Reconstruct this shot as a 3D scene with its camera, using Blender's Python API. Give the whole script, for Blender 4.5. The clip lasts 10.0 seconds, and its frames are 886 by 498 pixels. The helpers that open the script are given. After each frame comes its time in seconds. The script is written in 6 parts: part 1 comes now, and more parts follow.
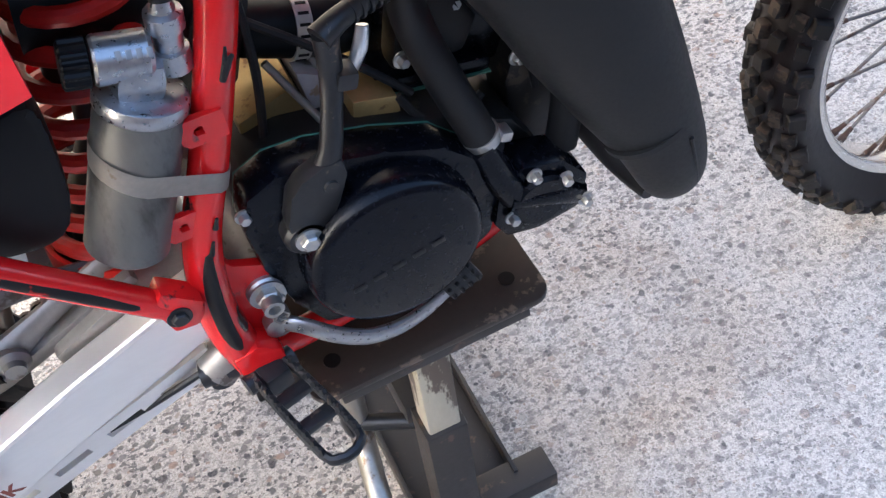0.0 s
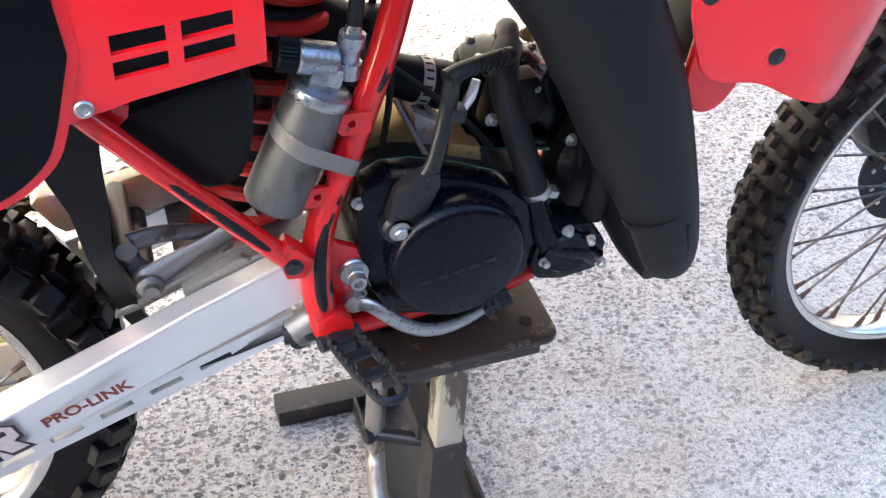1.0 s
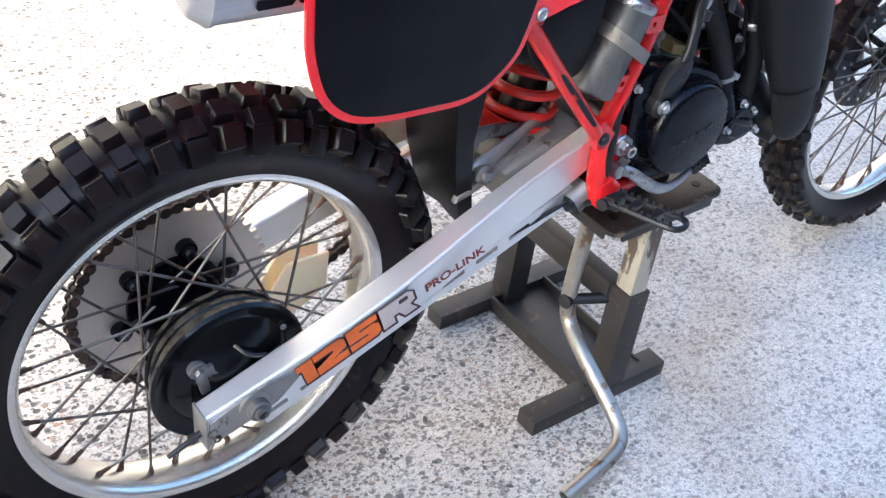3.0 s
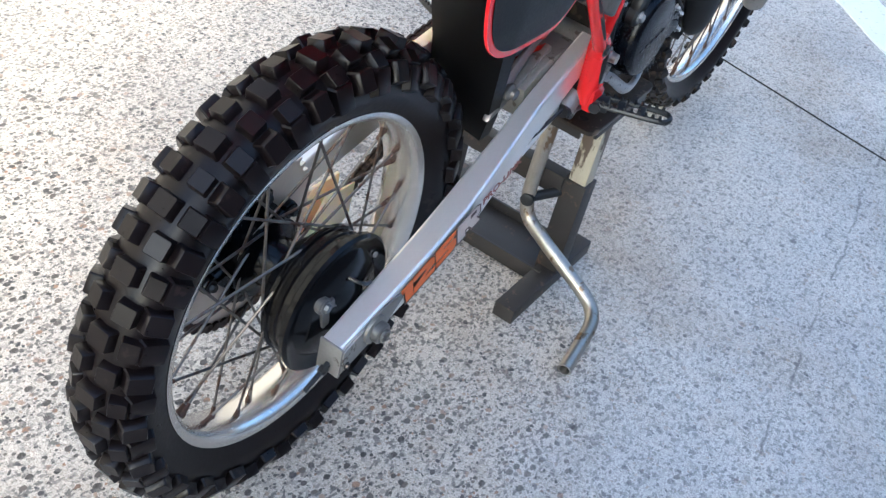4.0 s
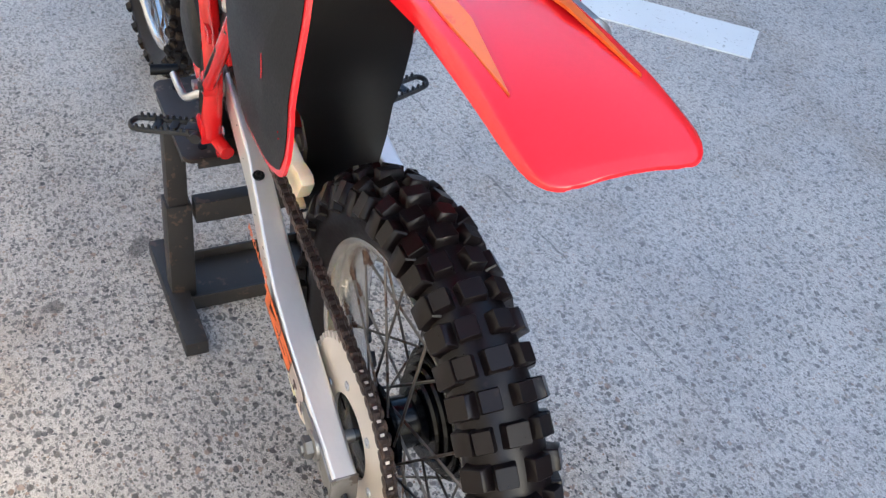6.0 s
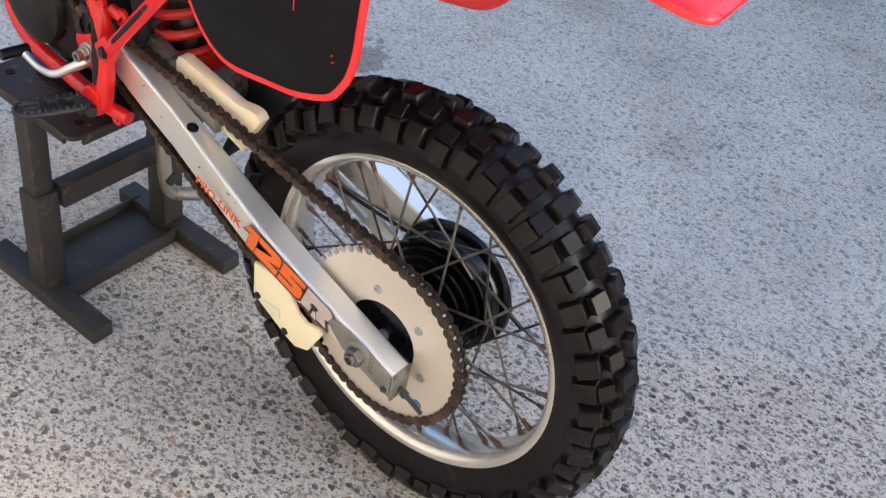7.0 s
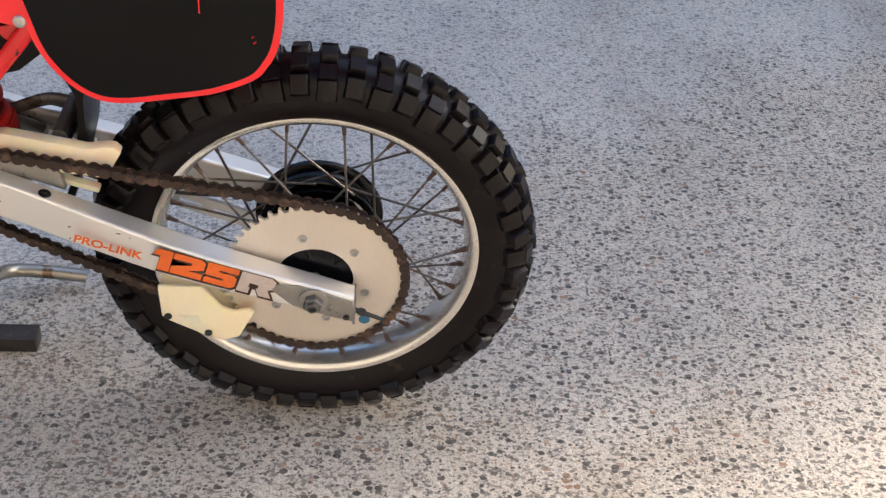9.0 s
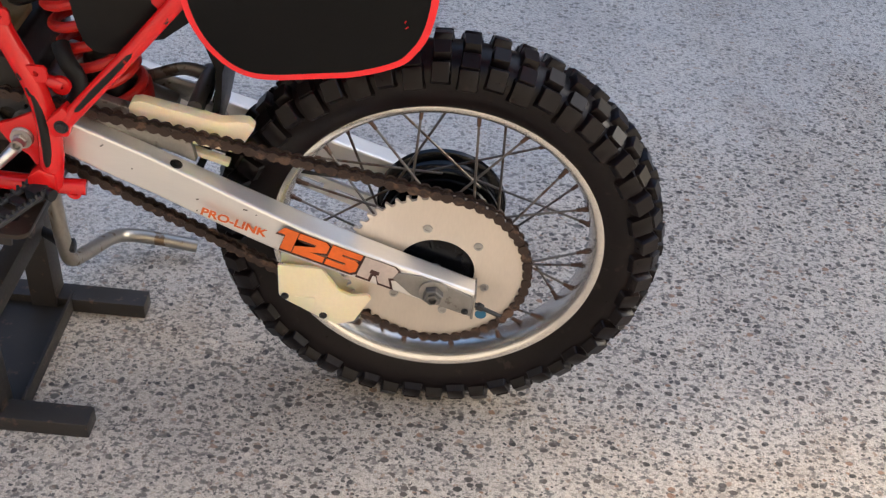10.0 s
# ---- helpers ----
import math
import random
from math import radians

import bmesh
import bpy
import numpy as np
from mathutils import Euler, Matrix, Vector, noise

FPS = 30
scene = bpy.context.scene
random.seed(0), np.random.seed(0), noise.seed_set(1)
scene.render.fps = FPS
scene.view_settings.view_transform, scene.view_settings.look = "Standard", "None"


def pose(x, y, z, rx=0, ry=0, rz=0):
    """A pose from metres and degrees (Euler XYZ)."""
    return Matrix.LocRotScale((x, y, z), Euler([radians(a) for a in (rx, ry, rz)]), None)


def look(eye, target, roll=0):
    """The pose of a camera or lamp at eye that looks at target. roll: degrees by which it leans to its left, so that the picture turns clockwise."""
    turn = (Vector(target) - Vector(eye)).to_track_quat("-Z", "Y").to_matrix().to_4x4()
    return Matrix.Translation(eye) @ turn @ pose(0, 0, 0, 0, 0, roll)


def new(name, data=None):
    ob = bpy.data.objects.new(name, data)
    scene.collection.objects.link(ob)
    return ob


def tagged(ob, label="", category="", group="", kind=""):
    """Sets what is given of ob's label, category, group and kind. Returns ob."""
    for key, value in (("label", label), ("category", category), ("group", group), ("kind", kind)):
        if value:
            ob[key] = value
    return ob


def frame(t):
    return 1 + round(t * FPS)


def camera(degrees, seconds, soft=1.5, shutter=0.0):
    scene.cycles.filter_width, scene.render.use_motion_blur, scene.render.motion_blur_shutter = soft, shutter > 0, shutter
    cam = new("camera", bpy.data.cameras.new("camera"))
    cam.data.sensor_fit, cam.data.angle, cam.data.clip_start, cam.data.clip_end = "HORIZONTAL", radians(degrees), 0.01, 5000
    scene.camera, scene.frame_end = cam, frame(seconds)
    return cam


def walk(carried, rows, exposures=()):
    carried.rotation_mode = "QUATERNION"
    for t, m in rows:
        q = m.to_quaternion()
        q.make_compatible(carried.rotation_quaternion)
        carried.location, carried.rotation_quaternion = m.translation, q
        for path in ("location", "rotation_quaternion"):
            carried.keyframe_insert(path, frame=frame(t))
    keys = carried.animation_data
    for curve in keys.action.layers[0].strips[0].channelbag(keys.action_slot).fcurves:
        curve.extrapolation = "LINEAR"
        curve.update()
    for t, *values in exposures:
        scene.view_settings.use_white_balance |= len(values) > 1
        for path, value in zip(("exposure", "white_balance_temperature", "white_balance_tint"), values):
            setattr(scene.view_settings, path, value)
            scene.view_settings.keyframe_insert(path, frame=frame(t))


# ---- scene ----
cam = camera(44.0, 10.0, soft=1.35)
PATH = [
    (0, (0.518, -0.636, 1.154), (0.912, 0.549, -0.408), -9.0),
    (0.5, (0.403, -0.737, 1.198), (0.909, 0.553, -0.244), -0.9),
    (1, (0.341, -0.888, 1.229), (0.888, 0.526, -0.076), 4.2),
    (1.5, (0.275, -0.998, 1.245), (0.757, 0.495, 0.005), 2.8),
    (2, (0.029, -1.086, 1.266), (0.559, 0.435, 0.081), 2.5),
    (2.5, (-0.206, -1.063, 1.276), (0.56, 0.363, 0.102), 8.8),
    (3, (-0.428, -0.919, 1.249), (0.611, 0.282, 0.033), 8.4),
    (3.2, (-0.516, -0.867, 1.248), (0.616, 0.229, 0.017), 10.7),
    (4.3, (-0.933, -0.477, 1.265), (0.543, -0.002, 0.002), 14.0),
    (4.5, (-0.944, -0.377, 1.29), (0.558, -0.047, 0.011), 12.5),
    (4.8, (-0.957, -0.221, 1.313), (0.589, -0.122, 0.048), 10.5),
    (5, (-0.968, -0.099, 1.331), (0.583, -0.159, 0.07), 10.8),
    (5.2, (-0.974, 0.025, 1.35), (0.566, -0.205, 0.096), 10.9),
    (6.3, (-0.741, 0.589, 1.391), (0.486, -0.312, 0.095), 8.4),
    (6.5, (-0.696, 0.699, 1.369), (0.439, -0.315, 0.071), 9.5),
    (6.7, (-0.659, 0.815, 1.357), (0.368, -0.307, 0.059), 9.1),
    (7, (-0.6, 0.932, 1.361), (0.211, -0.368, 0.076), 10.4),
    (7.5, (-0.394, 1.047, 1.317), (0.103, -0.392, 0.02), 7.8),
    (8, (-0.233, 1.175, 1.327), (-0.081, -0.325, 0.012), 9.6),
    (8.5, (-0.084, 1.312, 1.365), (-0.186, -0.244, 0.113), 7.6),
    (9, (-0.071, 1.299, 1.367), (-0.214, -0.252, 0.112), 4.5),
    (9.5, (-0.037, 1.277, 1.359), (-0.138, -0.256, 0.079), 5.9),
    (10, (0.009, 1.262, 1.352), (-0.013, -0.27, 0.066), 6.1),
]
EXPOSURES = [(0.0, 2.50, 5730, 8), (0.8, 2.68, 5680, 7), (3.2, 2.50, 5380, 4), (4.5, 1.84, 5180, 0), (6.3, 1.79, 5600, 4), (7.2, 1.72, 5690, 4), (8.0, 1.60, 5780, 5), (10.0, 1.47, 5940, 8)]
walk(cam, [(t, look(eye, target, roll)) for t, eye, target, roll in PATH], EXPOSURES)

# ---- world and sun: low warm sun from behind; an unseen wall added at the rear keeps the kick-start side in shade ----
SUN_ELEV, SUN_AZ = 26.0, 205.5      # azimuth measured from +x towards +y
world = bpy.data.worlds.new("world")
scene.world = world
world.use_nodes = True
wt = world.node_tree
sky = wt.nodes.new("ShaderNodeTexSky")
sky.sky_type = "NISHITA"
sky.sun_disc = False
sky.sun_elevation = radians(SUN_ELEV)
sky.sun_rotation = radians(90.0 - SUN_AZ)
sky.air_density, sky.dust_density, sky.ozone_density = 1.0, 2.5, 1.0
wt.links.new(sky.outputs[0], wt.nodes["Background"].inputs[0])
wt.nodes["Background"].inputs[1].default_value = 0.15
sun_data = bpy.data.lights.new("sun", "SUN")
sun_data.energy, sun_data.angle, sun_data.color = 2.9, radians(4), (1.0, 0.78, 0.52)
sun = new("sun", sun_data)
ca, sa, ce, se = math.cos(radians(SUN_AZ)), math.sin(radians(SUN_AZ)), math.cos(radians(SUN_ELEV)), math.sin(radians(SUN_ELEV))
sun.matrix_world = look((6 * ca * ce, 6 * sa * ce, 6 * se), (0, 0, 0))
# ---- materials ----
def material(name):
    m = bpy.data.materials.new(name)
    m.use_nodes = True
    t = m.node_tree
    return m, t, t.nodes["Principled BSDF"]


def node(t, kind, **values):
    n = t.nodes.new(kind)
    for k, v in values.items():
        if k in n.inputs:
            n.inputs[k].default_value = v
    return n


def ramp(t, fac, stops):
    r = t.nodes.new("ShaderNodeValToRGB")
    while len(r.color_ramp.elements) < len(stops):
        r.color_ramp.elements.new(0.5)
    for e, (p, c) in zip(r.color_ramp.elements, stops):
        e.position = p
        e.color = (*c, 1) if len(c) == 3 else c
    t.links.new(fac, r.inputs[0])
    return r


def mix(t, fac, a, b, blend="MIX"):
    n = t.nodes.new("ShaderNodeMix")
    n.data_type = "RGBA"
    n.blend_type = blend
    for sock, v in ((n.inputs[0], fac), (n.inputs[6], a), (n.inputs[7], b)):
        if hasattr(v, "is_linked"):
            t.links.new(v, sock)
        else:
            sock.default_value = v if isinstance(v, float) else (*v, 1)
    return n.outputs[2]


def coords(t, scale=(1, 1, 1)):
    c = t.nodes.new("ShaderNodeNewGeometry")
    m = t.nodes.new("ShaderNodeMapping")
    m.inputs["Scale"].default_value = scale
    t.links.new(c.outputs["Position"], m.inputs[0])
    return m.outputs[0]


def noise_tex(t, vec, scale, detail=4.0, rough=0.55):
    n = node(t, "ShaderNodeTexNoise", Scale=scale, Detail=detail, Roughness=rough)
    t.links.new(vec, n.inputs["Vector"])
    return n.outputs["Fac"]


def bump(t, b, height, strength, distance):
    n = node(t, "ShaderNodeBump", Strength=strength, Distance=distance)
    t.links.new(height, n.inputs["Height"])
    t.links.new(n.outputs[0], b.inputs["Normal"])


def worn(name, base, dark, rough, metal=0.0, grain=90.0, stretch=(1, 1, 1), wear=0.62, coat=0.0, amount=0.25, bumps=0.15, spec=0.5, fleck=0.85, soft=0.05):
    """A surface with fine grain, broad patches of dirt and worn spots of a second colour."""
    m, t, b = material(name)
    v = coords(t, stretch)
    broad = ramp(t, noise_tex(t, v, 9.0), [(0.35, (0, 0, 0)), (0.7, (1, 1, 1))])
    fine = noise_tex(t, v, grain, 5.0)
    spots = ramp(t, noise_tex(t, v, 38.0, 6.0, 0.62), [(wear, (0, 0, 0)), (min(wear + soft, 0.99), (1, 1, 1))])
    c1 = mix(t, broad.outputs[0], base, tuple(x * (1 - amount) for x in base))
    mul = t.nodes.new("ShaderNodeMix")
    mul.data_type, mul.blend_type = "RGBA", "MULTIPLY"
    mul.inputs[0].default_value = 1.0
    t.links.new(c1, mul.inputs[6])
    t.links.new(ramp(t, fine, [(0.3, (fleck, fleck, fleck)), (0.7, (1.0, 1.0, 1.0))]).outputs[0], mul.inputs[7])
    c3 = mix(t, spots.outputs[0], mul.outputs[2], dark)
    t.links.new(c3, b.inputs["Base Color"])
    r = t.nodes.new("ShaderNodeMapRange")
    spread = (1 - fleck) / 0.15
    r.inputs["To Min"].default_value, r.inputs["To Max"].default_value = max(rough - 0.1 * spread, 0.05), min(rough + 0.15 * spread, 1.0)
    t.links.new(fine, r.inputs[0])
    t.links.new(r.outputs[0], b.inputs["Roughness"])
    b.inputs["Metallic"].default_value = metal
    b.inputs["Coat Weight"].default_value = coat
    b.inputs["Specular IOR Level"].default_value = spec
    if bumps:
        bump(t, b, fine, bumps, 0.0006)
    return m


RUBBER = worn("tyre_rubber", (0.0072, 0.0050, 0.0056), (0.022, 0.0150, 0.0135), 0.30, grain=160, wear=0.62, amount=0.35, spec=0.20)
DUSTY_RUBBER = worn("dusty_rubber", (0.011, 0.0085, 0.0070), (0.045, 0.031, 0.021), 0.5, grain=160, wear=0.52, amount=0.4, spec=0.25)
RIM = worn("rim_aluminium", (0.78, 0.75, 0.70), (0.5, 0.47, 0.42), 0.25, 0.90, grain=300, wear=0.72, amount=0.12, bumps=0.0, fleck=0.95)
ARM = worn("swingarm_aluminium", (0.85, 0.84, 0.82), (0.60, 0.58, 0.55), 0.40, 0.78, grain=260, stretch=(0.25, 1, 1), wear=0.75, amount=0.08, bumps=0.0, fleck=0.97)
LINK_GREY = worn("oily_cast_alloy", (0.17, 0.165, 0.16), (0.07, 0.055, 0.045), 0.42, 0.6, grain=220, wear=0.58, amount=0.35, bumps=0.08)
CAST = worn("cast_aluminium", (0.36, 0.345, 0.325), (0.14, 0.12, 0.105), 0.45, 0.75, grain=220, wear=0.6, amount=0.35, bumps=0.08)
POLISHED = worn("polished_aluminium", (0.72, 0.72, 0.73), (0.5, 0.5, 0.5), 0.30, 0.9, grain=200, wear=0.7, amount=0.15, bumps=0.0, fleck=0.95)
STEEL = worn("zinc_steel", (0.55, 0.54, 0.52), (0.2, 0.16, 0.13), 0.34, 0.9, grain=260, wear=0.64)
SPOKE = worn("spoke_steel", (0.21, 0.19, 0.175), (0.12, 0.08, 0.06), 0.42, 0.9, grain=400, wear=0.55)
NIPPLE = worn("rusty_nipple", (0.12, 0.07, 0.05), (0.3, 0.25, 0.2), 0.6, 0.5, grain=400, wear=0.6)
CHAIN = worn("greasy_chain", (0.052, 0.034, 0.027), (0.11, 0.068, 0.048), 0.5, 0.45, grain=400, wear=0.55)
SPROCKET = worn("sprocket_aluminium", (0.70, 0.63, 0.55), (0.50, 0.44, 0.37), 0.42, 0.55, grain=300, stretch=(1, 1, 0.25), wear=0.70, amount=0.10, bumps=0.02, fleck=0.94, soft=0.12)
RED_PLASTIC = worn("red_plastic", (0.80, 0.010, 0.017), (0.84, 0.05, 0.05), 0.24, 0.0, grain=260, wear=0.80, amount=0.06, coat=0.3, bumps=0.0, fleck=0.97)
RED_PAINT = worn("red_frame_paint", (0.62, 0.008, 0.009), (0.02, 0.014, 0.013), 0.20, 0.0, grain=200, stretch=(1, 1, 0.5), wear=0.625, amount=0.12, coat=0.15, bumps=0.0, fleck=0.95)
RED_SPRING = worn("red_spring_paint", (0.60, 0.016, 0.010), (0.22, 0.02, 0.014), 0.40, 0.0, grain=200, wear=0.66, coat=0.05, bumps=0.05)
SCUFF = worn("scuffed_black", (0.014, 0.012, 0.012), (0.40, 0.012, 0.01), 0.5, 0.0, grain=200, wear=0.62, spec=0.25, soft=0.02)
BLACK_DECAL = worn("matt_black_decal", (0.0052, 0.0055, 0.0065), (0.016, 0.016, 0.018), 0.34, 0.0, grain=300, wear=0.78, amount=0.2, bumps=0.03, spec=0.12)
BLACK_PLASTIC = worn("black_plastic", (0.0042, 0.0042, 0.0048), (0.015, 0.013, 0.012), 0.40, 0.0, grain=200, wear=0.70, spec=0.2, bumps=0.05)
BLACK_PAINT = worn("black_engine_paint", (0.0024, 0.0031, 0.0060), (0.010, 0.010, 0.012), 0.22, 0.0, grain=240, wear=0.74, coat=0.0, spec=0.20, bumps=0.02)
ENGINE_GREY = worn("dark_engine_alloy", (0.011, 0.0106, 0.0106), (0.045, 0.034, 0.025), 0.42, 0.4, grain=200, wear=0.58)
PIPE = worn("black_pipe_paint", (0.0085, 0.009, 0.0105), (0.02, 0.02, 0.022), 0.46, 0.0, grain=300, wear=0.76, amount=0.2, bumps=0.05, spec=0.22)
HOSE = worn("rubber_hose", (0.009, 0.0093, 0.0105), (0.022, 0.022, 0.023), 0.55, 0.0, grain=300, wear=0.72, spec=0.3)
RESERVOIR = worn("stained_alloy", (0.17, 0.167, 0.155), (0.04, 0.036, 0.032), 0.42, 0.5, grain=150, stretch=(1.3, 1.3, 0.5), wear=0.50, amount=0.5, bumps=0.04, soft=0.2)
REED = worn("pale_reed_alloy", (0.55, 0.52, 0.52), (0.3, 0.22, 0.14), 0.4, 0.5, grain=200, wear=0.6)
HUB_BLACK = worn("glossy_hub_paint", (0.0025, 0.0028, 0.0040), (0.010, 0.010, 0.010), 0.16, 0.0, grain=240, wear=0.76, coat=0.05, spec=0.22, bumps=0.03)
BRIGHT_CAST = worn("bright_cast_alloy", (0.42, 0.43, 0.45), (0.24, 0.24, 0.24), 0.28, 0.88, grain=260, wear=0.62, amount=0.2, bumps=0.06, soft=0.15)
STRAP = worn("strap_steel", (0.50, 0.47, 0.42), (0.32, 0.27, 0.2), 0.4, 0.5, grain=220, wear=0.66, amount=0.12)
CREAM = worn("cream_plastic", (0.87, 0.77, 0.57), (0.52, 0.42, 0.28), 0.42, 0.0, grain=200, wear=0.70, amount=0.10, bumps=0.03, fleck=0.95, soft=0.12)
for tree in (CREAM.node_tree,):
    pb = tree.nodes["Principled BSDF"]
    pb.inputs["Subsurface Weight"].default_value = 0.7
    pb.inputs["Subsurface Radius"].default_value = (1.0, 0.62, 0.25)
    pb.inputs["Subsurface Scale"].default_value = 0.012
BRASS_SUNLIT = worn("brass_and_sunlit_alloy", (0.46, 0.33, 0.14), (0.16, 0.10, 0.05), 0.4, 0.7, grain=200, wear=0.62)
STAND_PAINT = worn("rusty_stand_paint", (0.036, 0.032, 0.030), (0.085, 0.054, 0.040), 0.48, 0.2, grain=180, wear=0.6, amount=0.3)
PLATE_STEEL = worn("brown_plate_steel", (0.048, 0.037, 0.030), (0.13, 0.095, 0.07), 0.36, 0.4, grain=160, wear=0.60, amount=0.4)
STAND_POST = worn("chipped_post_paint", (0.50, 0.46, 0.36), (0.10, 0.075, 0.055), 0.5, 0.1, grain=140, stretch=(1, 1, 0.35), wear=0.50, amount=0.35)
STAND_TUBE = worn("bare_steel_tube", (0.42, 0.39, 0.34), (0.2, 0.14, 0.09), 0.36, 0.85, grain=200, stretch=(1, 1, 0.5), wear=0.56)
DARK_STEEL = worn("dark_steel", (0.052, 0.053, 0.056), (0.17, 0.13, 0.10), 0.40, 0.8, grain=240, wear=0.64, bumps=0.06)
MUFFLER = worn("muffler_aluminium", (0.60, 0.61, 0.63), (0.4, 0.38, 0.35), 0.36, 0.85, grain=260, stretch=(0.2, 1, 1), wear=0.68)
GASKET = worn("green_gasket", (0.05, 0.19, 0.145), (0.02, 0.08, 0.06), 0.6)
ORANGE = worn("orange_decal", (0.80, 0.15, 0.015), (0.5, 0.09, 0.015), 0.4, 0.0, grain=200, wear=0.72)
# the orange decal again, with the kick-start side's shade put into its colour
SHADED_ORANGE = worn("shaded_orange_decal", (0.22, 0.035, 0.02), (0.10, 0.025, 0.018), 0.4, 0.0, grain=200, wear=0.7)
DECAL_BROWN = worn("dark_red_decal", (0.045, 0.012, 0.009), (0.2, 0.05, 0.03), 0.4, 0.0, grain=200, wear=0.7)
DECAL_SILVER = worn("silver_decal", (0.64, 0.55, 0.51), (0.36, 0.24, 0.2), 0.4, 0.2, grain=200, wear=0.72)
YELLOW = worn("orange_stripe_decal", (0.85, 0.16, 0.02), (0.8, 0.05, 0.015), 0.3, wear=0.56, soft=0.15, fleck=0.97)
BLUE_DOT = worn("blue_sticker", (0.03, 0.16, 0.30), (0.3, 0.3, 0.3), 0.4)
GREEN_DECAL = worn("green_decal", (0.04, 0.22, 0.10), (0.02, 0.1, 0.05), 0.45)
PALE_DECAL = worn("pale_decal", (0.6, 0.62, 0.5), (0.4, 0.4, 0.35), 0.45)


def concrete():
    """Exposed-aggregate concrete: pale cement with chips of grey, brown and black stone in two sizes, and broad stains."""
    m, t, b = material("aggregate_concrete")
    v = coords(t)
    warp = node(t, "ShaderNodeTexNoise", Scale=95.0, Detail=3.0)
    t.links.new(v, warp.inputs["Vector"])
    add = t.nodes.new("ShaderNodeVectorMath")
    add.operation = "MULTIPLY_ADD"
    t.links.new(warp.outputs["Color"], add.inputs[0])
    add.inputs[1].default_value = (0.011, 0.011, 0.011)
    t.links.new(v, add.inputs[2])
    cement = mix(t, ramp(t, noise_tex(t, v, 420.0, 5.0, 0.7), [(0.34, (0, 0, 0)), (0.60, (1, 1, 1))]).outputs[0], (0.30, 0.285, 0.265), (0.68, 0.65, 0.605))
    colour, height = cement, None
    sx = t.nodes.new("ShaderNodeSeparateXYZ")
    t.links.new(v, sx.inputs[0])
    lay = t.nodes.new("ShaderNodeMath")
    lay.operation = "MULTIPLY_ADD"
    t.links.new(noise_tex(t, v, 2.6, 5.0, 0.65), lay.inputs[0])
    lay.inputs[1].default_value = 1.3
    slope = t.nodes.new("ShaderNodeVectorMath")
    slope.operation = "DOT_PRODUCT"
    t.links.new(v, slope.inputs[0])
    slope.inputs[1].default_value = (-0.6, 1.0, 0.0)
    t.links.new(slope.outputs["Value"], lay.inputs[2])
    smooth = ramp(t, lay.outputs[0], [(-0.30, (0.60, 0.60, 0.60)), (0.30, (1, 1, 1))]).outputs[0]
    for scale, low, high in ((180.0, 0.22, 0.60), (86.0, 0.06, 0.60)):
        vo = node(t, "ShaderNodeTexVoronoi", Scale=scale)
        t.links.new(add.outputs[0], vo.inputs["Vector"])
        sep = t.nodes.new("ShaderNodeSeparateColor")
        t.links.new(vo.outputs["Color"], sep.inputs[0])
        size = t.nodes.new("ShaderNodeMapRange")
        size.inputs["From Min"].default_value = 0.1
        size.inputs["To Min"].default_value, size.inputs["To Max"].default_value = low, high
        t.links.new(sep.outputs[0], size.inputs[0])
        less = t.nodes.new("ShaderNodeMath")
        less.operation = "SUBTRACT"
        t.links.new(size.outputs[0], less.inputs[0])
        t.links.new(vo.outputs["Distance"], less.inputs[1])
        mask = ramp(t, less.outputs[0], [(0.0, (0, 0, 0)), (0.14, (1, 1, 1))])
        stone = ramp(t, sep.outputs[1], [(0.0, (0.07, 0.071, 0.078)), (0.11, (0.10, 0.10, 0.107)), (0.13, (0.15, 0.149, 0.152)), (0.30, (0.27, 0.26, 0.25)), (0.32, (0.38, 0.29, 0.235)), (0.39, (0.41, 0.33, 0.27)),
                                         (0.42, (0.36, 0.345, 0.325)), (0.62, (0.50, 0.475, 0.44)), (0.8, (0.60, 0.57, 0.53)), (1.0, (0.70, 0.67, 0.62))])
        grain = mix(t, noise_tex(t, v, 600.0, 3.0, 0.7), (0.78, 0.78, 0.78), (1.12, 1.12, 1.12))
        colour = mix(t, mix(t, 1.0, mask.outputs[0], smooth, "MULTIPLY"), colour, mix(t, 1.0, stone.outputs[0], grain, "MULTIPLY"))
        height = mask.outputs[0] if height is None else mix(t, 0.5, height, mask.outputs[0])
    # sharp-edged dark and brown chips of a coarser stone, fewer towards the front of the slab
    front = t.nodes.new("ShaderNodeMath")
    front.operation = "MULTIPLY_ADD"
    t.links.new(noise_tex(t, v, 3.1, 4.0, 0.6), front.inputs[0])
    front.inputs[1].default_value = 0.8
    t.links.new(sx.outputs[0], front.inputs[2])
    thin = ramp(t, front.outputs[0], [(0.55, (1, 1, 1)), (0.98, (0.48, 0.48, 0.48))]).outputs[0]
    many = mix(t, 1.0, smooth, thin, "MULTIPLY")
    sv = t.nodes.new("ShaderNodeVectorMath")
    sv.operation = "MULTIPLY_ADD"
    t.links.new(warp.outputs["Color"], sv.inputs[0])
    sv.inputs[1].default_value = (0.006, 0.006, 0.0)
    t.links.new(coords(t, (1.0, 1.35, 1.0)), sv.inputs[2])
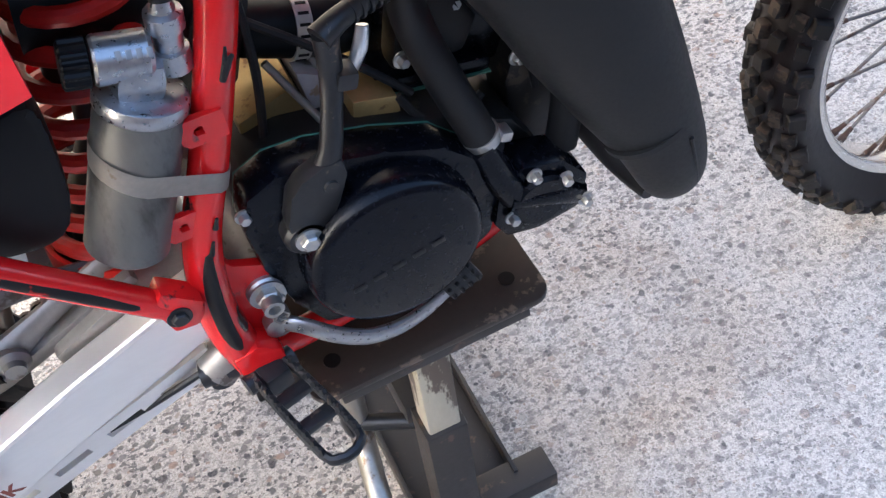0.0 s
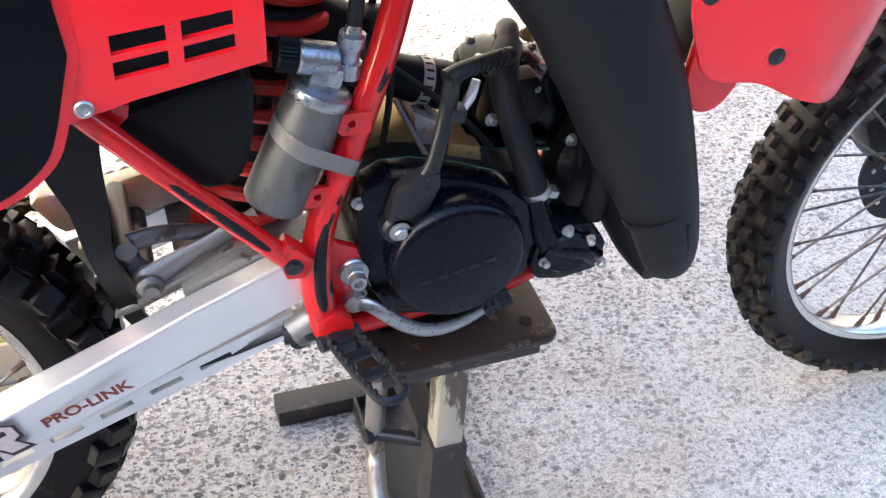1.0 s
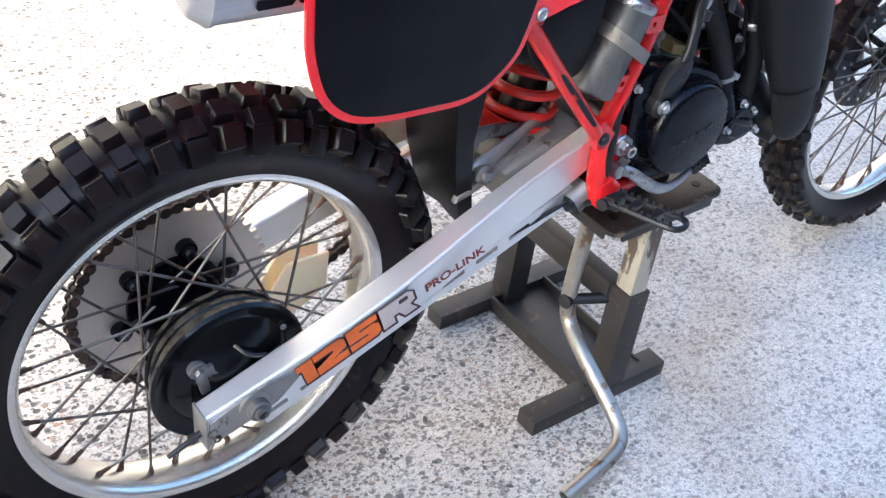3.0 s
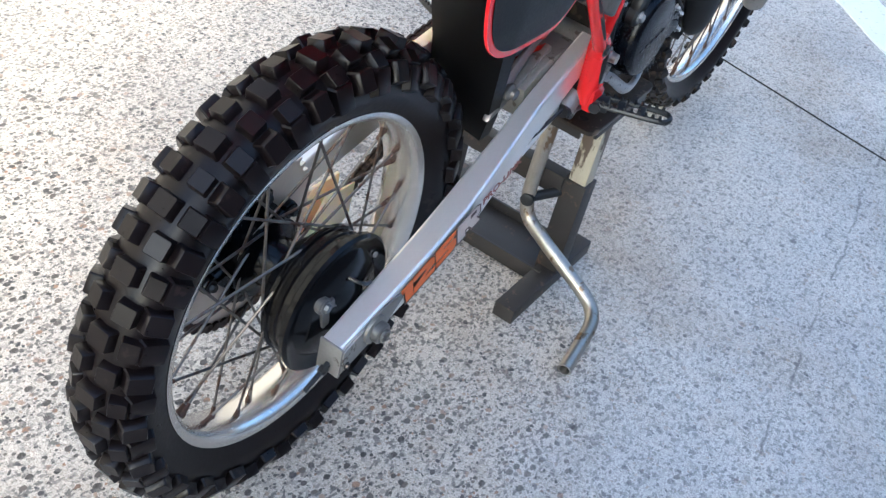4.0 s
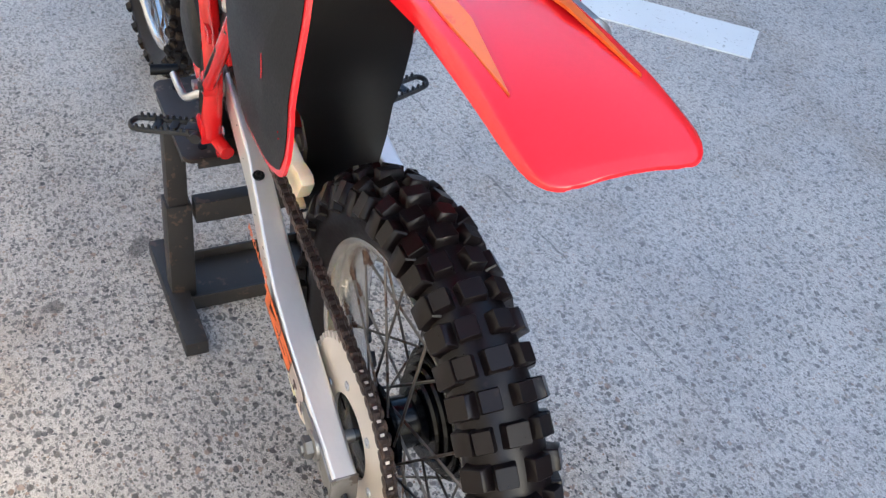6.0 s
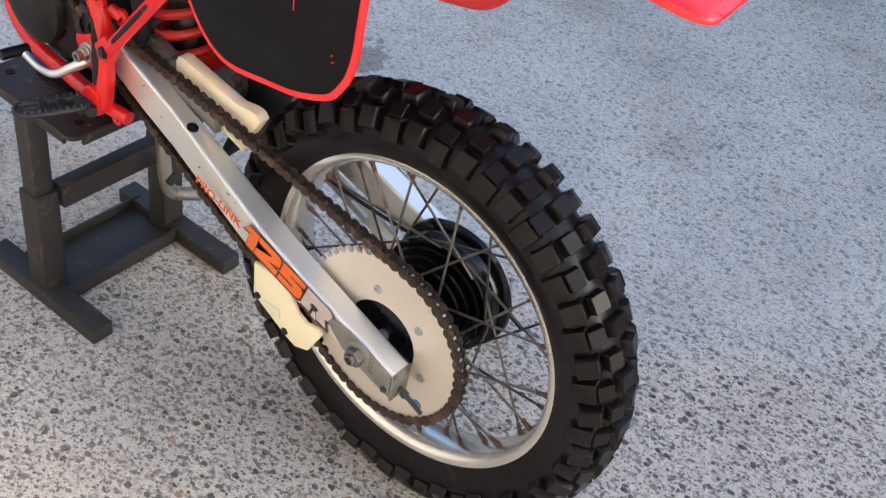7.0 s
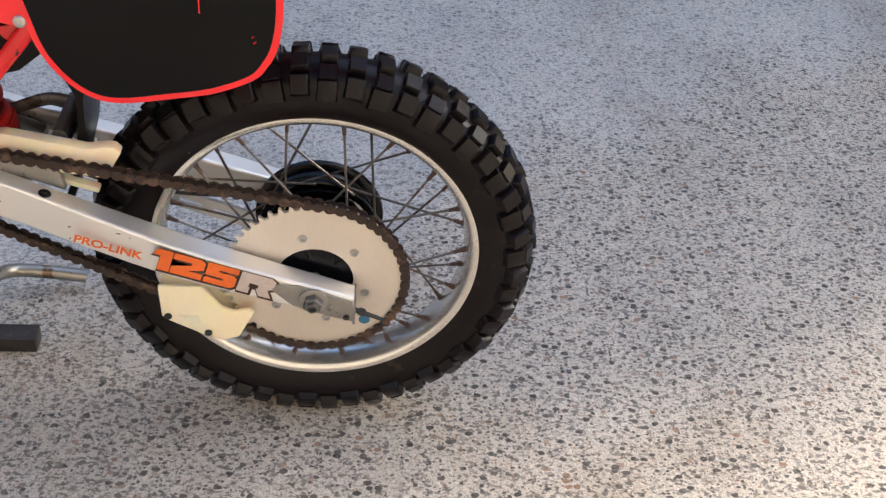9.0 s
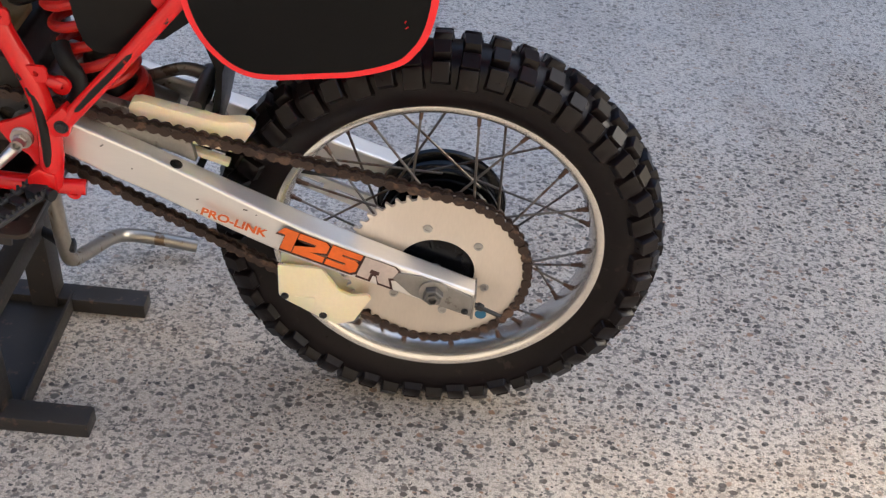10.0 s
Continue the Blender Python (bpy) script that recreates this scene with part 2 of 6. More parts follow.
    for scale, share, dark in ((118.0, 0.19, 0.066), (60.0, 0.20, 0.047)):
        vo = node(t, "ShaderNodeTexVoronoi", Scale=scale)
        t.links.new(sv.outputs[0], vo.inputs["Vector"])
        sep = t.nodes.new("ShaderNodeSeparateColor")
        t.links.new(vo.outputs["Color"], sep.inputs[0])
        pick = ramp(t, sep.outputs[0], [(share, (0.44, 0.44, 0.44)), (share + 0.01, (0, 0, 0))])
        less = t.nodes.new("ShaderNodeMath")
        less.operation = "SUBTRACT"
        t.links.new(pick.outputs[0], less.inputs[0])
        t.links.new(vo.outputs["Distance"], less.inputs[1])
        chip = ramp(t, less.outputs[0], [(0.0, (0, 0, 0)), (0.07, (1, 1, 1))])
        tone = ramp(t, sep.outputs[1], [(0.0, (dark, dark * 0.97, dark * 0.96)), (0.55, (dark * 1.9, dark * 1.8, dark * 1.7)), (0.86, (dark * 3.2, dark * 2.8, dark * 2.5)), (0.9, (0.27, 0.165, 0.115)), (1.0, (0.34, 0.23, 0.17))])
        colour = mix(t, mix(t, 1.0, chip.outputs[0], many, "MULTIPLY"), colour, tone.outputs[0])
    # small pits between the chips, longer than wide
    pv = coords(t, (1.0, 1.5, 1.0))
    patchy = ramp(t, noise_tex(t, v, 24.0, 3.0, 0.6), [(0.36, (0.45, 0.45, 0.45)), (0.58, (1, 1, 1))]).outputs[0]
    pits = ramp(t, noise_tex(t, pv, 98.0, 3.5, 0.62), [(0.53, (0, 0, 0)), (0.585, (1, 1, 1))])
    colour = mix(t, mix(t, 0.95, (0, 0, 0), mix(t, 1.0, mix(t, 1.0, pits.outputs[0], patchy, "MULTIPLY"), smooth, "MULTIPLY")), colour, (0.15, 0.146, 0.146))
    height = mix(t, pits.outputs[0], height, (0, 0, 0))
    brown = ramp(t, noise_tex(t, v, 1.7, 7.0, 0.68), [(0.52, (0, 0, 0)), (0.72, (1, 1, 1))])
    colour = mix(t, brown.outputs[0], colour, mix(t, 1.0, colour, (0.80, 0.73, 0.66), "MULTIPLY"))
    stain = ramp(t, noise_tex(t, v, 2.2, 5.0, 0.6), [(0.32, (0.80, 0.80, 0.815)), (0.5, (0.95, 0.95, 0.95)), (0.7, (1.06, 1.05, 1.03))])
    mul = t.nodes.new("ShaderNodeMix")
    mul.data_type, mul.blend_type = "RGBA", "MULTIPLY"
    mul.inputs[0].default_value = 1.0
    t.links.new(colour, mul.inputs[6])
    t.links.new(stain.outputs[0], mul.inputs[7])
    colour = mul.outputs[2]
    # a browner tone where the chips are strongest, towards the rear and chain side
    warm = mix(t, ramp(t, smooth, [(0.62, (0, 0, 0)), (1.0, (1, 1, 1))]).outputs[0], (0.99, 0.99, 1.0), (0.93, 0.885, 0.84))
    colour = mix(t, 1.0, colour, warm, "MULTIPLY")
    # a thin broken crack that wanders along the slab
    line = t.nodes.new("ShaderNodeVectorMath")
    line.operation = "DOT_PRODUCT"
    t.links.new(v, line.inputs[0])
    line.inputs[1].default_value = (-0.115, 1.0, 0.0)
    wob = t.nodes.new("ShaderNodeMath")
    wob.operation = "MULTIPLY_ADD"
    t.links.new(noise_tex(t, v, 7.0, 6.0, 0.7), wob.inputs[0])
    wob.inputs[1].default_value = 0.06
    t.links.new(line.outputs["Value"], wob.inputs[2])
    off = t.nodes.new("ShaderNodeMath")
    off.operation = "ADD"
    t.links.new(wob.outputs[0], off.inputs[0])
    off.inputs[1].default_value = 0.625
    gap = t.nodes.new("ShaderNodeMath")
    gap.operation = "ABSOLUTE"
    t.links.new(off.outputs[0], gap.inputs[0])
    crack = ramp(t, gap.outputs[0], [(0.0008, (1, 1, 1)), (0.0026, (0, 0, 0))])
    broken = ramp(t, noise_tex(t, v, 11.0, 3.0, 0.6), [(0.40, (0, 0, 0)), (0.55, (0.75, 0.75, 0.75))])
    colour = mix(t, mix(t, 1.0, crack.outputs[0], broken.outputs[0], "MULTIPLY"), colour, (0.12, 0.115, 0.11))
    # the oil marks and dark patches, each with a ragged outline of its own
    for cx, cy, rx, ry, turn in ((0.832, -0.868, 0.165, 0.098, -55), (0.712, -0.843, 0.024, 0.020, 20), (0.70, 0.37, 0.05, 0.04, -40), (0.815, 0.20, 0.075, 0.04, -35)):
        mp = t.nodes.new("ShaderNodeMapping")
        mp.vector_type = "TEXTURE"
        mp.inputs["Location"].default_value = (cx, cy, 0)
        mp.inputs["Rotation"].default_value = (0, 0, radians(turn))
        mp.inputs["Scale"].default_value = (rx, ry, 1)
        t.links.new(v, mp.inputs[0])
        ln = t.nodes.new("ShaderNodeVectorMath")
        ln.operation = "LENGTH"
        t.links.new(mp.outputs[0], ln.inputs[0])
        ma = t.nodes.new("ShaderNodeMath")
        ma.operation = "MULTIPLY_ADD"
        t.links.new(noise_tex(t, v, 26.0, 5.0, 0.65), ma.inputs[0])
        ma.inputs[1].default_value = 1.1
        t.links.new(ln.outputs["Value"], ma.inputs[2])
        blot = ramp(t, ma.outputs[0], [(0.95, (1, 1, 1)), (1.45, (0, 0, 0))])
        colour = mix(t, blot.outputs[0], colour, mix(t, 0.60, colour, (0.085, 0.075, 0.066)))
    t.links.new(colour, b.inputs["Base Color"])
    b.inputs["Roughness"].default_value = 0.72
    bump(t, b, height, 0.8, 0.003)
    return m


CONCRETE = concrete()
JOINT = worn("joint_dirt", (0.06, 0.055, 0.05), (0.12, 0.11, 0.09), 0.9)


def line_paint():
    m, t, b = material("white_line_paint")
    v = coords(t)
    chips = ramp(t, noise_tex(t, v, 70.0, 7.0, 0.7), [(0.60, (0, 0, 0)), (0.66, (1, 1, 1))])
    c = mix(t, noise_tex(t, v, 5.0), (0.80, 0.81, 0.80), (0.68, 0.69, 0.68))
    t.links.new(mix(t, chips.outputs[0], c, (0.40, 0.39, 0.37)), b.inputs["Base Color"])
    b.inputs["Roughness"].default_value = 0.55
    bump(t, b, chips.outputs[0], 0.3, 0.001)
    return m


LINE_PAINT = line_paint()
# ---- building helpers ----
HOME = {}          # world pose of every parent


def finish(name, me, mat, parent, label="", sharp=35, at=None):
    if mat is not None and not me.materials:
        me.materials.append(mat)
    ob = new(name, me)
    if parent is not None:
        ob.parent = parent
        ob.matrix_parent_inverse = HOME[parent].inverted()
    if at is not None:
        ob.matrix_basis = at
    HOME[ob] = at.copy() if at is not None else Matrix.Identity(4)
    if label:
        ob["label"] = label
    return ob


def shade(me, sharp=35):
    me.shade_smooth()
    me.set_sharp_from_angle(angle=radians(sharp))
    return me


def to_mesh(name, bm, sharp=35):
    bmesh.ops.recalc_face_normals(bm, faces=bm.faces)
    me = bpy.data.meshes.new(name)
    bm.to_mesh(me)
    bm.free()
    return shade(me, sharp)


def part(name, bm, mat, parent, label="", sharp=35, at=None):
    """Links a bmesh as one mesh object under a thing or under a part."""
    return finish(name, to_mesh(name, bm, sharp), mat, parent, label, at=at)


def group_of(name, parent=None, place=(0, 0, 0), label="", category=""):
    """An Empty that holds the parts of a thing or of a large part."""
    ob = new(name)
    ob.empty_display_size = 0.05
    if parent is not None:
        ob.parent = parent
        ob.matrix_parent_inverse = HOME[parent].inverted()
    ob.matrix_basis = Matrix.Translation(place)
    HOME[ob] = Matrix.Translation(place)
    return tagged(ob, label, category)


def spline(pts, k=6):
    """A smooth line through the points."""
    P = [Vector(p) for p in pts]
    if len(P) < 3:
        return P
    out = []
    for i in range(len(P) - 1):
        a, b, c, d = P[max(i - 1, 0)], P[i], P[i + 1], P[min(i + 2, len(P) - 1)]
        for s in range(k):
            u = s / k
            out.append(0.5 * ((2 * b) + (c - a) * u + (2 * a - 5 * b + 4 * c - d) * u * u + (3 * b - a - 3 * c + d) * u ** 3))
    out.append(P[-1])
    return out


def tube_into(bm, pts, r, n=12, k=6, flat=1.0, hollow=0.0, side=None):
    """Sweeps a round or flattened section along a smooth line. r: one radius or one per given point."""
    line = spline(pts, k)
    m = len(line)
    rs = [r] * m
    if isinstance(r, (list, tuple)):
        rs = [float(np.interp(i * (len(r) - 1) / (m - 1), range(len(r)), r)) for i in range(m)]
    tang = [(line[min(i + 1, m - 1)] - line[max(i - 1, 0)]).normalized() for i in range(m)]
    ref = Vector(side) if side else (Vector((0, 1, 0)) if abs(tang[0].y) < 0.9 else Vector((1, 0, 0)))
    rows = []
    for i in range(m):
        u = (ref - tang[i] * ref.dot(tang[i])).normalized()
        if not side:
            ref = u
        w = tang[i].cross(u)
        rows.append([bm.verts.new(line[i] + rs[i] * (math.cos(a * math.tau / n) * u * flat + math.sin(a * math.tau / n) * w)) for a in range(n)])
    for i in range(m - 1):
        for a in range(n):
            bm.faces.new((rows[i][a], rows[i][(a + 1) % n], rows[i + 1][(a + 1) % n], rows[i + 1][a]))
    if hollow:
        for row, t, i in ((rows[0], tang[0], 0), (rows[-1], -tang[-1], m - 1)):
            c = line[i]
            ring = [bm.verts.new(c + (v.co - c) * hollow) for v in row]
            deep = [bm.verts.new(v.co + t * rs[i] * 3) for v in ring]
            for a in range(n):
                b = (a + 1) % n
                bm.faces.new((row[a], row[b], ring[b], ring[a]))
                bm.faces.new((ring[a], ring[b], deep[b], deep[a]))
            bm.faces.new(deep)
    else:
        bm.faces.new(rows[0])
        bm.faces.new(rows[-1])
    return bm


def tube(pts, r, **kw):
    return tube_into(bmesh.new(), pts, r, **kw)


def lathe_into(bm, profile, base, axis, n=32, closed=False):
    """Turns a profile of (along, radius) about the axis from base."""
    base, axis = Vector(base), Vector(axis).normalized()
    u = axis.orthogonal().normalized()
    w = axis.cross(u)
    rows = []
    for s, r in profile:
        c = base + axis * s
        if r < 1e-5:
            rows.append([bm.verts.new(c)])
        else:
            rows.append([bm.verts.new(c + r * (math.cos(a * math.tau / n) * u + math.sin(a * math.tau / n) * w)) for a in range(n)])
    pairs = list(zip(rows, rows[1:])) + ([(rows[-1], rows[0])] if closed else [])
    for p, q in pairs:
        for a in range(n):
            b = (a + 1) % n
            if len(p) == 1 and len(q) == 1:
                continue
            if len(p) == 1:
                bm.faces.new((p[0], q[b], q[a]))
            elif len(q) == 1:
                bm.faces.new((p[a], p[b], q[0]))
            else:
                bm.faces.new((p[a], p[b], q[b], q[a]))
    if not closed:
        for row in (rows[0], rows[-1]):
            if len(row) > 1:
                bm.faces.new(row)
    return bm


def lathe(profile, base, axis, **kw):
    return lathe_into(bmesh.new(), profile, base, axis, **kw)


def disc_into(bm, c, axis, r, h, n=24, edge=0.0015):
    e = min(edge, h / 3, r / 3)
    return lathe_into(bm, [(0, r - e), (e, r), (h - e, r), (h, r - e), (h, 0)], c, axis, n=n)


def bolt_into(bm, c, axis, r=0.006, h=0.006, washer=True):
    """A hexagon head on a washer."""
    if washer:
        lathe_into(bm, [(0, r * 1.45), (0.0015, r * 1.45), (0.0015, 0)], c, axis, n=16)
    lathe_into(bm, [(0.001, r), (h * 0.8, r), (h, r * 0.82), (h, 0)], c, axis, n=6)
    return bm


def prism_into(bm, pts, y0, y1, bevel=0.002, warp=None):
    """A plate with an outline in x and z, between y0 and y1."""
    verts = [bm.verts.new((x, y0, z)) for x, z in pts]
    face = bm.faces.new(verts)
    ext = bmesh.ops.extrude_face_region(bm, geom=[face])
    top = [v for v in ext["geom"] if isinstance(v, bmesh.types.BMVert)]
    for v in top:
        v.co.y = y1
    geom = verts + top
    if bevel:
        edges = list({e for v in geom for e in v.link_edges})
        res = bmesh.ops.bevel(bm, geom=edges, offset=bevel, segments=2, affect="EDGES", profile=0.6)
        geom = list({v for v in res["verts"]} | {v for v in geom if v.is_valid})
    if warp:
        for v in {v for v in geom if v.is_valid}:
            v.co = warp(v.co)
    return bm


def prism(pts, y0, y1, bevel=0.002, warp=None):
    return prism_into(bmesh.new(), pts, y0, y1, bevel, warp)


def box_into(bm, size, m, bevel=0.002):
    """A box with rounded edges, of the given size at the pose m."""
    geo = bmesh.ops.create_cube(bm, size=1.0)
    vs = geo["verts"]
    for v in vs:
        v.co = Vector([v.co[i] * size[i] for i in range(3)])
    if bevel:
        edges = list({e for v in vs for e in v.link_edges})
        res = bmesh.ops.bevel(bm, geom=edges, offset=min(bevel, min(size) * 0.4), segments=2, affect="EDGES", profile=0.6)
        vs = list({v for v in res["verts"]} | {v for v in vs if v.is_valid})
    for v in vs:
        v.co = m @ v.co
    return bm


def box(size, m, bevel=0.002):
    return box_into(bmesh.new(), size, m, bevel)


def writing(name, text, mat, parent, start, along, width, height, lift, depth=0.0006, offset=0.0, shear=0.0, normal_y=1.0, label=""):
    """Raised lettering on an upright face: starts at a place and runs along a direction in x and z."""
    cu = bpy.data.curves.new(name, "FONT")
    cu.body, cu.size, cu.extrude, cu.offset, cu.shear = text, 1.0, 0.0, offset, shear
    tmp = bpy.data.objects.new(name, cu)
    scene.collection.objects.link(tmp)
    bpy.context.view_layer.update()
    me = bpy.data.meshes.new_from_object(tmp.evaluated_get(bpy.context.evaluated_depsgraph_get()))
    bpy.data.objects.remove(tmp)
    co = np.array([v.co[:] for v in me.vertices])
    lo, hi = co.min(0), co.max(0)
    pad = offset * 1.0
    sx, sy = width / (hi[0] - lo[0]), height / (hi[1] - lo[1])
    x = Vector((along[0], 0, along[1])).normalized()
    up = Vector((-x.z, 0, x.x)) if x.x > 0 else Vector((x.z, 0, -x.x))
    nrm = Vector((0, normal_y, 0))
    bm = bmesh.new()
    bm.from_mesh(me)
    for v in bm.verts:
        v.co = Vector(start) + x * ((v.co.x - lo[0]) * sx) + up * ((v.co.y - lo[1]) * sy) + nrm * lift
    ext = bmesh.ops.extrude_face_region(bm, geom=list(bm.faces))
    for v in ext["geom"]:
        if isinstance(v, bmesh.types.BMVert):
            v.co += nrm * depth
    bpy.data.meshes.remove(me)
    return part(name, bm, mat, parent, label)


# ---- ground ----
GZ = -0.008


def make_ground():
    bm = bmesh.new()
    d = Vector((-0.215, -1.0, 0)).normalized()      # the joint's direction
    n = Vector((d.y, -d.x, 0))
    n = n if n.x > 0 else -n
    o = Vector((1.790, 0, GZ))
    far, w, deep = 600.0, 0.0045, 0.012
    steps = [(-far, 0), (-w, 0), (-w * 0.7, -deep), (w * 0.7, -deep), (w, 0), (far, 0)]
    rows = [[bm.verts.new(o + n * s + Vector((0, 0, h)) + d * e) for e in (-far, far)] for s, h in steps]
    for i, (a, b) in enumerate(zip(rows, rows[1:])):
        f = bm.faces.new((a[0], b[0], b[1], a[1]))
        f.material_index = 1 if i in (1, 2, 3) else 0
    me = bpy.data.meshes.new("ground")
    bmesh.ops.recalc_face_normals(bm, faces=bm.faces)
    bm.faces.ensure_lookup_table()
    if bm.faces[0].normal.z < 0:
        bmesh.ops.reverse_faces(bm, faces=bm.faces)
    bm.to_mesh(me)
    bm.free()
    me.materials.append(CONCRETE)
    me.materials.append(JOINT)
    return tagged(new("ground", me), "weathered exposed-aggregate concrete yard with a straight joint", "ground", kind="structure")


make_ground()


def painted_band(edge_a, edge_b, width, label, thick=0.004):
    """A band of line paint on the ground."""
    a, b = Vector((*edge_a, 0)), Vector((*edge_b, 0))
    d = (b - a).normalized()
    n = Vector((-d.y, d.x, 0))
    n = n if n.x > 0 else -n
    bm = bmesh.new()
    steps = 60
    lo, hi = [], []
    for i in range(steps + 1):
        p = a + (b - a) * i / steps
        j = [noise.noise(Vector((i * 0.9, k * 7.7, width * 31))) * 0.006 for k in (0, 1)]
        lo.append(p + n * j[0])
        hi.append(p + n * (width + j[1]))
    top = [[bm.verts.new(v + Vector((0, 0, GZ + thick))) for v in row] for row in (lo, hi)]
    low = [[bm.verts.new(v + Vector((0, 0, GZ))) for v in row] for row in (lo, hi)]
    for i in range(steps):
        bm.faces.new((top[0][i], top[0][i + 1], top[1][i + 1], top[1][i]))
        for s in (0, 1):
            bm.faces.new((top[s][i], top[s][i + 1], low[s][i + 1], low[s][i]))
    me = to_mesh("painted_line", bm)
    me.materials.append(LINE_PAINT)
    return tagged(new("painted_line", me), label, "road marking", kind="structure")


painted_band((2.647, 0.075), (1.12, -1.471), 0.168, "worn white painted line on the concrete")
painted_band((1.872, -0.912), (2.70, -2.17), 0.16, "worn white painted line meeting another at a corner", 0.002)
# ---- the motorcycle ----
YO = -0.005                    # the rear wheel and arm sit a little to the kick-start side
RA = Vector((0.0, 0.0, 0.322))  # rear axle
FA = Vector((1.431, 0.005, 0.367))
bike = group_of("motorcycle", None, (0.7, 0, GZ), "red and black dirt bike held up on a steel workshop stand", "motorcycle")


def knob_mesh(mat, length, width, height):
    """A tread block with chamfered shoulders: x along the tread, y across, z outward."""
    verts, faces = [], []
    ring = ((-1, -0.88), (-0.88, -1), (0.88, -1), (1, -0.88), (1, 0.88), (0.88, 1), (-0.88, 1), (-1, 0.88))
    for h, k in ((-0.004, 1.14), (height * 0.15, 1.04), (height * 0.92, 0.96), (height, 0.90)):
        for i, j in ring:
            verts.append((i * length / 2 * k, j * width / 2 * k, h))
    for q in (0, 8, 16):
        for e in range(8):
            faces.append((q + e, q + (e + 1) % 8, q + 8 + (e + 1) % 8, q + 8 + e))
    faces.append(tuple(range(24, 32)))
    me = bpy.data.meshes.new("tread_block")
    me.from_pydata(verts, [], faces)
    me.update()
    shade(me, 38)
    me.materials.append(mat)
    return me


def tyre(wheel, centre, section, rows, rng, label, mat=RUBBER):
    """A tyre: a turned carcass and rows of tread blocks, each an object on a shared mesh."""
    part("tyre", lathe([(y, r) for y, r in section], centre, (0, 1, 0), n=96, closed=True), RUBBER, wheel, label, sharp=50)
    count = rows["count"]
    kinds = {k: [knob_mesh(mat, *spec[3:]) for spec in rows[k]] for k in "ab"}
    for i in range(count):
        a = (i + 0.5) * math.tau / count
        n0 = Vector((math.cos(a), 0, math.sin(a)))
        t0 = Vector((-math.sin(a), 0, math.cos(a)))
        k = "a" if i % 2 else "b"
        for me, (y, r, tilt, *_) in zip(kinds[k], rows[k]):
            n = n0 * math.cos(tilt) + Vector((0, math.sin(tilt), 0))
            t = (t0 + Vector((0, rng.uniform(-0.04, 0.04), 0))).normalized()
            sd = n.cross(t).normalized()
            m = Matrix((t, sd, sd.cross(t) * -1 if sd.cross(t).dot(n) < 0 else sd.cross(t))).transposed().to_4x4()
            m.translation = centre + n0 * r + Vector((0, y, 0))
            finish("tread_block", me, None, wheel, at=m @ Matrix.Diagonal((rng.uniform(0.93, 1.05), rng.uniform(0.94, 1.05), rng.uniform(0.88, 1.05), 1)))


def arc_rows(specs, crown_r, crown_c):
    """Tread blocks on a crown: specs of (angle, length, width, height) to places with their tilt."""
    out = []
    for deg, length, width, height in specs:
        a = radians(deg)
        out.append((crown_c * math.sin(a), crown_r - crown_c * (1 - math.cos(a)), a, length, width, height))
    return out


rng = random.Random(4)
rear_wheel = group_of("rear_wheel", bike, RA)
# carcass: crown, shoulders, bulging walls, bead on the rim
REAR_SECTION = [(-0.027, 0.232), (-0.033, 0.246), (-0.041, 0.262), (-0.045, 0.279), (-0.044, 0.293), (-0.037, 0.306), (-0.021, 0.315), (0.0, 0.319),
                (0.021, 0.315), (0.037, 0.306), (0.044, 0.293), (0.045, 0.279), (0.041, 0.262), (0.033, 0.246), (0.027, 0.232)]
H = 0.0150
REAR_ROWS = {"count": 52,
             "a": arc_rows([(0, 0.0245, 0.029, H), (33, 0.0235, 0.022, H), (-33, 0.0235, 0.022, H)], 0.3155, 0.052) +
                  [(0.0445, 0.294, radians(70), 0.027, 0.030, 0.008), (-0.0445, 0.294, radians(-70), 0.027, 0.030, 0.008)],
             "b": arc_rows([(18, 0.0235, 0.0235, H), (-18, 0.0235, 0.0235, H)], 0.3155, 0.052) +
                  [(0.0415, 0.300, radians(58), 0.025, 0.028, 0.012), (-0.0415, 0.300, radians(-58), 0.025, 0.028, 0.012)]}
tyre(rear_wheel, RA, REAR_SECTION, REAR_ROWS, rng, "worn black knobbly rubber tyre")


def rim(wheel, centre, r, w, depth):
    prof = [(-w, r), (-w, r - 0.0065), (-w * 0.9, r - 0.0115), (-w * 0.55, r - depth * 0.86), (0, r - depth), (w * 0.55, r - depth * 0.86), (w * 0.9, r - 0.0115),
            (w, r - 0.0065), (w, r), (w * 0.86, r + 0.001), (w * 0.74, r - 0.008), (0, r - depth + 0.006), (-w * 0.74, r - 0.008), (-w * 0.86, r + 0.001)]
    return part("rim", lathe(prof, centre, (0, 1, 0), n=96, closed=True), RIM, wheel, "dull scratched aluminium rim", sharp=50)


rim(rear_wheel, RA, 0.2425, 0.033, 0.020)


def spoke_mesh(name, length):
    bm = bmesh.new()
    tube_into(bm, [(0, 0, 0), (0, 0, length - 0.016)], 0.00195, n=6, k=1)
    lathe_into(bm, [(length - 0.018, 0.0028), (length - 0.006, 0.0034), (length - 0.005, 0.0044), (length + 0.001, 0.0044)], (0, 0, 0), (0, 0, 1), n=6)
    me = to_mesh(name, bm)
    me.materials.append(SPOKE)
    me.materials.append(NIPPLE)
    for p in me.polygons:
        p.material_index = 1 if p.center.z > length - 0.02 and (p.center.x ** 2 + p.center.y ** 2) ** 0.5 > 0.0022 else 0
    return me


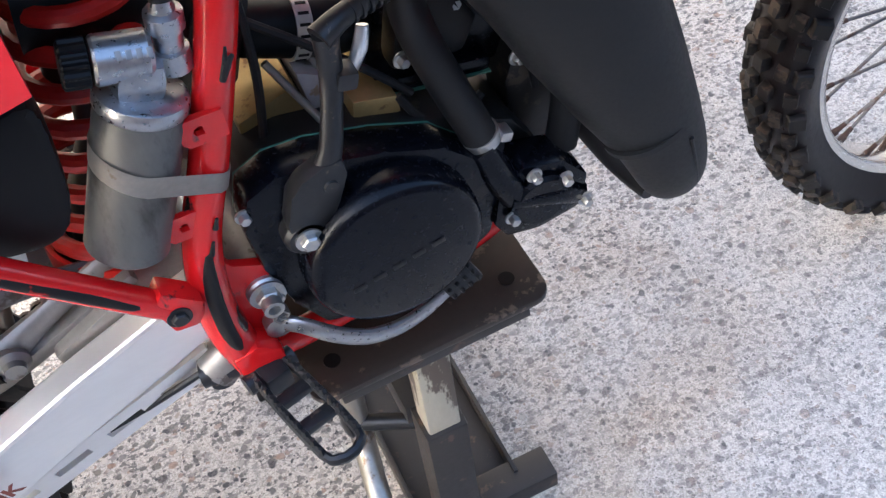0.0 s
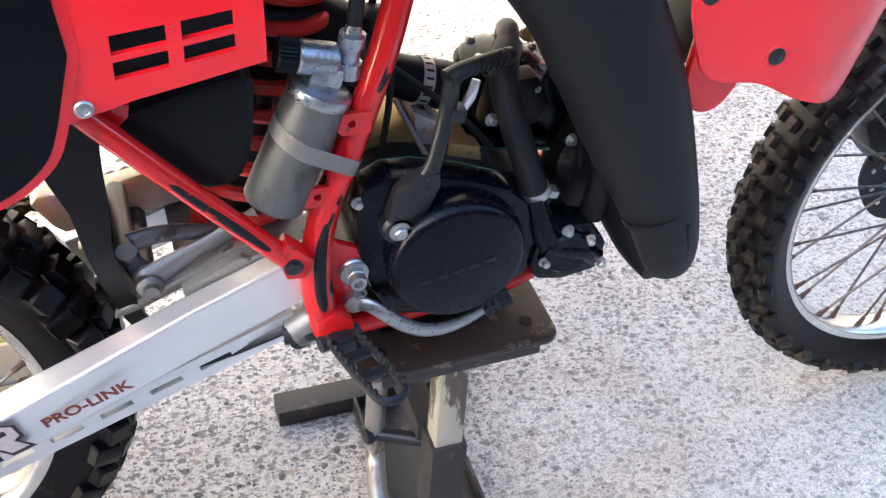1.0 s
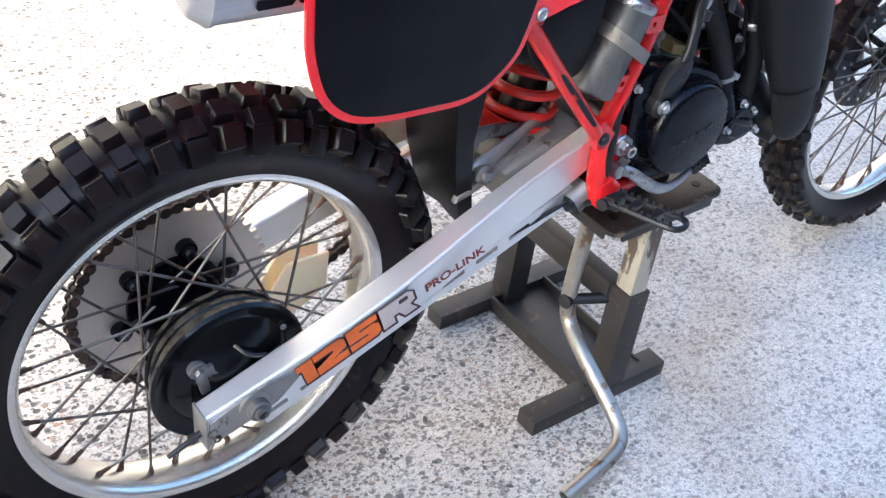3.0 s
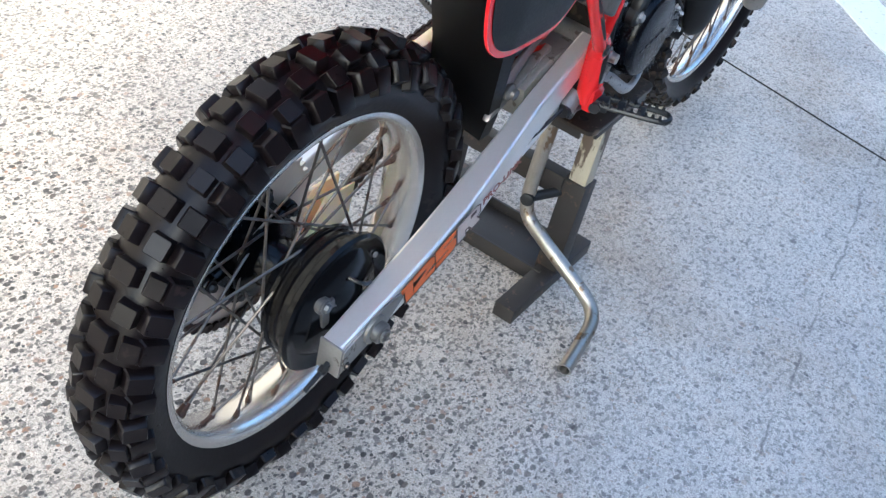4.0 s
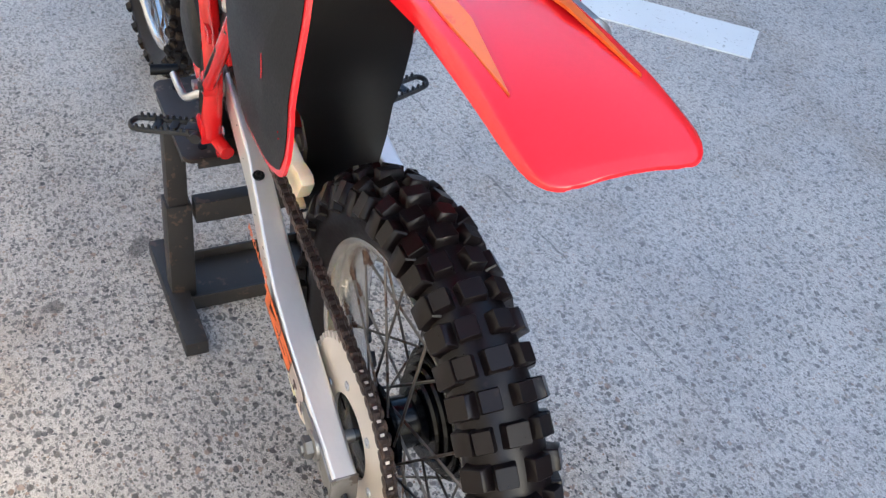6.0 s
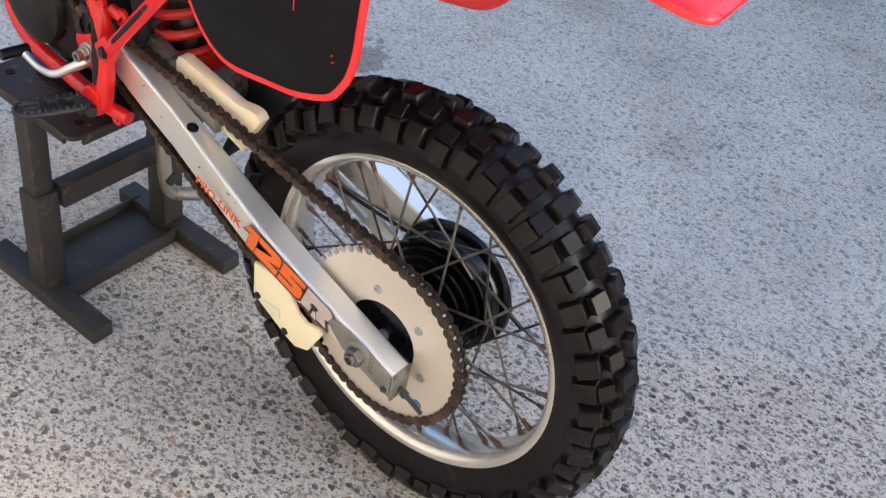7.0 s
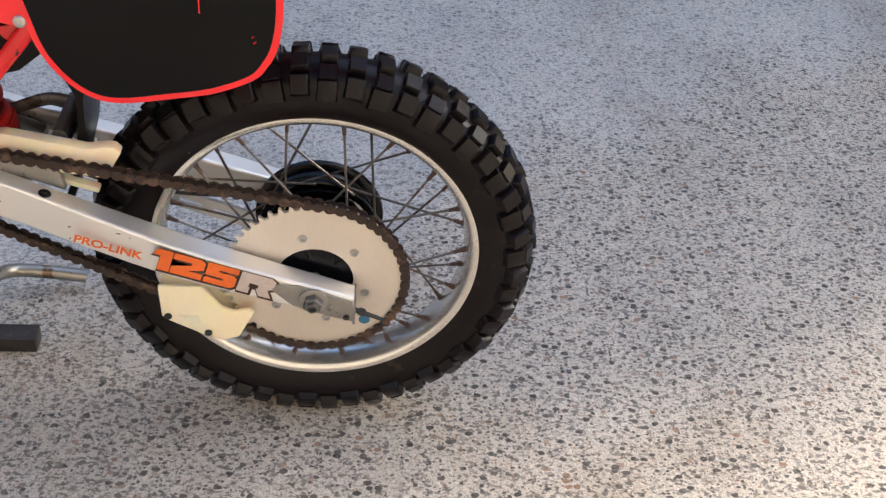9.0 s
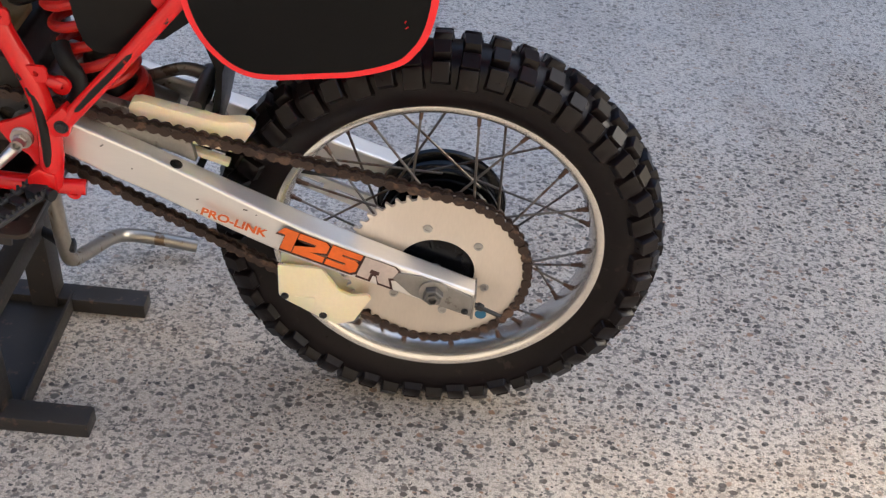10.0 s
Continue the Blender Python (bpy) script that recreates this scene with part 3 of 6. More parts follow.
def lace(wheel, centre, n, rim_r, flanges, spread, turn=0.0):
    """Spokes from both hub flanges to the rim, crossing."""
    per = n // 2
    for side, (fy, fr) in enumerate(flanges):
        me = None
        for i in range(per):
            a = (i * 2 + side) * math.tau / n + turn
            h = a + spread * (1 if i % 2 else -1)
            lift = 0.004 if i % 2 else -0.004
            p = centre + Vector((fr * math.cos(h), fy + lift, fr * math.sin(h)))
            q = centre + Vector((rim_r * math.cos(a), (0.006 if fy > 0 else -0.006), rim_r * math.sin(a)))
            if me is None:
                me = spoke_mesh("spoke", (q - p).length)
            m = (q - p).to_track_quat("Z", "Y").to_matrix().to_4x4()
            m.translation = p
            finish("spoke", me, None, wheel, at=m)


lace(rear_wheel, RA, 36, 0.2245, ((0.040, 0.052), (-0.034, 0.088)), radians(58))
# hub, ribbed drum and brake plate
part("hub", lathe([(-0.008, 0.040), (-0.008, 0.058), (-0.012, 0.060), (-0.013, 0.055), (-0.0155, 0.055), (-0.016, 0.068), (-0.020, 0.070), (-0.021, 0.065), (-0.0235, 0.065), (-0.024, 0.079), (-0.028, 0.081), (-0.029, 0.076), (-0.0315, 0.076), (-0.032, 0.088), (-0.034, 0.090), (-0.040, 0.090), (-0.042, 0.087), (-0.046, 0.087), (-0.048, 0.089), (-0.053, 0.089), (-0.055, 0.087), (-0.059, 0.087),
                         (-0.061, 0.088), (-0.068, 0.088), (-0.070, 0.05)][::-1] + [(-0.006, 0.038), (0.0, 0.034), (0.030, 0.036), (0.036, 0.058), (0.042, 0.058), (0.046, 0.045), (0.075, 0.045), (0.078, 0.03)],
                        RA, (0, 1, 0), n=48), HUB_BLACK, rear_wheel, "glossy black hub with a ribbed drum")
part("brake_plate", lathe([(0.066, 0.092), (0.070, 0.0985), (0.077, 0.0995), (0.081, 0.096), (0.077, 0.088), (0.076, 0.078), (0.086, 0.066), (0.090, 0.04), (0.096, 0.03), (0.100, 0.014), (0.104, 0)], RA, (0, -1, 0), n=56),
             HUB_BLACK, rear_wheel, "black pressed brake plate")
bm = bmesh.new()
cam_at = Vector((-0.047, YO - 0.078, 0.356))
disc_into(bm, cam_at, (0, -1, 0), 0.0115, 0.010, n=20)
bolt_into(bm, cam_at + Vector((0, -0.010, 0)), (0, -1, 0), 0.006, 0.007)
bolt_into(bm, cam_at + Vector((0.016, -0.004, -0.012)), (0.9, -0.4, 0), 0.0045, 0.010)
box_into(bm, (0.020, 0.012, 0.016), Matrix.Translation(cam_at + Vector((0.010, -0.005, -0.006))) @ pose(0, 0, 0, 0, -14, 0), 0.003)
box_into(bm, (0.013, 0.006, 0.040), Matrix.Translation(cam_at + Vector((0.005, -0.008, -0.018))) @ pose(0, 0, 0, 0, -14, 0), 0.002)
part("brake_arm", bm, LINK_GREY, rear_wheel, "zinc-plated brake lever on a splined shaft")
bm = bolt_into(bmesh.new(), RA + Vector((0.0688, -0.0765, 0.0414)), (0, -1, 0), 0.0042, 0.004, False)
part("plate_bolt", bm, STEEL, rear_wheel)
bm = tube([RA + Vector((0.0, -0.088, 0.05)), RA + Vector((0.01, -0.105, 0.045)), RA + Vector((0.035, -0.10, 0.03))], 0.0025, n=6)
part("wear_pointer", bm, DARK_STEEL, rear_wheel)


def sprocket_outline(teeth, pitch_r, tip, root, a0=0.0):
    pts = []
    for i in range(teeth):
        for f, r in ((-0.5, root), (-0.24, root + 0.001), (-0.10, tip), (0.10, tip), (0.24, root + 0.001)):
            a = a0 + (i + f) * math.tau / teeth
            pts.append((r * math.cos(a), r * math.sin(a)))
    return pts


def ring_plate(outer, inner_r, y0, y1, centre):
    """A flat ring with a shaped outer edge."""
    bm = bmesh.new()
    n = len(outer)
    rows = []
    for y, kind in ((y0, 1), (y0, 0), (y1, 0), (y1, 1)):
        row = []
        for i, (x, z) in enumerate(outer):
            if kind:
                a = math.atan2(z, x)
                x, z = inner_r * math.cos(a), inner_r * math.sin(a)
            row.append(bm.verts.new((centre[0] + x, centre[1] + y, centre[2] + z)))
        rows.append(row)
    for k in range(4):
        p, q = rows[k], rows[(k + 1) % 4]
        for i in range(n):
            bm.faces.new((p[i], p[(i + 1) % n], q[(i + 1) % n], q[i]))
    return bm


TEETH, PITCH = 52, 0.015875
SR = PITCH / 2 / math.sin(math.pi / TEETH)
SY = 0.081
part("sprocket", ring_plate(sprocket_outline(TEETH, SR, SR + 0.0024, SR - 0.006), 0.056, SY - 0.0025, SY + 0.0025, (RA.x, 0, RA.z)), SPROCKET, rear_wheel, "pale worn alloy sprocket")
bm = bmesh.new()
lathe_into(bm, [(0, 0.064), (0.006, 0.064), (0.008, 0.060)], (RA.x, SY - 0.012, RA.z), (0, 1, 0), n=40)
part("sprocket_carrier", bm, BLACK_PAINT, rear_wheel)
for k in range(6):
    a = radians(18.0 + 60 * k)
    c = Vector((RA.x + 0.0765 * math.cos(a), SY + 0.0025, RA.z + 0.0765 * math.sin(a)))
    bm = bmesh.new()
    lathe_into(bm, [(0, 0.0068), (0.002, 0.0062), (0.002, 0.0034), (0.0006, 0.003), (0.0006, 0)], c, (0, 1, 0), n=16)
    part("sprocket_bolt", bm, STEEL, rear_wheel)
    # the hub's lug behind each bolt, with its nut
    bm = bmesh.new()
    lathe_into(bm, [(0, 0.0120), (0.003, 0.0130), (0.012, 0.0130), (0.014, 0.0115)], c - Vector((0, 0.021, 0)), (0, 1, 0), n=20)
    tube_into(bm, [RA + Vector((0.036 * math.cos(a), SY - 0.013, 0.036 * math.sin(a))), c - Vector((0, 0.0135, 0))], [0.010, 0.008], n=10, k=1)
    lug = part("sprocket_lug", bm, HUB_BLACK, rear_wheel, "glossy black hub lug")
    part("lug_nut", bolt_into(bmesh.new(), c - Vector((0, 0.021, 0)), (0, -1, 0), 0.0062, 0.008), DARK_STEEL, lug)
bm = bmesh.new()
lathe_into(bm, [(0, 0.0085), (0.0008, 0.0085), (0.0008, 0)], (RA.x - 0.073, SY + 0.0025, RA.z - 0.077), (0, 1, 0), n=24)
part("sticker", bm, BLUE_DOT, rear_wheel, "round blue sticker on the sprocket")

# ---- front wheel ----
front_wheel = group_of("front_wheel", bike, FA)
FRONT_SECTION = [(-0.020, 0.270), (-0.028, 0.284), (-0.038, 0.298), (-0.042, 0.311), (-0.038, 0.324), (-0.022, 0.332), (0.0, 0.334),
                 (0.022, 0.332), (0.038, 0.324), (0.042, 0.311), (0.038, 0.298), (0.028, 0.284), (0.020, 0.270)]
FRONT_ROWS = {"count": 66,
              "a": arc_rows([(14, 0.017, 0.014, 0.011), (-14, 0.017, 0.014, 0.011), (45, 0.016, 0.015, 0.011), (-45, 0.016, 0.015, 0.011)], 0.333, 0.045),
              "b": arc_rows([(0, 0.017, 0.014, 0.011), (30, 0.017, 0.015, 0.011), (-30, 0.017, 0.015, 0.011)], 0.333, 0.045) + [(0.0405, 0.318, radians(64), 0.018, 0.018, 0.008), (-0.0405, 0.318, radians(-64), 0.018, 0.018, 0.008)]}
tyre(front_wheel, FA, FRONT_SECTION, FRONT_ROWS, rng, "dusty black knobbly front tyre", DUSTY_RUBBER)
rim(front_wheel, FA, 0.279, 0.024, 0.016)
lace(front_wheel, FA, 36, 0.2645, ((0.030, 0.030), (-0.030, 0.030)), radians(62), 0.05)
part("hub", lathe([(-0.055, 0.014), (-0.050, 0.022), (-0.036, 0.024), (-0.034, 0.036), (-0.028, 0.036), (-0.022, 0.022), (0.022, 0.022), (0.028, 0.036), (0.034, 0.036), (0.045, 0.03), (0.055, 0.014)],
                  FA, (0, 1, 0), n=32), ENGINE_GREY, front_wheel, "dark alloy hub")
bm = ring_plate([(0.115 * math.cos(i * math.tau / 64) * (1 + 0.01 * math.sin(i * math.tau / 8)), 0.115 * math.sin(i * math.tau / 64) * (1 + 0.01 * math.sin(i * math.tau / 8))) for i in range(64)], 0.062, 0.058, 0.061, (FA.x, FA.y, FA.z))
part("brake_disc", bm, DARK_STEEL, front_wheel, "drilled steel brake disc")
bm = bmesh.new()
for k in range(6):
    a = k * math.tau / 6
    tube_into(bm, [FA + Vector((0.03 * math.cos(a), 0.045, 0.03 * math.sin(a))), FA + Vector((0.068 * math.cos(a + 0.3), 0.058, 0.068 * math.sin(a + 0.3)))], 0.007, n=8)
part("disc_carrier", bm, ENGINE_GREY, front_wheel)
me = to_mesh("disc_hole", lathe([(0, 0.0035), (0.0035, 0.0035), (0.0035, 0)], (0, 0, 0), (0, -1, 0), n=8))
me.materials.append(POLISHED)
for ring, nn in ((0.078, 14), (0.098, 18)):
    for k in range(nn):
        a = k * math.tau / nn + ring
        finish("disc_hole", me, None, front_wheel, at=Matrix.Translation(FA + Vector((ring * math.cos(a), 0.0578, ring * math.sin(a)))))

# ---- forks ----
fork = group_of("fork", bike, FA)
RAKE = Vector((-0.47, 0, 0.88)).normalized()
for s in (-1, 1):
    base = FA + Vector((-0.028, s * 0.098, -0.02))
    part("fork_leg", lathe([(-0.035, 0.014), (-0.03, 0.024), (0.0, 0.031), (0.08, 0.031), (0.40, 0.030), (0.41, 0.034), (0.43, 0.034), (0.435, 0.022)], base, RAKE, n=28), CAST, fork, "grey alloy fork leg")
    part("fork_tube", lathe([(0.435, 0.0215), (0.80, 0.0215)], base, RAKE, n=28), POLISHED, fork)
part("axle", tube([FA + Vector((0, -0.13, 0)), FA + Vector((0, 0.13, 0))], 0.0085, k=1), STEEL, fork)
bm = box((0.05, 0.05, 0.085), Matrix.Translation(FA + Vector((-0.105, 0.075, 0.055))) @ pose(0, 0, 0, 0, -28, 0), 0.008)
part("brake_caliper", bm, ENGINE_GREY, fork, "dark brake caliper")
part("brake_hose", tube([FA + Vector((-0.11, 0.09, 0.09)), FA + Vector((-0.16, 0.11, 0.16)), FA + Vector((-0.17, 0.12, 0.30)), FA + Vector((-0.24, 0.10, 0.46))], 0.004, n=8), HOSE, fork)

# ---- swing arm ----
swingarm = group_of("swingarm", bike, (0.548, 0, 0.508))
ARM_X = [-0.058, 0.0, 0.06, 0.12, 0.19, 0.25, 0.32, 0.39, 0.46, 0.525]


def arm_mesh(s):
    """A tapering box-section arm that bows out beside the tyre."""
    bm = bmesh.new()
    rows = []
    for x in ARM_X:
        top = float(np.interp(x, [-0.058, 0.1, 0.22, 0.36, 0.50, 0.53], [0.323, 0.376, 0.420, 0.473, 0.528, 0.538]))
        low = float(np.interp(x, [-0.058, 0.05, 0.2, 0.32, 0.45, 0.53], [0.274, 0.311, 0.354, 0.396, 0.446, 0.484]))
        yi = float(np.interp(x, [-0.058, 0.06, 0.16, 0.30, 0.39, 0.53], [0.099, 0.095, 0.092, 0.083, 0.077, 0.072]))
        yo = float(np.interp(x, [-0.058, 0.1, 0.2, 0.32, 0.39, 0.53], [0.130, 0.131, 0.128, 0.113, 0.105, 0.098]))
        r = 0.004
        sec = [(yi + r, top), (yo - r, top), (yo - r * 0.3, top - r * 0.3), (yo, top - r), (yo, low + r), (yo - r * 0.3, low + r * 0.3), (yo - r, low), (yi + r, low), (yi + r * 0.3, low + r * 0.3), (yi, low + r), (yi, top - r), (yi + r * 0.3, top - r * 0.3)]
        rows.append([bm.verts.new((x, s * y + YO, z)) for y, z in sec])
    for a, b in zip(rows, rows[1:]):
        for i in range(12):
            bm.faces.new((a[i], a[(i + 1) % 12], b[(i + 1) % 12], b[i]))
    bm.faces.new(rows[0])
    bm.faces.new(rows[-1])
    return bm


def arm_y(x, s, lift=0.0):
    return s * (float(np.interp(x, [-0.058, 0.1, 0.2, 0.32, 0.39, 0.53], [0.130, 0.131, 0.128, 0.113, 0.105, 0.098])) + lift) + YO


for s in (-1, 1):
    part("arm", arm_mesh(s), ARM, swingarm, "brushed aluminium box-section arm", sharp=12)
    # end plate that clamps the adjuster
    bm = prism([(-0.0610, 0.3225), (-0.058, 0.3235), (-0.0555, 0.275), (-0.0595, 0.274)], s * 0.098 + YO, s * 0.1325 + YO, 0.001)
    # duller alloy than the arm, with the cap's shade put into it as well
    part("end_plate", bm, CAST, swingarm, "dull grey end cap, also toned down for shade")
    bm = tube([(-0.058, s * 0.115 + YO, 0.288), (-0.074, s * 0.115 + YO, 0.281), (-0.100, s * 0.115 + YO, 0.269)], [0.0045, 0.0035, 0.003], n=10, k=3)
    bolt_into(bm, (-0.064, s * 0.115 + YO, 0.2855), (-0.92, 0, -0.4), 0.0065, 0.010, False)
    part("chain_adjuster", bm, DARK_STEEL, swingarm, "threaded adjuster bolt with lock nut")
    # axle plate, washer, nut
    eye = [(-0.0560, 0.2805), (-0.0560, 0.3165), (-0.02, 0.3325), (0.02, 0.3465), (0.050, 0.349), (0.058, 0.338), (0.030, 0.3105), (0.0, 0.2985), (-0.03, 0.2885)]
    y0 = arm_y(0, s)
    part("axle_plate", prism(eye, y0 - s * 0.001, y0 + s * 0.003, 0.0008), CAST, swingarm, "dull grey pressed axle plate")
    part("washer", lathe([(0, 0.0205), (0.004, 0.0205), (0.005, 0.0185), (0.005, 0)], (0.0, y0 + s * 0.003, RA.z), (0, s, 0), n=28), CAST, swingarm, "worn steel washer")
    part("plate_bolt", bolt_into(bmesh.new(), (-0.047, y0 + s * 0.003, 0.2895), (0, s, 0), 0.0035, 0.004), DARK_STEEL, swingarm)
    bm = bmesh.new()
    lathe_into(bm, [(0.005, 0.0145), (0.014, 0.0145), (0.016, 0.0125), (0.016, 0.009), (0.020, 0.009), (0.021, 0.006), (0.015, 0.005), (0.015, 0)], (0.0, y0 + s * 0.003, RA.z), (0, s, 0), n=6 if s > 0 else 12)
    part("axle_nut", bm, LINK_GREY, swingarm, "steel axle nut and washer")
part("wheel_axle", tube([(0, -0.125, RA.z), (0, 0.12, RA.z)], 0.0085, k=1), STEEL, swingarm)
bm = bmesh.new()
disc_into(bm, (0.357, 0.0985 + YO, 0.4715), (-0.34, 0, 1), 0.0085, 0.003, n=20)
disc_into(bm, (0.357, 0.0985 + YO, 0.4730), (-0.34, 0, 1), 0.0045, 0.004, n=14)
part("grommet", bm, BLACK_PLASTIC, swingarm, "black rubber plug in the arm's top")
for x, z, l, a in ((0.452, 0.494, 0.010, 40), (0.328, 0.428, 0.007, 20), (0.330, 0.408, 0.005, 60), (0.262, 0.424, 0.011, -5), (0.247, 0.418, 0.004, 70), (0.168, 0.391, 0.008, 10), (0.085, 0.356, 0.006, -30), (0.415, 0.462, 0.004, 15)):
    part("knock", box((l * 0.55, 0.0006, 0.0016), pose(x, arm_y(x, 1, 0.0002), z, 0, a, 0), 0.0), LINK_GREY, swingarm, "small dark knock in the metal")
# cross brace, link bracket and pivot
bm = bmesh.new()
prism_into(bm, [(0.40, 0.43), (0.50, 0.475), (0.52, 0.52), (0.44, 0.515), (0.385, 0.485)], -0.078, 0.072, 0.006)
part("cross_brace", bm, CAST, swingarm)
part("pivot_tube", tube([(0.548, -0.10, 0.508), (0.548, 0.10, 0.508)], 0.023, n=24, k=1), CAST, swingarm, "grey alloy pivot boss")
for s in (-1, 1):
    fin = [(0.335, 0.462), (0.339, 0.488), (0.345, 0.506), (0.357, 0.509), (0.372, 0.503), (0.40, 0.506), (0.47, 0.531), (0.46, 0.518), (0.40, 0.487)]
    if s < 0:
        fin = [(0.318, 0.452), (0.324, 0.462), (0.345, 0.474), (0.40, 0.499), (0.462, 0.527), (0.466, 0.517), (0.40, 0.484), (0.345, 0.460)]
    bm = prism(fin, s * (0.064 if s > 0 else 0.050) + YO, s * (0.077 if s > 0 else 0.061) + YO, 0.003)
    part("link_bracket", bm, CAST, swingarm, "welded alloy link bracket")
bm = bmesh.new()
lathe_into(bm, [(0, 0.0135), (0.004, 0.0135), (0.006, 0.0115), (0.008, 0.009), (0.013, 0.008), (0.013, 0)], (0.357, -0.066, 0.490), (0, -1, 0), n=24)
part("link_bolt", bm, LINK_GREY, swingarm, "dull grey link bolt")
# forged dog-bone arm from the link bolt to the shock's lower eye
bm = tube([(0.346, -0.056, 0.486), (0.357, -0.056, 0.490), (0.385, -0.052, 0.503), (0.43, -0.046, 0.520), (0.470, -0.040, 0.534)], [0.012, 0.0165, 0.0115, 0.0095, 0.012], n=14, flat=0.62)
part("link_arm", bm, CAST, swingarm, "worn grey forged link arm")
bm = bmesh.new()
for y in (-0.045,):
    tube_into(bm, [(0.340, y, 0.528), (0.375, y, 0.535), (0.43, y * 0.8, 0.520), (0.475, y * 0.7, 0.512)], [0.0125, 0.010, 0.009, 0.012], n=12, flat=0.6)
    tube_into(bm, [(0.340, y, 0.528), (0.343, y, 0.508), (0.354, y, 0.488)], [0.0125, 0.010, 0.014], n=12, flat=0.6)
tube_into(bm, [(0.340, -0.058, 0.530), (0.340, 0.042, 0.530)], 0.0105, n=16, k=1)
tube_into(bm, [(0.354, -0.066, 0.490), (0.354, 0.07, 0.490)], 0.0115, n=16, k=1)
part("shock_linkage", bm, LINK_GREY, swingarm, "grey cast link arms")

from mathutils.geometry import tessellate_polygon

BLOCKS = {"1": [(0, 0.70), (0.22, 1), (1, 1), (1, 0), (0.40, 0), (0.40, 0.70)],
          "2": [(0, 1), (0.86, 1), (1, 0.86), (1, 0.50), (0.50, 0.29), (1, 0.29), (1, 0), (0, 0), (0, 0.34), (0.60, 0.60), (0.60, 0.71), (0, 0.71)],
          "5": [(0, 1), (1, 1), (1, 0.73), (0.40, 0.73), (0.40, 0.65), (0.86, 0.65), (1, 0.52), (1, 0.13), (0.86, 0), (0, 0), (0, 0.27), (0.60, 0.27), (0.60, 0.37), (0, 0.37)],
          "R": [(0, 1), (0.86, 1), (1, 0.87), (1, 0.48), (0.84, 0.38), (1, 0), (0.64, 0), (0.50, 0.34), (0.34, 0.34), (0.34, 0), (0, 0)],
          "bar": [(0, 1), (1, 1), (1, 0), (0, 0)]}


def block_letter(ch, mat, parent, start, along, width, height, lift, side, grow, label):
    """A square-cut decal letter on an upright face; grow widens it all round."""
    pts = [Vector((p[0] * width, p[1] * height)) for p in BLOCKS[ch]]
    x = Vector((along[0], 0, along[1])).normalized()
    up = Vector((-x.z, 0, x.x)) if x.x > 0 else Vector((x.z, 0, -x.x))
    wide = []
    for i, p in enumerate(pts):
        e0, e1 = (p - pts[i - 1]).normalized(), (pts[(i + 1) % len(pts)] - p).normalized()
        n0, n1 = Vector((-e0.y, e0.x)), Vector((-e1.y, e1.x))
        wide.append(p + (n0 + n1) * (grow / max(1 + n0.dot(n1), 0.5)))
    bm = bmesh.new()
    lo = [bm.verts.new(Vector(start) + x * p.x + up * p.y + Vector((0, side * lift, 0))) for p in wide]
    hi = [bm.verts.new(v.co + Vector((0, side * 0.0003, 0))) for v in lo]
    for tri in tessellate_polygon([[p.to_3d() for p in wide]]):
        bm.faces.new([hi[k] for k in tri])
    for i in range(len(lo)):
        bm.faces.new((lo[i - 1], lo[i], hi[i], hi[i - 1]))
    bmesh.ops.recalc_face_normals(bm, faces=list(bm.faces))
    return part("arm_number", bm, mat, parent, label)


# lettering on both sides of the arm
for s in (-1, 1):
    if s > 0:
        start, way = Vector((0.221, arm_y(0.1, s, 0.0003), 0.3755)), (-0.171, -0.058)
        pst = Vector((0.323, arm_y(0.28, s, 0.0055), 0.4115))
    else:
        start, way = Vector((0.064, arm_y(0.1, s, 0.0003), 0.3165)), (0.151, 0.0585)
        pst = Vector((0.240, arm_y(0.28, s, 0.0055), 0.3865))
    d = Vector((way[0], 0, way[1])).normalized()
    for ch, off, wd in (("1", -0.004, 0.027), ("2", 0.0245, 0.044), ("5", 0.0715, 0.044), ("R", 0.1190, 0.050)):
        st = start + d * off
        block_letter(ch, DECAL_BROWN, swingarm, st + d * (0.0012 if s > 0 else 0.0008) - Vector((0, 0, 0.0016)), way, wd, 0.0365, 0.0004, s, 0.0030 if ch == "R" and s < 0 else 0.0024, "dark outline of the number decal")
        block_letter(ch, ORANGE if ch != "R" else DECAL_SILVER, swingarm, st, way, wd, 0.0365, 0.0008, s, 0.0, "orange number decal" if ch != "R" else "silver letter decal")
        if ch == "R":
            block_letter("bar", DECAL_BROWN, swingarm, st + d * 0.019 + Vector((0, 0, 0.0195)) + Vector((0, 0, d.z * 0.02)), way, 0.013, 0.0065, 0.0012, s, 0.0, "dark outline of the number decal")
    writing("arm_lettering", "PRO-LINK", ORANGE if s > 0 else SHADED_ORANGE, swingarm, pst, way, 0.093, 0.0135, 0.0, 0.0003, offset=0.03, normal_y=s, label="small orange lettering decal" if s > 0 else "small orange lettering decal, darkened for its shaded side")

# slotted brake stay under the arm
bm = bmesh.new()
p, q = Vector((0.495, -0.098, 0.436)), Vector((0.03, -0.106, 0.255))
d = (q - p).normalized()
up = Vector((d.z, 0, -d.x)) if d.z > 0 else Vector((-d.z, 0, d.x))
cuts, L, hgt = 9, (q - p).length, 0.030
cols = sorted([L * k / cuts for k in range(cuts + 1)] + [L * (k + 0.36) / cuts for k in range(cuts)])
grid = [[bm.verts.new(p + d * c + up * v) for v in (-hgt / 2, -0.004, 0.003, hgt / 2)] for c in cols]
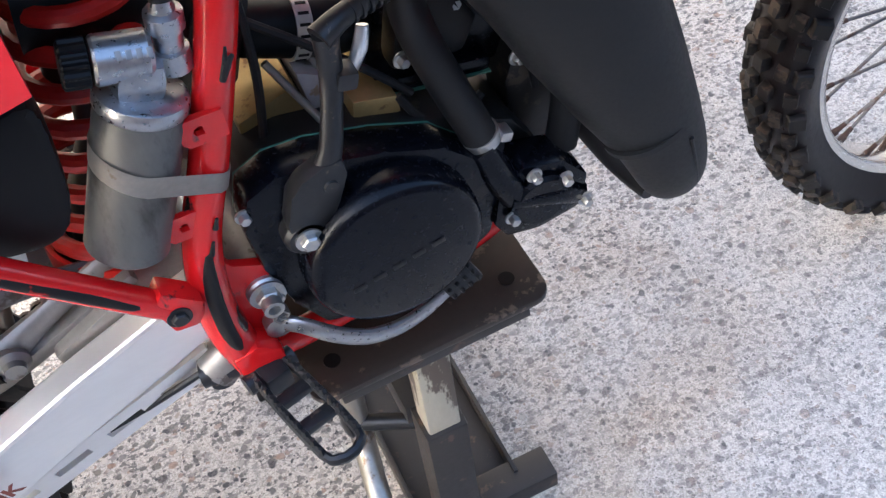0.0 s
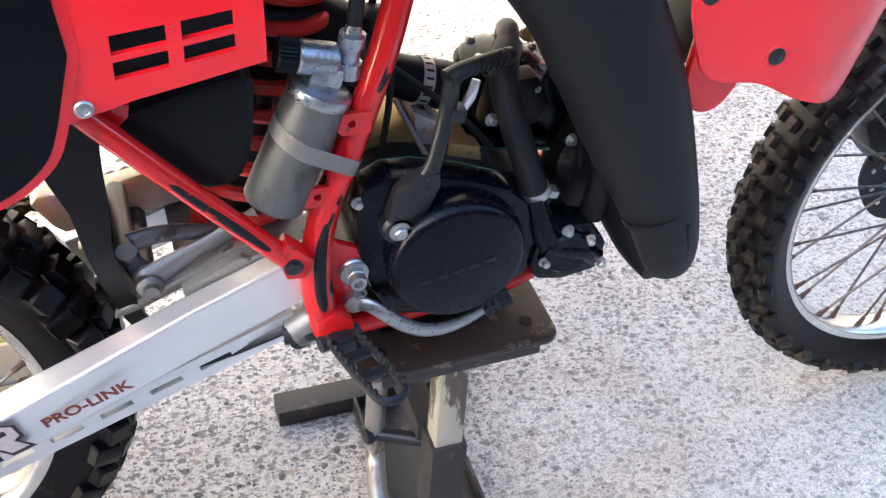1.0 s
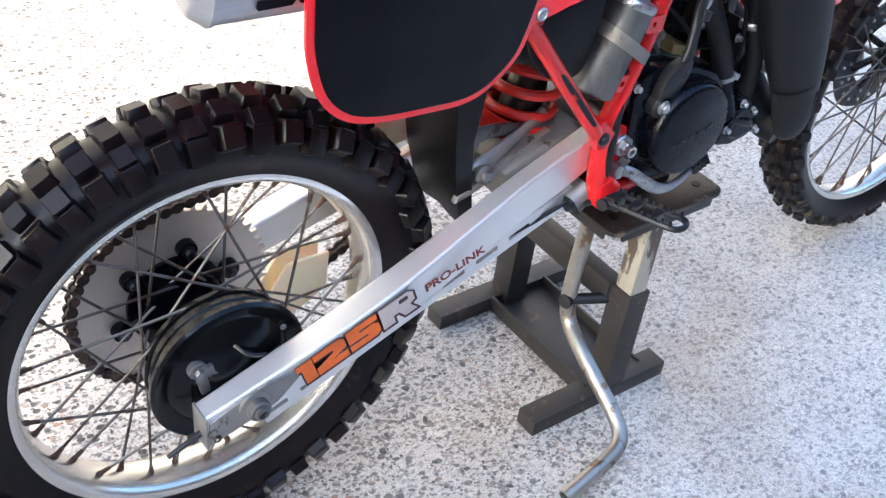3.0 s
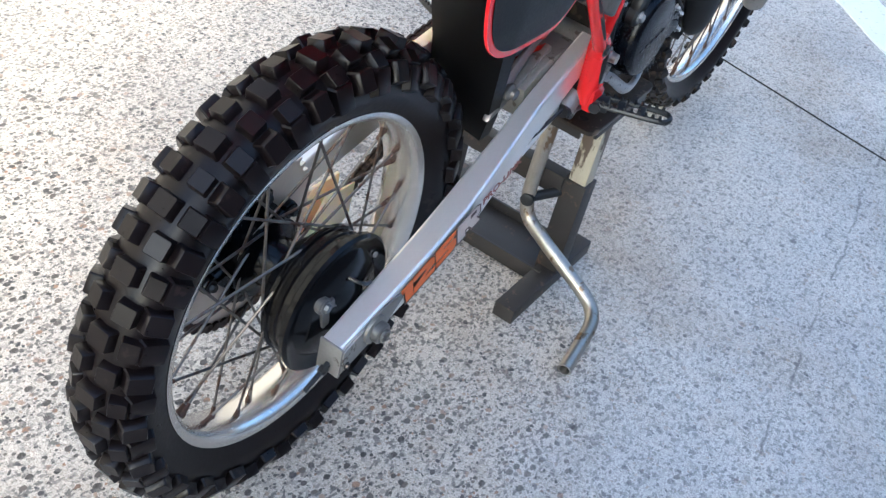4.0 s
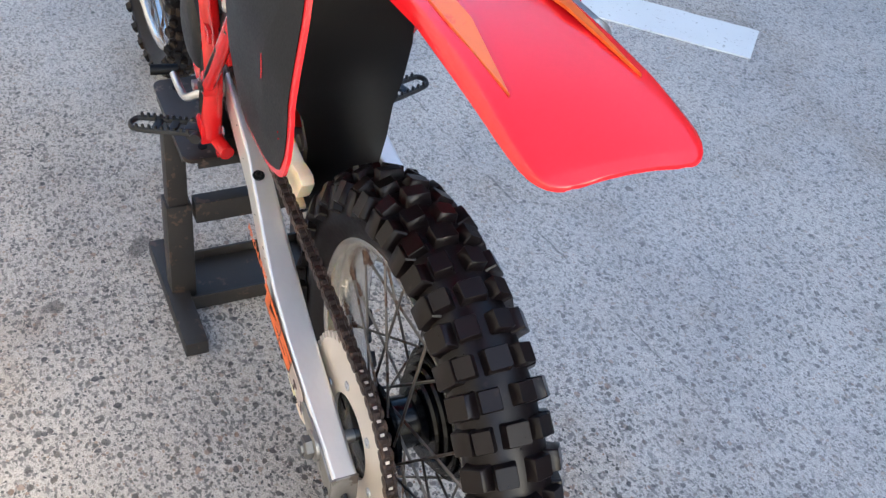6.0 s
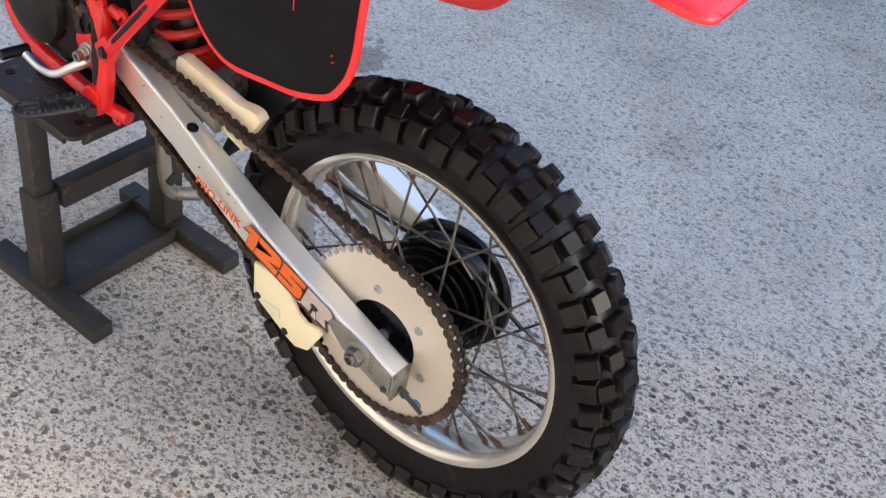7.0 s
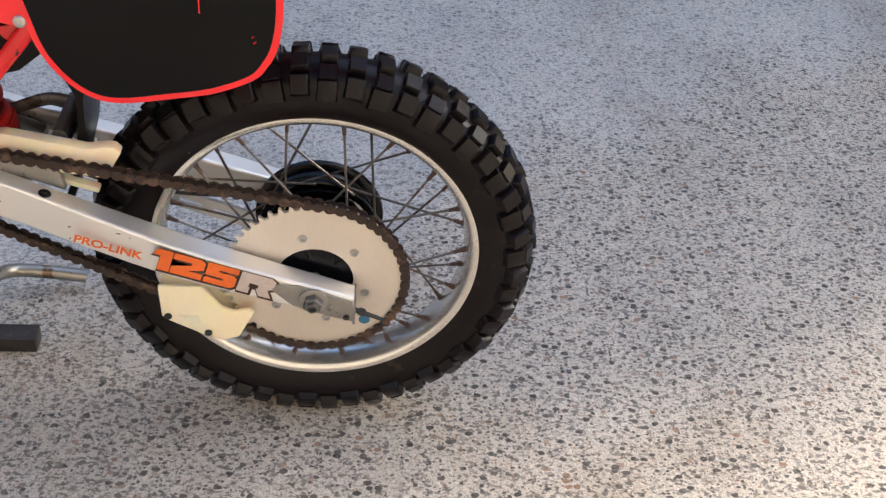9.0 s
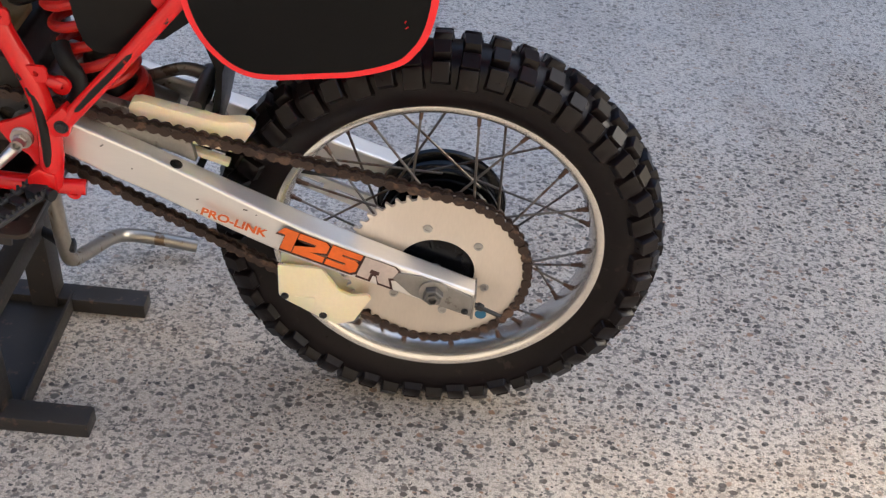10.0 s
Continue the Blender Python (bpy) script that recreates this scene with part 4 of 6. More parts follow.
for i in range(len(cols) - 1):
    for j in range(3):
        if not (j == 1 and i % 2 == 1):
            bm.faces.new((grid[i][j], grid[i + 1][j], grid[i + 1][j + 1], grid[i][j + 1]))
bmesh.ops.recalc_face_normals(bm, faces=bm.faces)
bmesh.ops.solidify(bm, geom=list(bm.faces), thickness=0.007)
part("brake_stay", bm, ARM, swingarm, "slotted aluminium brake stay")
part("stay_clamp", tube([(0.515, -0.10, 0.442), (0.49, -0.10, 0.424)], [0.018, 0.020], n=14, k=2), CAST, swingarm)
part("brake_rod", tube([(0.53, -0.112, 0.455), (0.30, -0.085, 0.36), (0.02, -0.098, 0.335)], 0.003, n=8), DARK_STEEL, swingarm)

# ---- chain ----
chain = group_of("chain", bike, (0.3, SY, 0.4))
FS = Vector((0.575, SY, 0.520))
FR = PITCH / 2 / math.sin(math.pi / 13)


def link_mesh(outer):
    bm = bmesh.new()
    half, y = PITCH / 2, (0.0062 if outer else 0.0042)
    shape = []
    for side in (1, -1):
        for k in range(7):
            a = math.radians(-108 + 36 * k + (0 if side > 0 else 180))
            shape.append((side * half + 0.0076 * math.cos(a), 0.0076 * math.sin(a)))
        shape.append((0.0, side * 0.0042))
    for s in (-1, 1):
        prism_into(bm, shape, s * y - 0.0009, s * y + 0.0009, 0.0)
    for x in (-half, half):
        tube_into(bm, [(x, -y - (0.0015 if outer else 0), 0), (x, y + (0.0015 if outer else 0), 0)], 0.0031 if outer else 0.005, n=8, k=1)
    box_into(bm, (PITCH * 0.98, y * 1.9, 0.0040), Matrix.Identity(4), 0.0)
    return to_mesh("chain_link", bm)


LINKS = []
for o in (True, False):
    me = link_mesh(o)
    me.materials.append(CHAIN)
    LINKS.append(me)
dv = Vector((FS.x - RA.x, FS.z - RA.z))
D, ang = dv.length, math.atan2(dv.y, dv.x)
off = math.acos((SR - FR) / D)
path = []
tr, tf = ang + off, ang - off
a = tr
belt = []
for k in range(80):      # round the rear sprocket, from the upper tangent backwards
    b = tr + (math.tau - 2 * off) * k / 79
    belt.append((RA.x + SR * math.cos(b), RA.z + SR * math.sin(b)))
for k in range(30):
    b = tf + 2 * off * k / 29
    belt.append((FS.x + FR * math.cos(b), FS.z + FR * math.sin(b)))
belt.append(belt[0])
seg = [math.dist(belt[i], belt[i + 1]) for i in range(len(belt) - 1)]
total = sum(seg)
count = round(total / PITCH / 2) * 2
cum = np.concatenate([[0], np.cumsum(seg)])
bx, bz = np.array([p[0] for p in belt]), np.array([p[1] for p in belt])


def on_belt(s):
    s %= total
    return float(np.interp(s, cum, bx)), float(np.interp(s, cum, bz))


for k in range(count):
    s0, s1 = k * total / count, (k + 1) * total / count
    (x0, z0), (x1, z1) = on_belt(s0), on_belt(s1)
    m = pose((x0 + x1) / 2, SY, (z0 + z1) / 2, 0, -math.degrees(math.atan2(z1 - z0, x1 - x0)), 0)
    finish("chain_link", LINKS[k % 2], None, chain, at=m)
bm = ring_plate([(FS.x * 0 + x, z) for x, z in sprocket_outline(13, FR, FR + 0.004, FR - 0.006)], 0.012, -0.003, 0.003, (FS.x, SY, FS.z))
part("drive_sprocket", bm, DARK_STEEL, chain)

# cream chain guides
bm = prism([(0.422, 0.536), (0.424, 0.502), (0.36, 0.490), (0.285, 0.480), (0.275, 0.489), (0.256, 0.521), (0.264, 0.530), (0.276, 0.531), (0.300, 0.527), (0.34, 0.535), (0.405, 0.548), (0.417, 0.546)], 0.047, 0.066, 0.003)
part("chain_guard", bm, CREAM, bike, "cream plastic chain guard with dirty edges")
bm = prism([(0.42, 0.505), (0.42, 0.535), (0.47, 0.55), (0.47, 0.52)], 0.05, 0.066, 0.002)
part("guard_bracket", bm, CAST, bike)
bm = bmesh.new()
low_guide = [(0.223, 0.318), (0.222, 0.262), (0.215, 0.254), (0.155, 0.220), (0.136, 0.213), (0.112, 0.222), (0.088, 0.270), (0.094, 0.276), (0.118, 0.272), (0.135, 0.280), (0.160, 0.318)]
for y in (0.070, 0.098):
    prism_into(bm, low_guide, y - 0.003, y + 0.003, 0.0015)
guide = part("chain_guide", bm, CREAM, bike, "cream plastic lower chain guide")
bm = bmesh.new()
for x, z in ((0.213, 0.261), (0.157, 0.229)):
    bm = bolt_into(bmesh.new(), (x, 0.101, z), (0, 1, 0), 0.004, 0.004)
    tube_into(bm, [(x, 0.068, z), (x, 0.1, z)], 0.004, n=8, k=1)
    part("guide_bolt", bm, DARK_STEEL, guide)
part("guide_badge", prism([(0.199, 0.262), (0.167, 0.245), (0.170, 0.262)], 0.1005, 0.1022, 0.0004), CREAM, guide)
bm = box((0.075, 0.014, 0.008), pose(0.33, 0.052, 0.465, 0, -18, 0), 0.002)
part("chain_slider", bm, CREAM, bike, "cream plastic chain slider")
# ---- frame ----
frame_part = group_of("frame", bike, (0.55, 0, 0.5))
for s in (-1, 1):
    part("upright_tube", tube([(0.655, s * 0.045, 0.96), (0.615, s * 0.075, 0.86), (0.585, s * 0.098, 0.765), (0.567, s * 0.105, 0.712), (0.545, s * 0.109, 0.650), (0.522, s * 0.112, 0.590), (0.511, s * 0.115, 0.535), (0.512, s * 0.118, 0.485), (0.520, s * 0.118, 0.440)],
                              [0.0134, 0.0134, 0.0134, 0.0134, 0.0136, 0.0140, 0.015, 0.016, 0.016], n=18), RED_PAINT, frame_part, "chipped red upright frame tube")
    part("side_tube", tube([(0.497, s * 0.126, 0.533), (0.474, s * 0.128, 0.558), (0.40, s * 0.130, 0.645), (0.331, s * 0.131, 0.728), (0.27, s * 0.128, 0.80)], 0.0104, n=16), RED_PAINT, frame_part, "chipped red lower side tube")
    # boot-worn patches laid along the tubes
    part("worn_patch", tube([(0.476, s * 0.1321, 0.557), (0.462, s * 0.1351, 0.573), (0.437, s * 0.1361, 0.602), (0.40, s * 0.1366, 0.645), (0.372, s * 0.1361, 0.678), (0.350, s * 0.1341, 0.703)], [0.002, 0.0045, 0.0052, 0.0052, 0.0045, 0.001], n=10, side=(0, 1, 0), flat=0.9), SCUFF, frame_part, "black boot scuff on the tube")
    part("worn_patch", tube([(0.530, s * 0.1205, 0.605), (0.519, s * 0.1235, 0.578), (0.5125, s * 0.1275, 0.545), (0.511, s * 0.1300, 0.51), (0.513, s * 0.1310, 0.485), (0.517, s * 0.1280, 0.460)], [0.001, 0.0045, 0.0062, 0.0064, 0.0055, 0.001], n=10, side=(0, 1, 0), flat=0.9), SCUFF, frame_part, "black boot scuff on the tube")
    for pts in ([(0.5795, s * 0.1165, 0.728), (0.5735, s * 0.1175, 0.722), (0.5685, s * 0.1185, 0.713)], [(0.5765, s * 0.1155, 0.735), (0.5725, s * 0.1178, 0.722)], [(0.5345, s * 0.1250, 0.611), (0.5310, s * 0.1255, 0.602)], [(0.5265, s * 0.1262, 0.592), (0.5220, s * 0.1272, 0.581)]):
        part("worn_patch", tube(pts, [0.0012] + [0.0032] * (len(pts) - 2) + [0.0022], n=8, side=(0, 1, 0), flat=0.8), SCUFF, frame_part, "black scuff on the tube")
    plate_pts = [(0.503, 0.545), (0.520, 0.572), (0.532, 0.545), (0.560, 0.530), (0.577, 0.524), (0.577, 0.513), (0.565, 0.492), (0.545, 0.479), (0.532, 0.450), (0.528, 0.430), (0.511, 0.430), (0.507, 0.470)]
    part("pivot_plate", prism(plate_pts, s * 0.104, s * 0.113, 0.002), RED_PAINT, frame_part, "chipped red pivot plate")
    bm = bmesh.new()
    lathe_into(bm, [(0, 0.0148), (0.004, 0.0148), (0.006, 0.013), (0.006, 0)], (0.548, s * 0.112, 0.508), (0, s, 0), n=28)
    bolt_into(bm, (0.548, s * 0.119, 0.508), (0, s, 0), 0.0098, 0.009)
    lathe_into(bm, [(0.008, 0.008), (0.017, 0.008), (0.017, 0.005), (0.010, 0.0045), (0.010, 0)], (0.548, s * 0.119, 0.508), (0, s, 0), n=16)
    part("pivot_nut", bm, STEEL, frame_part, "zinc swing arm pivot nut")
    bm = bmesh.new()
    prism_into(bm, [(0.470, 0.560), (0.480, 0.575), (0.505, 0.55), (0.497, 0.528), (0.478, 0.530)], s * 0.116, s * 0.137, 0.004)
    part("tube_clevis", bm, RED_PAINT, frame_part)
    bm = bmesh.new()
    bolt_into(bm, (0.485, s * 0.137, 0.546), (0, s, 0), 0.0064, 0.005)
    part("clevis_bolt", bm, DARK_STEEL, frame_part)
    # small lug and bracket on the upright
    for x, z, w in ((0.547, 0.685, 0.030), (0.515, 0.610, 0.032)):
        bm = bmesh.new()
        ring = [bm.verts.new((x + w / 2 * u, s * 0.1215, z + 0.011 * v)) for u, v in ((-1, -0.6), (-0.75, -1), (1, -1), (1, 1), (-0.75, 1), (-1, 0.6))]
        hole = [bm.verts.new((x - 0.002 + 0.0042 * math.cos(a), s * 0.1215, z + 0.0042 * math.sin(a))) for a in (math.pi, -2.3, -0.9, 0.9, 1.6, 2.5)]
        for i in range(6):
            bm.faces.new((ring[i], ring[(i + 1) % 6], hole[(i + 1) % 6], hole[i]))
        ext = bmesh.ops.extrude_face_region(bm, geom=list(bm.faces))
        for v in ext["geom"]:
            if isinstance(v, bmesh.types.BMVert):
                v.co.y -= s * 0.005
        part("frame_lug", bm, RED_PAINT, frame_part, "small red drilled lug")
    # foot peg bracket and cradle
    bm = bmesh.new()
    prism_into(bm, [(0.505, 0.466), (0.526, 0.474), (0.543, 0.460), (0.546, 0.438), (0.530, 0.422), (0.509, 0.427)], s * 0.112, s * 0.136, 0.005)
    part("peg_bracket", bm, RED_PAINT, frame_part, "chipped red foot peg bracket")
    part("cradle_tube", tube([(0.520, s * 0.110, 0.440), (0.56, s * 0.102, 0.424), (0.64, s * 0.088, 0.418), (0.74, s * 0.078, 0.424), (0.81, s * 0.06, 0.455), (0.86, s * 0.03, 0.54), (0.885, s * 0.008, 0.62)], 0.0125, n=16), RED_PAINT, frame_part, "red lower cradle tube")
    bm = tube([(0.478, s * 0.105, 0.428), (0.52, s * 0.112, 0.432)], 0.011, n=14, k=1)
    lathe_into(bm, [(0, 0.0100), (0.012, 0.0100), (0.012, 0.005), (0.009, 0.004), (0.009, 0)], (0.492, s * 0.105, 0.425), (0, s, 0), n=20)
    part("stay_lug", bm, RED_PAINT if s > 0 else DARK_STEEL, frame_part)
part("down_tube", tube([(0.885, 0, 0.60), (0.915, 0, 0.74), (0.955, 0, 0.96)], 0.017, n=16), RED_PAINT, frame_part, "red front down tube")
part("top_tube", tube([(0.655, 0, 0.95), (0.80, 0, 0.965), (0.98, 0, 0.98)], 0.02, n=16), RED_PAINT, frame_part)
part("cross_tube", tube([(0.655, -0.045, 0.955), (0.655, 0.045, 0.955)], 0.014, n=14, k=1), RED_PAINT, frame_part)

# ---- shock, spring and reservoir ----
shock = group_of("shock_absorber", bike, (0.43, 0, 0.52))
S0, S1 = Vector((0.456, 0.0, 0.495)), Vector((0.530, 0.0, 0.845))
ax = (S1 - S0).normalized()
u = ax.orthogonal().normalized()
w = ax.cross(u)
turns, pts = 9.5, []
for i in range(int(turns * 20) + 1):
    a = i * math.tau / 20
    pts.append(S0 + ax * (0.02 + (S1 - S0).length * 0.80 * i / (turns * 20)) + 0.0435 * (math.cos(a) * u + math.sin(a) * w))
part("coil_spring", tube(pts, 0.0072, n=10, k=1), RED_SPRING, shock, "faded red coil spring")
part("shock_body", lathe([(-0.03, 0.014), (-0.02, 0.022), (0.0, 0.030), (0.006, 0.044), (0.014, 0.046), (0.016, 0.03), (0.07, 0.026), (0.12, 0.012), (0.16, 0.012), (0.18, 0.027), (0.30, 0.029), (0.31, 0.046), (0.318, 0.046), (0.33, 0.02)], S0, ax, n=28), ENGINE_GREY, shock, "dark stained damper body")
part("spring_seat", lathe([(-0.004, 0.044), (0.0, 0.050), (0.020, 0.053), (0.026, 0.053), (0.026, 0.049), (0.010, 0.046)], S0, ax, n=40), RED_SPRING, shock)
R0, R1 = Vector((0.474, -0.106, 0.601)), Vector((0.520, -0.103, 0.710))
rax = (R1 - R0).normalized()
RL = (R1 - R0).length
part("reservoir", lathe([(0, 0.0), (0.0, 0.026), (0.003, 0.0285), (RL - 0.012, 0.0285), (RL - 0.010, 0.0280), (RL - 0.002, 0.0280)], R0, rax, n=40), RESERVOIR, shock, "stained bare-alloy gas reservoir")
bm = lathe([(RL - 0.004, 0.0282), (RL - 0.002, 0.0294), (RL + 0.003, 0.0294), (RL + 0.006, 0.0283), (RL + 0.008, 0.0250), (RL + 0.0085, 0.0)], R0, rax, n=40)
HA = Vector((0.93, -0.05, -0.22)).normalized()
HB = Vector((0.510, -0.101, 0.745))
lathe_into(bm, [(0, 0), (0, 0.0140), (0.002, 0.0155), (0.032, 0.0155), (0.035, 0.013), (0.035, 0)], HB - HA * 0.008, HA, n=28)
box_into(bm, (0.034, 0.036, 0.034), Matrix.Translation((0.523, -0.101, 0.727)) @ pose(0, 0, 0, 0, 20, 0), 0.014)
part("reservoir_head", bm, BRIGHT_CAST, shock, "bright cast reservoir head")
bm = bmesh.new()
for k in range(4):
    box_into(bm, (0.0035, 0.0012, 0.006), Matrix.Translation(HB + HA * (0.008 + 0.006 * k) + Vector((0, -0.0118, 0.0098))) @ pose(0, 0, 0, -40, 12, 0), 0.0003)
part("cast_mark", bm, CAST, shock, "raised cast bars")
bm = bmesh.new()
e1 = HA.orthogonal().normalized()
e2 = HA.cross(e1)
rows = []
for along, rr in ((0.0, 0.0125), (0.0015, 0.0145), (0.016, 0.0145), (0.017, 0.012)):
    rows.append([bm.verts.new(HB - HA * (0.026 - along) + (e1 * math.cos(q * math.tau / 56) + e2 * math.sin(q * math.tau / 56)) * rr * (1.06 if q % 4 < 2 else 0.94)) for q in range(56)])
for p, q in zip(rows, rows[1:]):
    for k in range(56):
        bm.faces.new((p[k], p[(k + 1) % 56], q[(k + 1) % 56], q[k]))
bm.faces.new(rows[0])
bm.faces.new(rows[-1])
part("adjuster_knob", bm, BLACK_PLASTIC, shock, "black ribbed damping knob")
bm = lathe([(0, 0.0125), (0.014, 0.0115), (0.015, 0.009), (0.028, 0.009), (0.029, 0.0118), (0.040, 0.0118), (0.042, 0.008), (0.05, 0.006)], (0.546, -0.099, 0.722), (0.12, -0.02, 1), n=14)
part("hose_fitting", bm, BRIGHT_CAST, shock, "dull alloy banjo fitting")
part("reservoir_hose", tube([(0.552, -0.100, 0.769), (0.556, -0.088, 0.80), (0.545, -0.05, 0.84), (0.51, -0.01, 0.845)], 0.007, n=12), HOSE, shock)
# chain side: a thick rubber hose and a drilled red bracket beside the spring
part("damper_hose", tube([(0.505, 0.050, 0.612), (0.494, 0.066, 0.600), (0.481, 0.072, 0.580), (0.481, 0.072, 0.558), (0.494, 0.070, 0.534), (0.510, 0.062, 0.515)], 0.0115, n=16), HOSE, shock, "thick black rubber hose")
bm = lathe([(0, 0.0130), (0.006, 0.0130), (0.007, 0.0115), (0.007, 0.0042), (0.002, 0.0040), (0.002, 0)], (0.494, 0.092, 0.580), (0, 1, 0), n=24)
tube_into(bm, [(0.494, 0.095, 0.580), (0.512, 0.100, 0.590)], 0.0085, n=12, k=1)
part("damper_bracket", bm, RED_PAINT, shock, "red drilled bracket")
# strap round reservoir and tube
bm = bmesh.new()
loop = []
cR, cT = R0 + rax * 0.073, Vector((0.5415, -0.109, 0.641))
ea = (cT - cR).cross(Vector((0, 1, 0))).cross(Vector((0, -1, 0))).normalized()
ea = ea if ea.x > 0 else -ea
eb = Vector((0, 1, 0))
for k in range(13):
    a = math.pi * (0.5 + k / 12)
    loop.append(cR + 0.0300 * (math.cos(a) * ea + math.sin(a) * eb))
for k in range(9):
    a = -math.pi / 2 + math.pi * k / 8
    loop.append(cT + 0.0152 * (math.cos(a) * ea + math.sin(a) * eb))
band = Vector((0.34, 0, 0.94)) * 0.0085
n = len(loop)
lo = [[bm.verts.new(p + o) for p in loop] for o in (-band, band)]
for i in range(n):
    bm.faces.new((lo[0][i], lo[0][(i + 1) % n], lo[1][(i + 1) % n], lo[1][i]))
bmesh.ops.solidify(bm, geom=list(bm.faces), thickness=0.0012)
part("strap", bm, STRAP, shock, "grey steel strap round reservoir and tube")
for c in ((0.519, -0.103, 0.682), (0.486, -0.103, 0.600)):
    bm = lathe([(-0.012, 0.013), (0.006, 0.014), (0.009, 0.011), (0.009, 0)], c, (0.9, -0.1, -0.15), n=16)
    part("rubber_mount", bm, BLACK_PLASTIC, shock, "black rubber mount block")

# ---- engine ----
engine = group_of("engine", bike, (0.66, 0, 0.42))
case = [(0.560, 0.47), (0.553, 0.56), (0.566, 0.60), (0.60, 0.608), (0.66, 0.596), (0.72, 0.575), (0.775, 0.545), (0.80, 0.50), (0.79, 0.455), (0.73, 0.43), (0.60, 0.432)]
part("crankcase", prism(case, -0.085, 0.075, 0.006), ENGINE_GREY, engine, "dark alloy crankcase")
cover = [(0.548, 0.575), (0.556, 0.606), (0.58, 0.617), (0.61, 0.615), (0.66, 0.600), (0.705, 0.580), (0.735, 0.548), (0.745, 0.505), (0.735, 0.465), (0.70, 0.440), (0.63, 0.430), (0.585, 0.440), (0.565, 0.48), (0.552, 0.53)]
part("clutch_side_cover", prism(cover, -0.118, -0.084, 0.008), BLACK_PAINT, engine, "black painted clutch-side cover")
part("gasket", prism([(0.65 + (x - 0.65) * 0.985, 0.52 + (z - 0.52) * 0.982) for x, z in cover], -0.0852, -0.0840, 0.0), GASKET, engine, "thin green gasket edge")
CC = Vector((0.648, -0.112, 0.519))
part("clutch_cover", lathe([(0, 0.071), (0.020, 0.071), (0.028, 0.0695), (0.033, 0.066), (0.035, 0.061), (0.0352, 0)], CC, (0, -1, 0.02), n=64), BLACK_PAINT, engine, "round satin black clutch cover")
bm = bmesh.new()
for k in range(5):   # moulded maker's mark, as plain raised bars
    box_into(bm, (0.011, 0.0012, 0.0045), pose(0.612 + 0.0165 * k, CC.y - 0.0357, 0.506 + 0.0036 * k, 0, -12, 0), 0.0005)
part("cover_mark", bm, ENGINE_GREY, engine, "row of small raised bars")
for x, y, z in ((0.552, -0.116, 0.591), (0.718, -0.112, 0.554), (0.556, -0.118, 0.50), (0.62, -0.118, 0.606)):
    bm = bmesh.new()
    bolt_into(bm, (x, y + 0.002, z), (0, -1, 0), 0.0045, 0.007)
    part("cover_bolt", bm, STEEL, engine, "zinc hexagon bolt")
pump = [(0.735, 0.475), (0.742, 0.515), (0.765, 0.528), (0.80, 0.518), (0.822, 0.490), (0.815, 0.455), (0.775, 0.448), (0.745, 0.455)]
bm = prism(pump, -0.122, -0.085, 0.007)
tube_into(bm, [(0.75, -0.118, 0.50), (0.79, -0.121, 0.488), (0.812, -0.115, 0.47)], 0.012, n=12)
tube_into(bm, [(0.735, -0.105, 0.555), (0.745, -0.112, 0.525), (0.757, -0.114, 0.50)], [0.015, 0.014, 0.016], n=14)
disc_into(bm, (0.775, -0.12, 0.49), (0, -1, 0), 0.026, 0.010, n=28, edge=0.004)
part("water_pump", bm, BLACK_PAINT, engine, "black painted water pump")
for x, z in ((0.749, 0.484), (0.797, 0.504), (0.815, 0.469), (0.770, 0.522)):
    bm = bmesh.new()
    bolt_into(bm, (x, -0.126, z), (0, -1, 0), 0.0046, 0.008)
    part("pump_bolt", bm, STEEL, engine, "zinc hexagon bolt")
# mount block enlarged to fill the dark gap ahead of the cylinder
bm = prism([(0.785, 0.47), (0.828, 0.49), (0.840, 0.54), (0.834, 0.600), (0.800, 0.618), (0.780, 0.56)], -0.062, -0.02, 0.006)
part("dark_fill_mount", bm, ENGINE_GREY, engine)
# cylinder leans forward
cyl_ax = Vector((0.18, 0, 1)).normalized()
LEAN = pose(0, 0, 0, 0, 10, 0)
bm = lathe([(0, 0.047), (0.010, 0.047), (0.012, 0.043), (0.044, 0.043), (0.050, 0.049), (0.062, 0.051)], (0.722, -0.002, 0.585), cyl_ax, n=28)
part("cylinder", bm, BLACK_PAINT, engine, "black painted water-cooled cylinder")
bm = box((0.112, 0.108, 0.014), Matrix.Translation((0.718, -0.002, 0.591)) @ LEAN, 0.005)
part("cylinder_base", bm, BLACK_PAINT, engine)
part("base_gasket", box((0.113, 0.109, 0.0012), Matrix.Translation((0.7165, -0.002, 0.5835)) @ LEAN, 0.0), GASKET, engine, "thin green gasket edge")
bm = prism([(0.752, 0.572), (0.80, 0.566), (0.818, 0.60), (0.806, 0.645), (0.765, 0.655)], -0.040, 0.03, 0.008)
part("exhaust_port", bm, BLACK_PAINT, engine)
bm = prism([(0.690, 0.618), (0.700, 0.668), (0.745, 0.672), (0.762, 0.640), (0.748, 0.612)], -0.066, -0.040, 0.007)
part("power_valve_cover", bm, BLACK_PLASTIC, engine, "small black valve cover")
bm = lathe([(0, 0.047), (0.010, 0.048), (0.015, 0.045), (0.020, 0.034), (0.024, 0.018), (0.024, 0)], (0.733, -0.002, 0.643), cyl_ax, n=28)
part("cylinder_head", bm, BLACK_PAINT, engine, "black painted cylinder head")
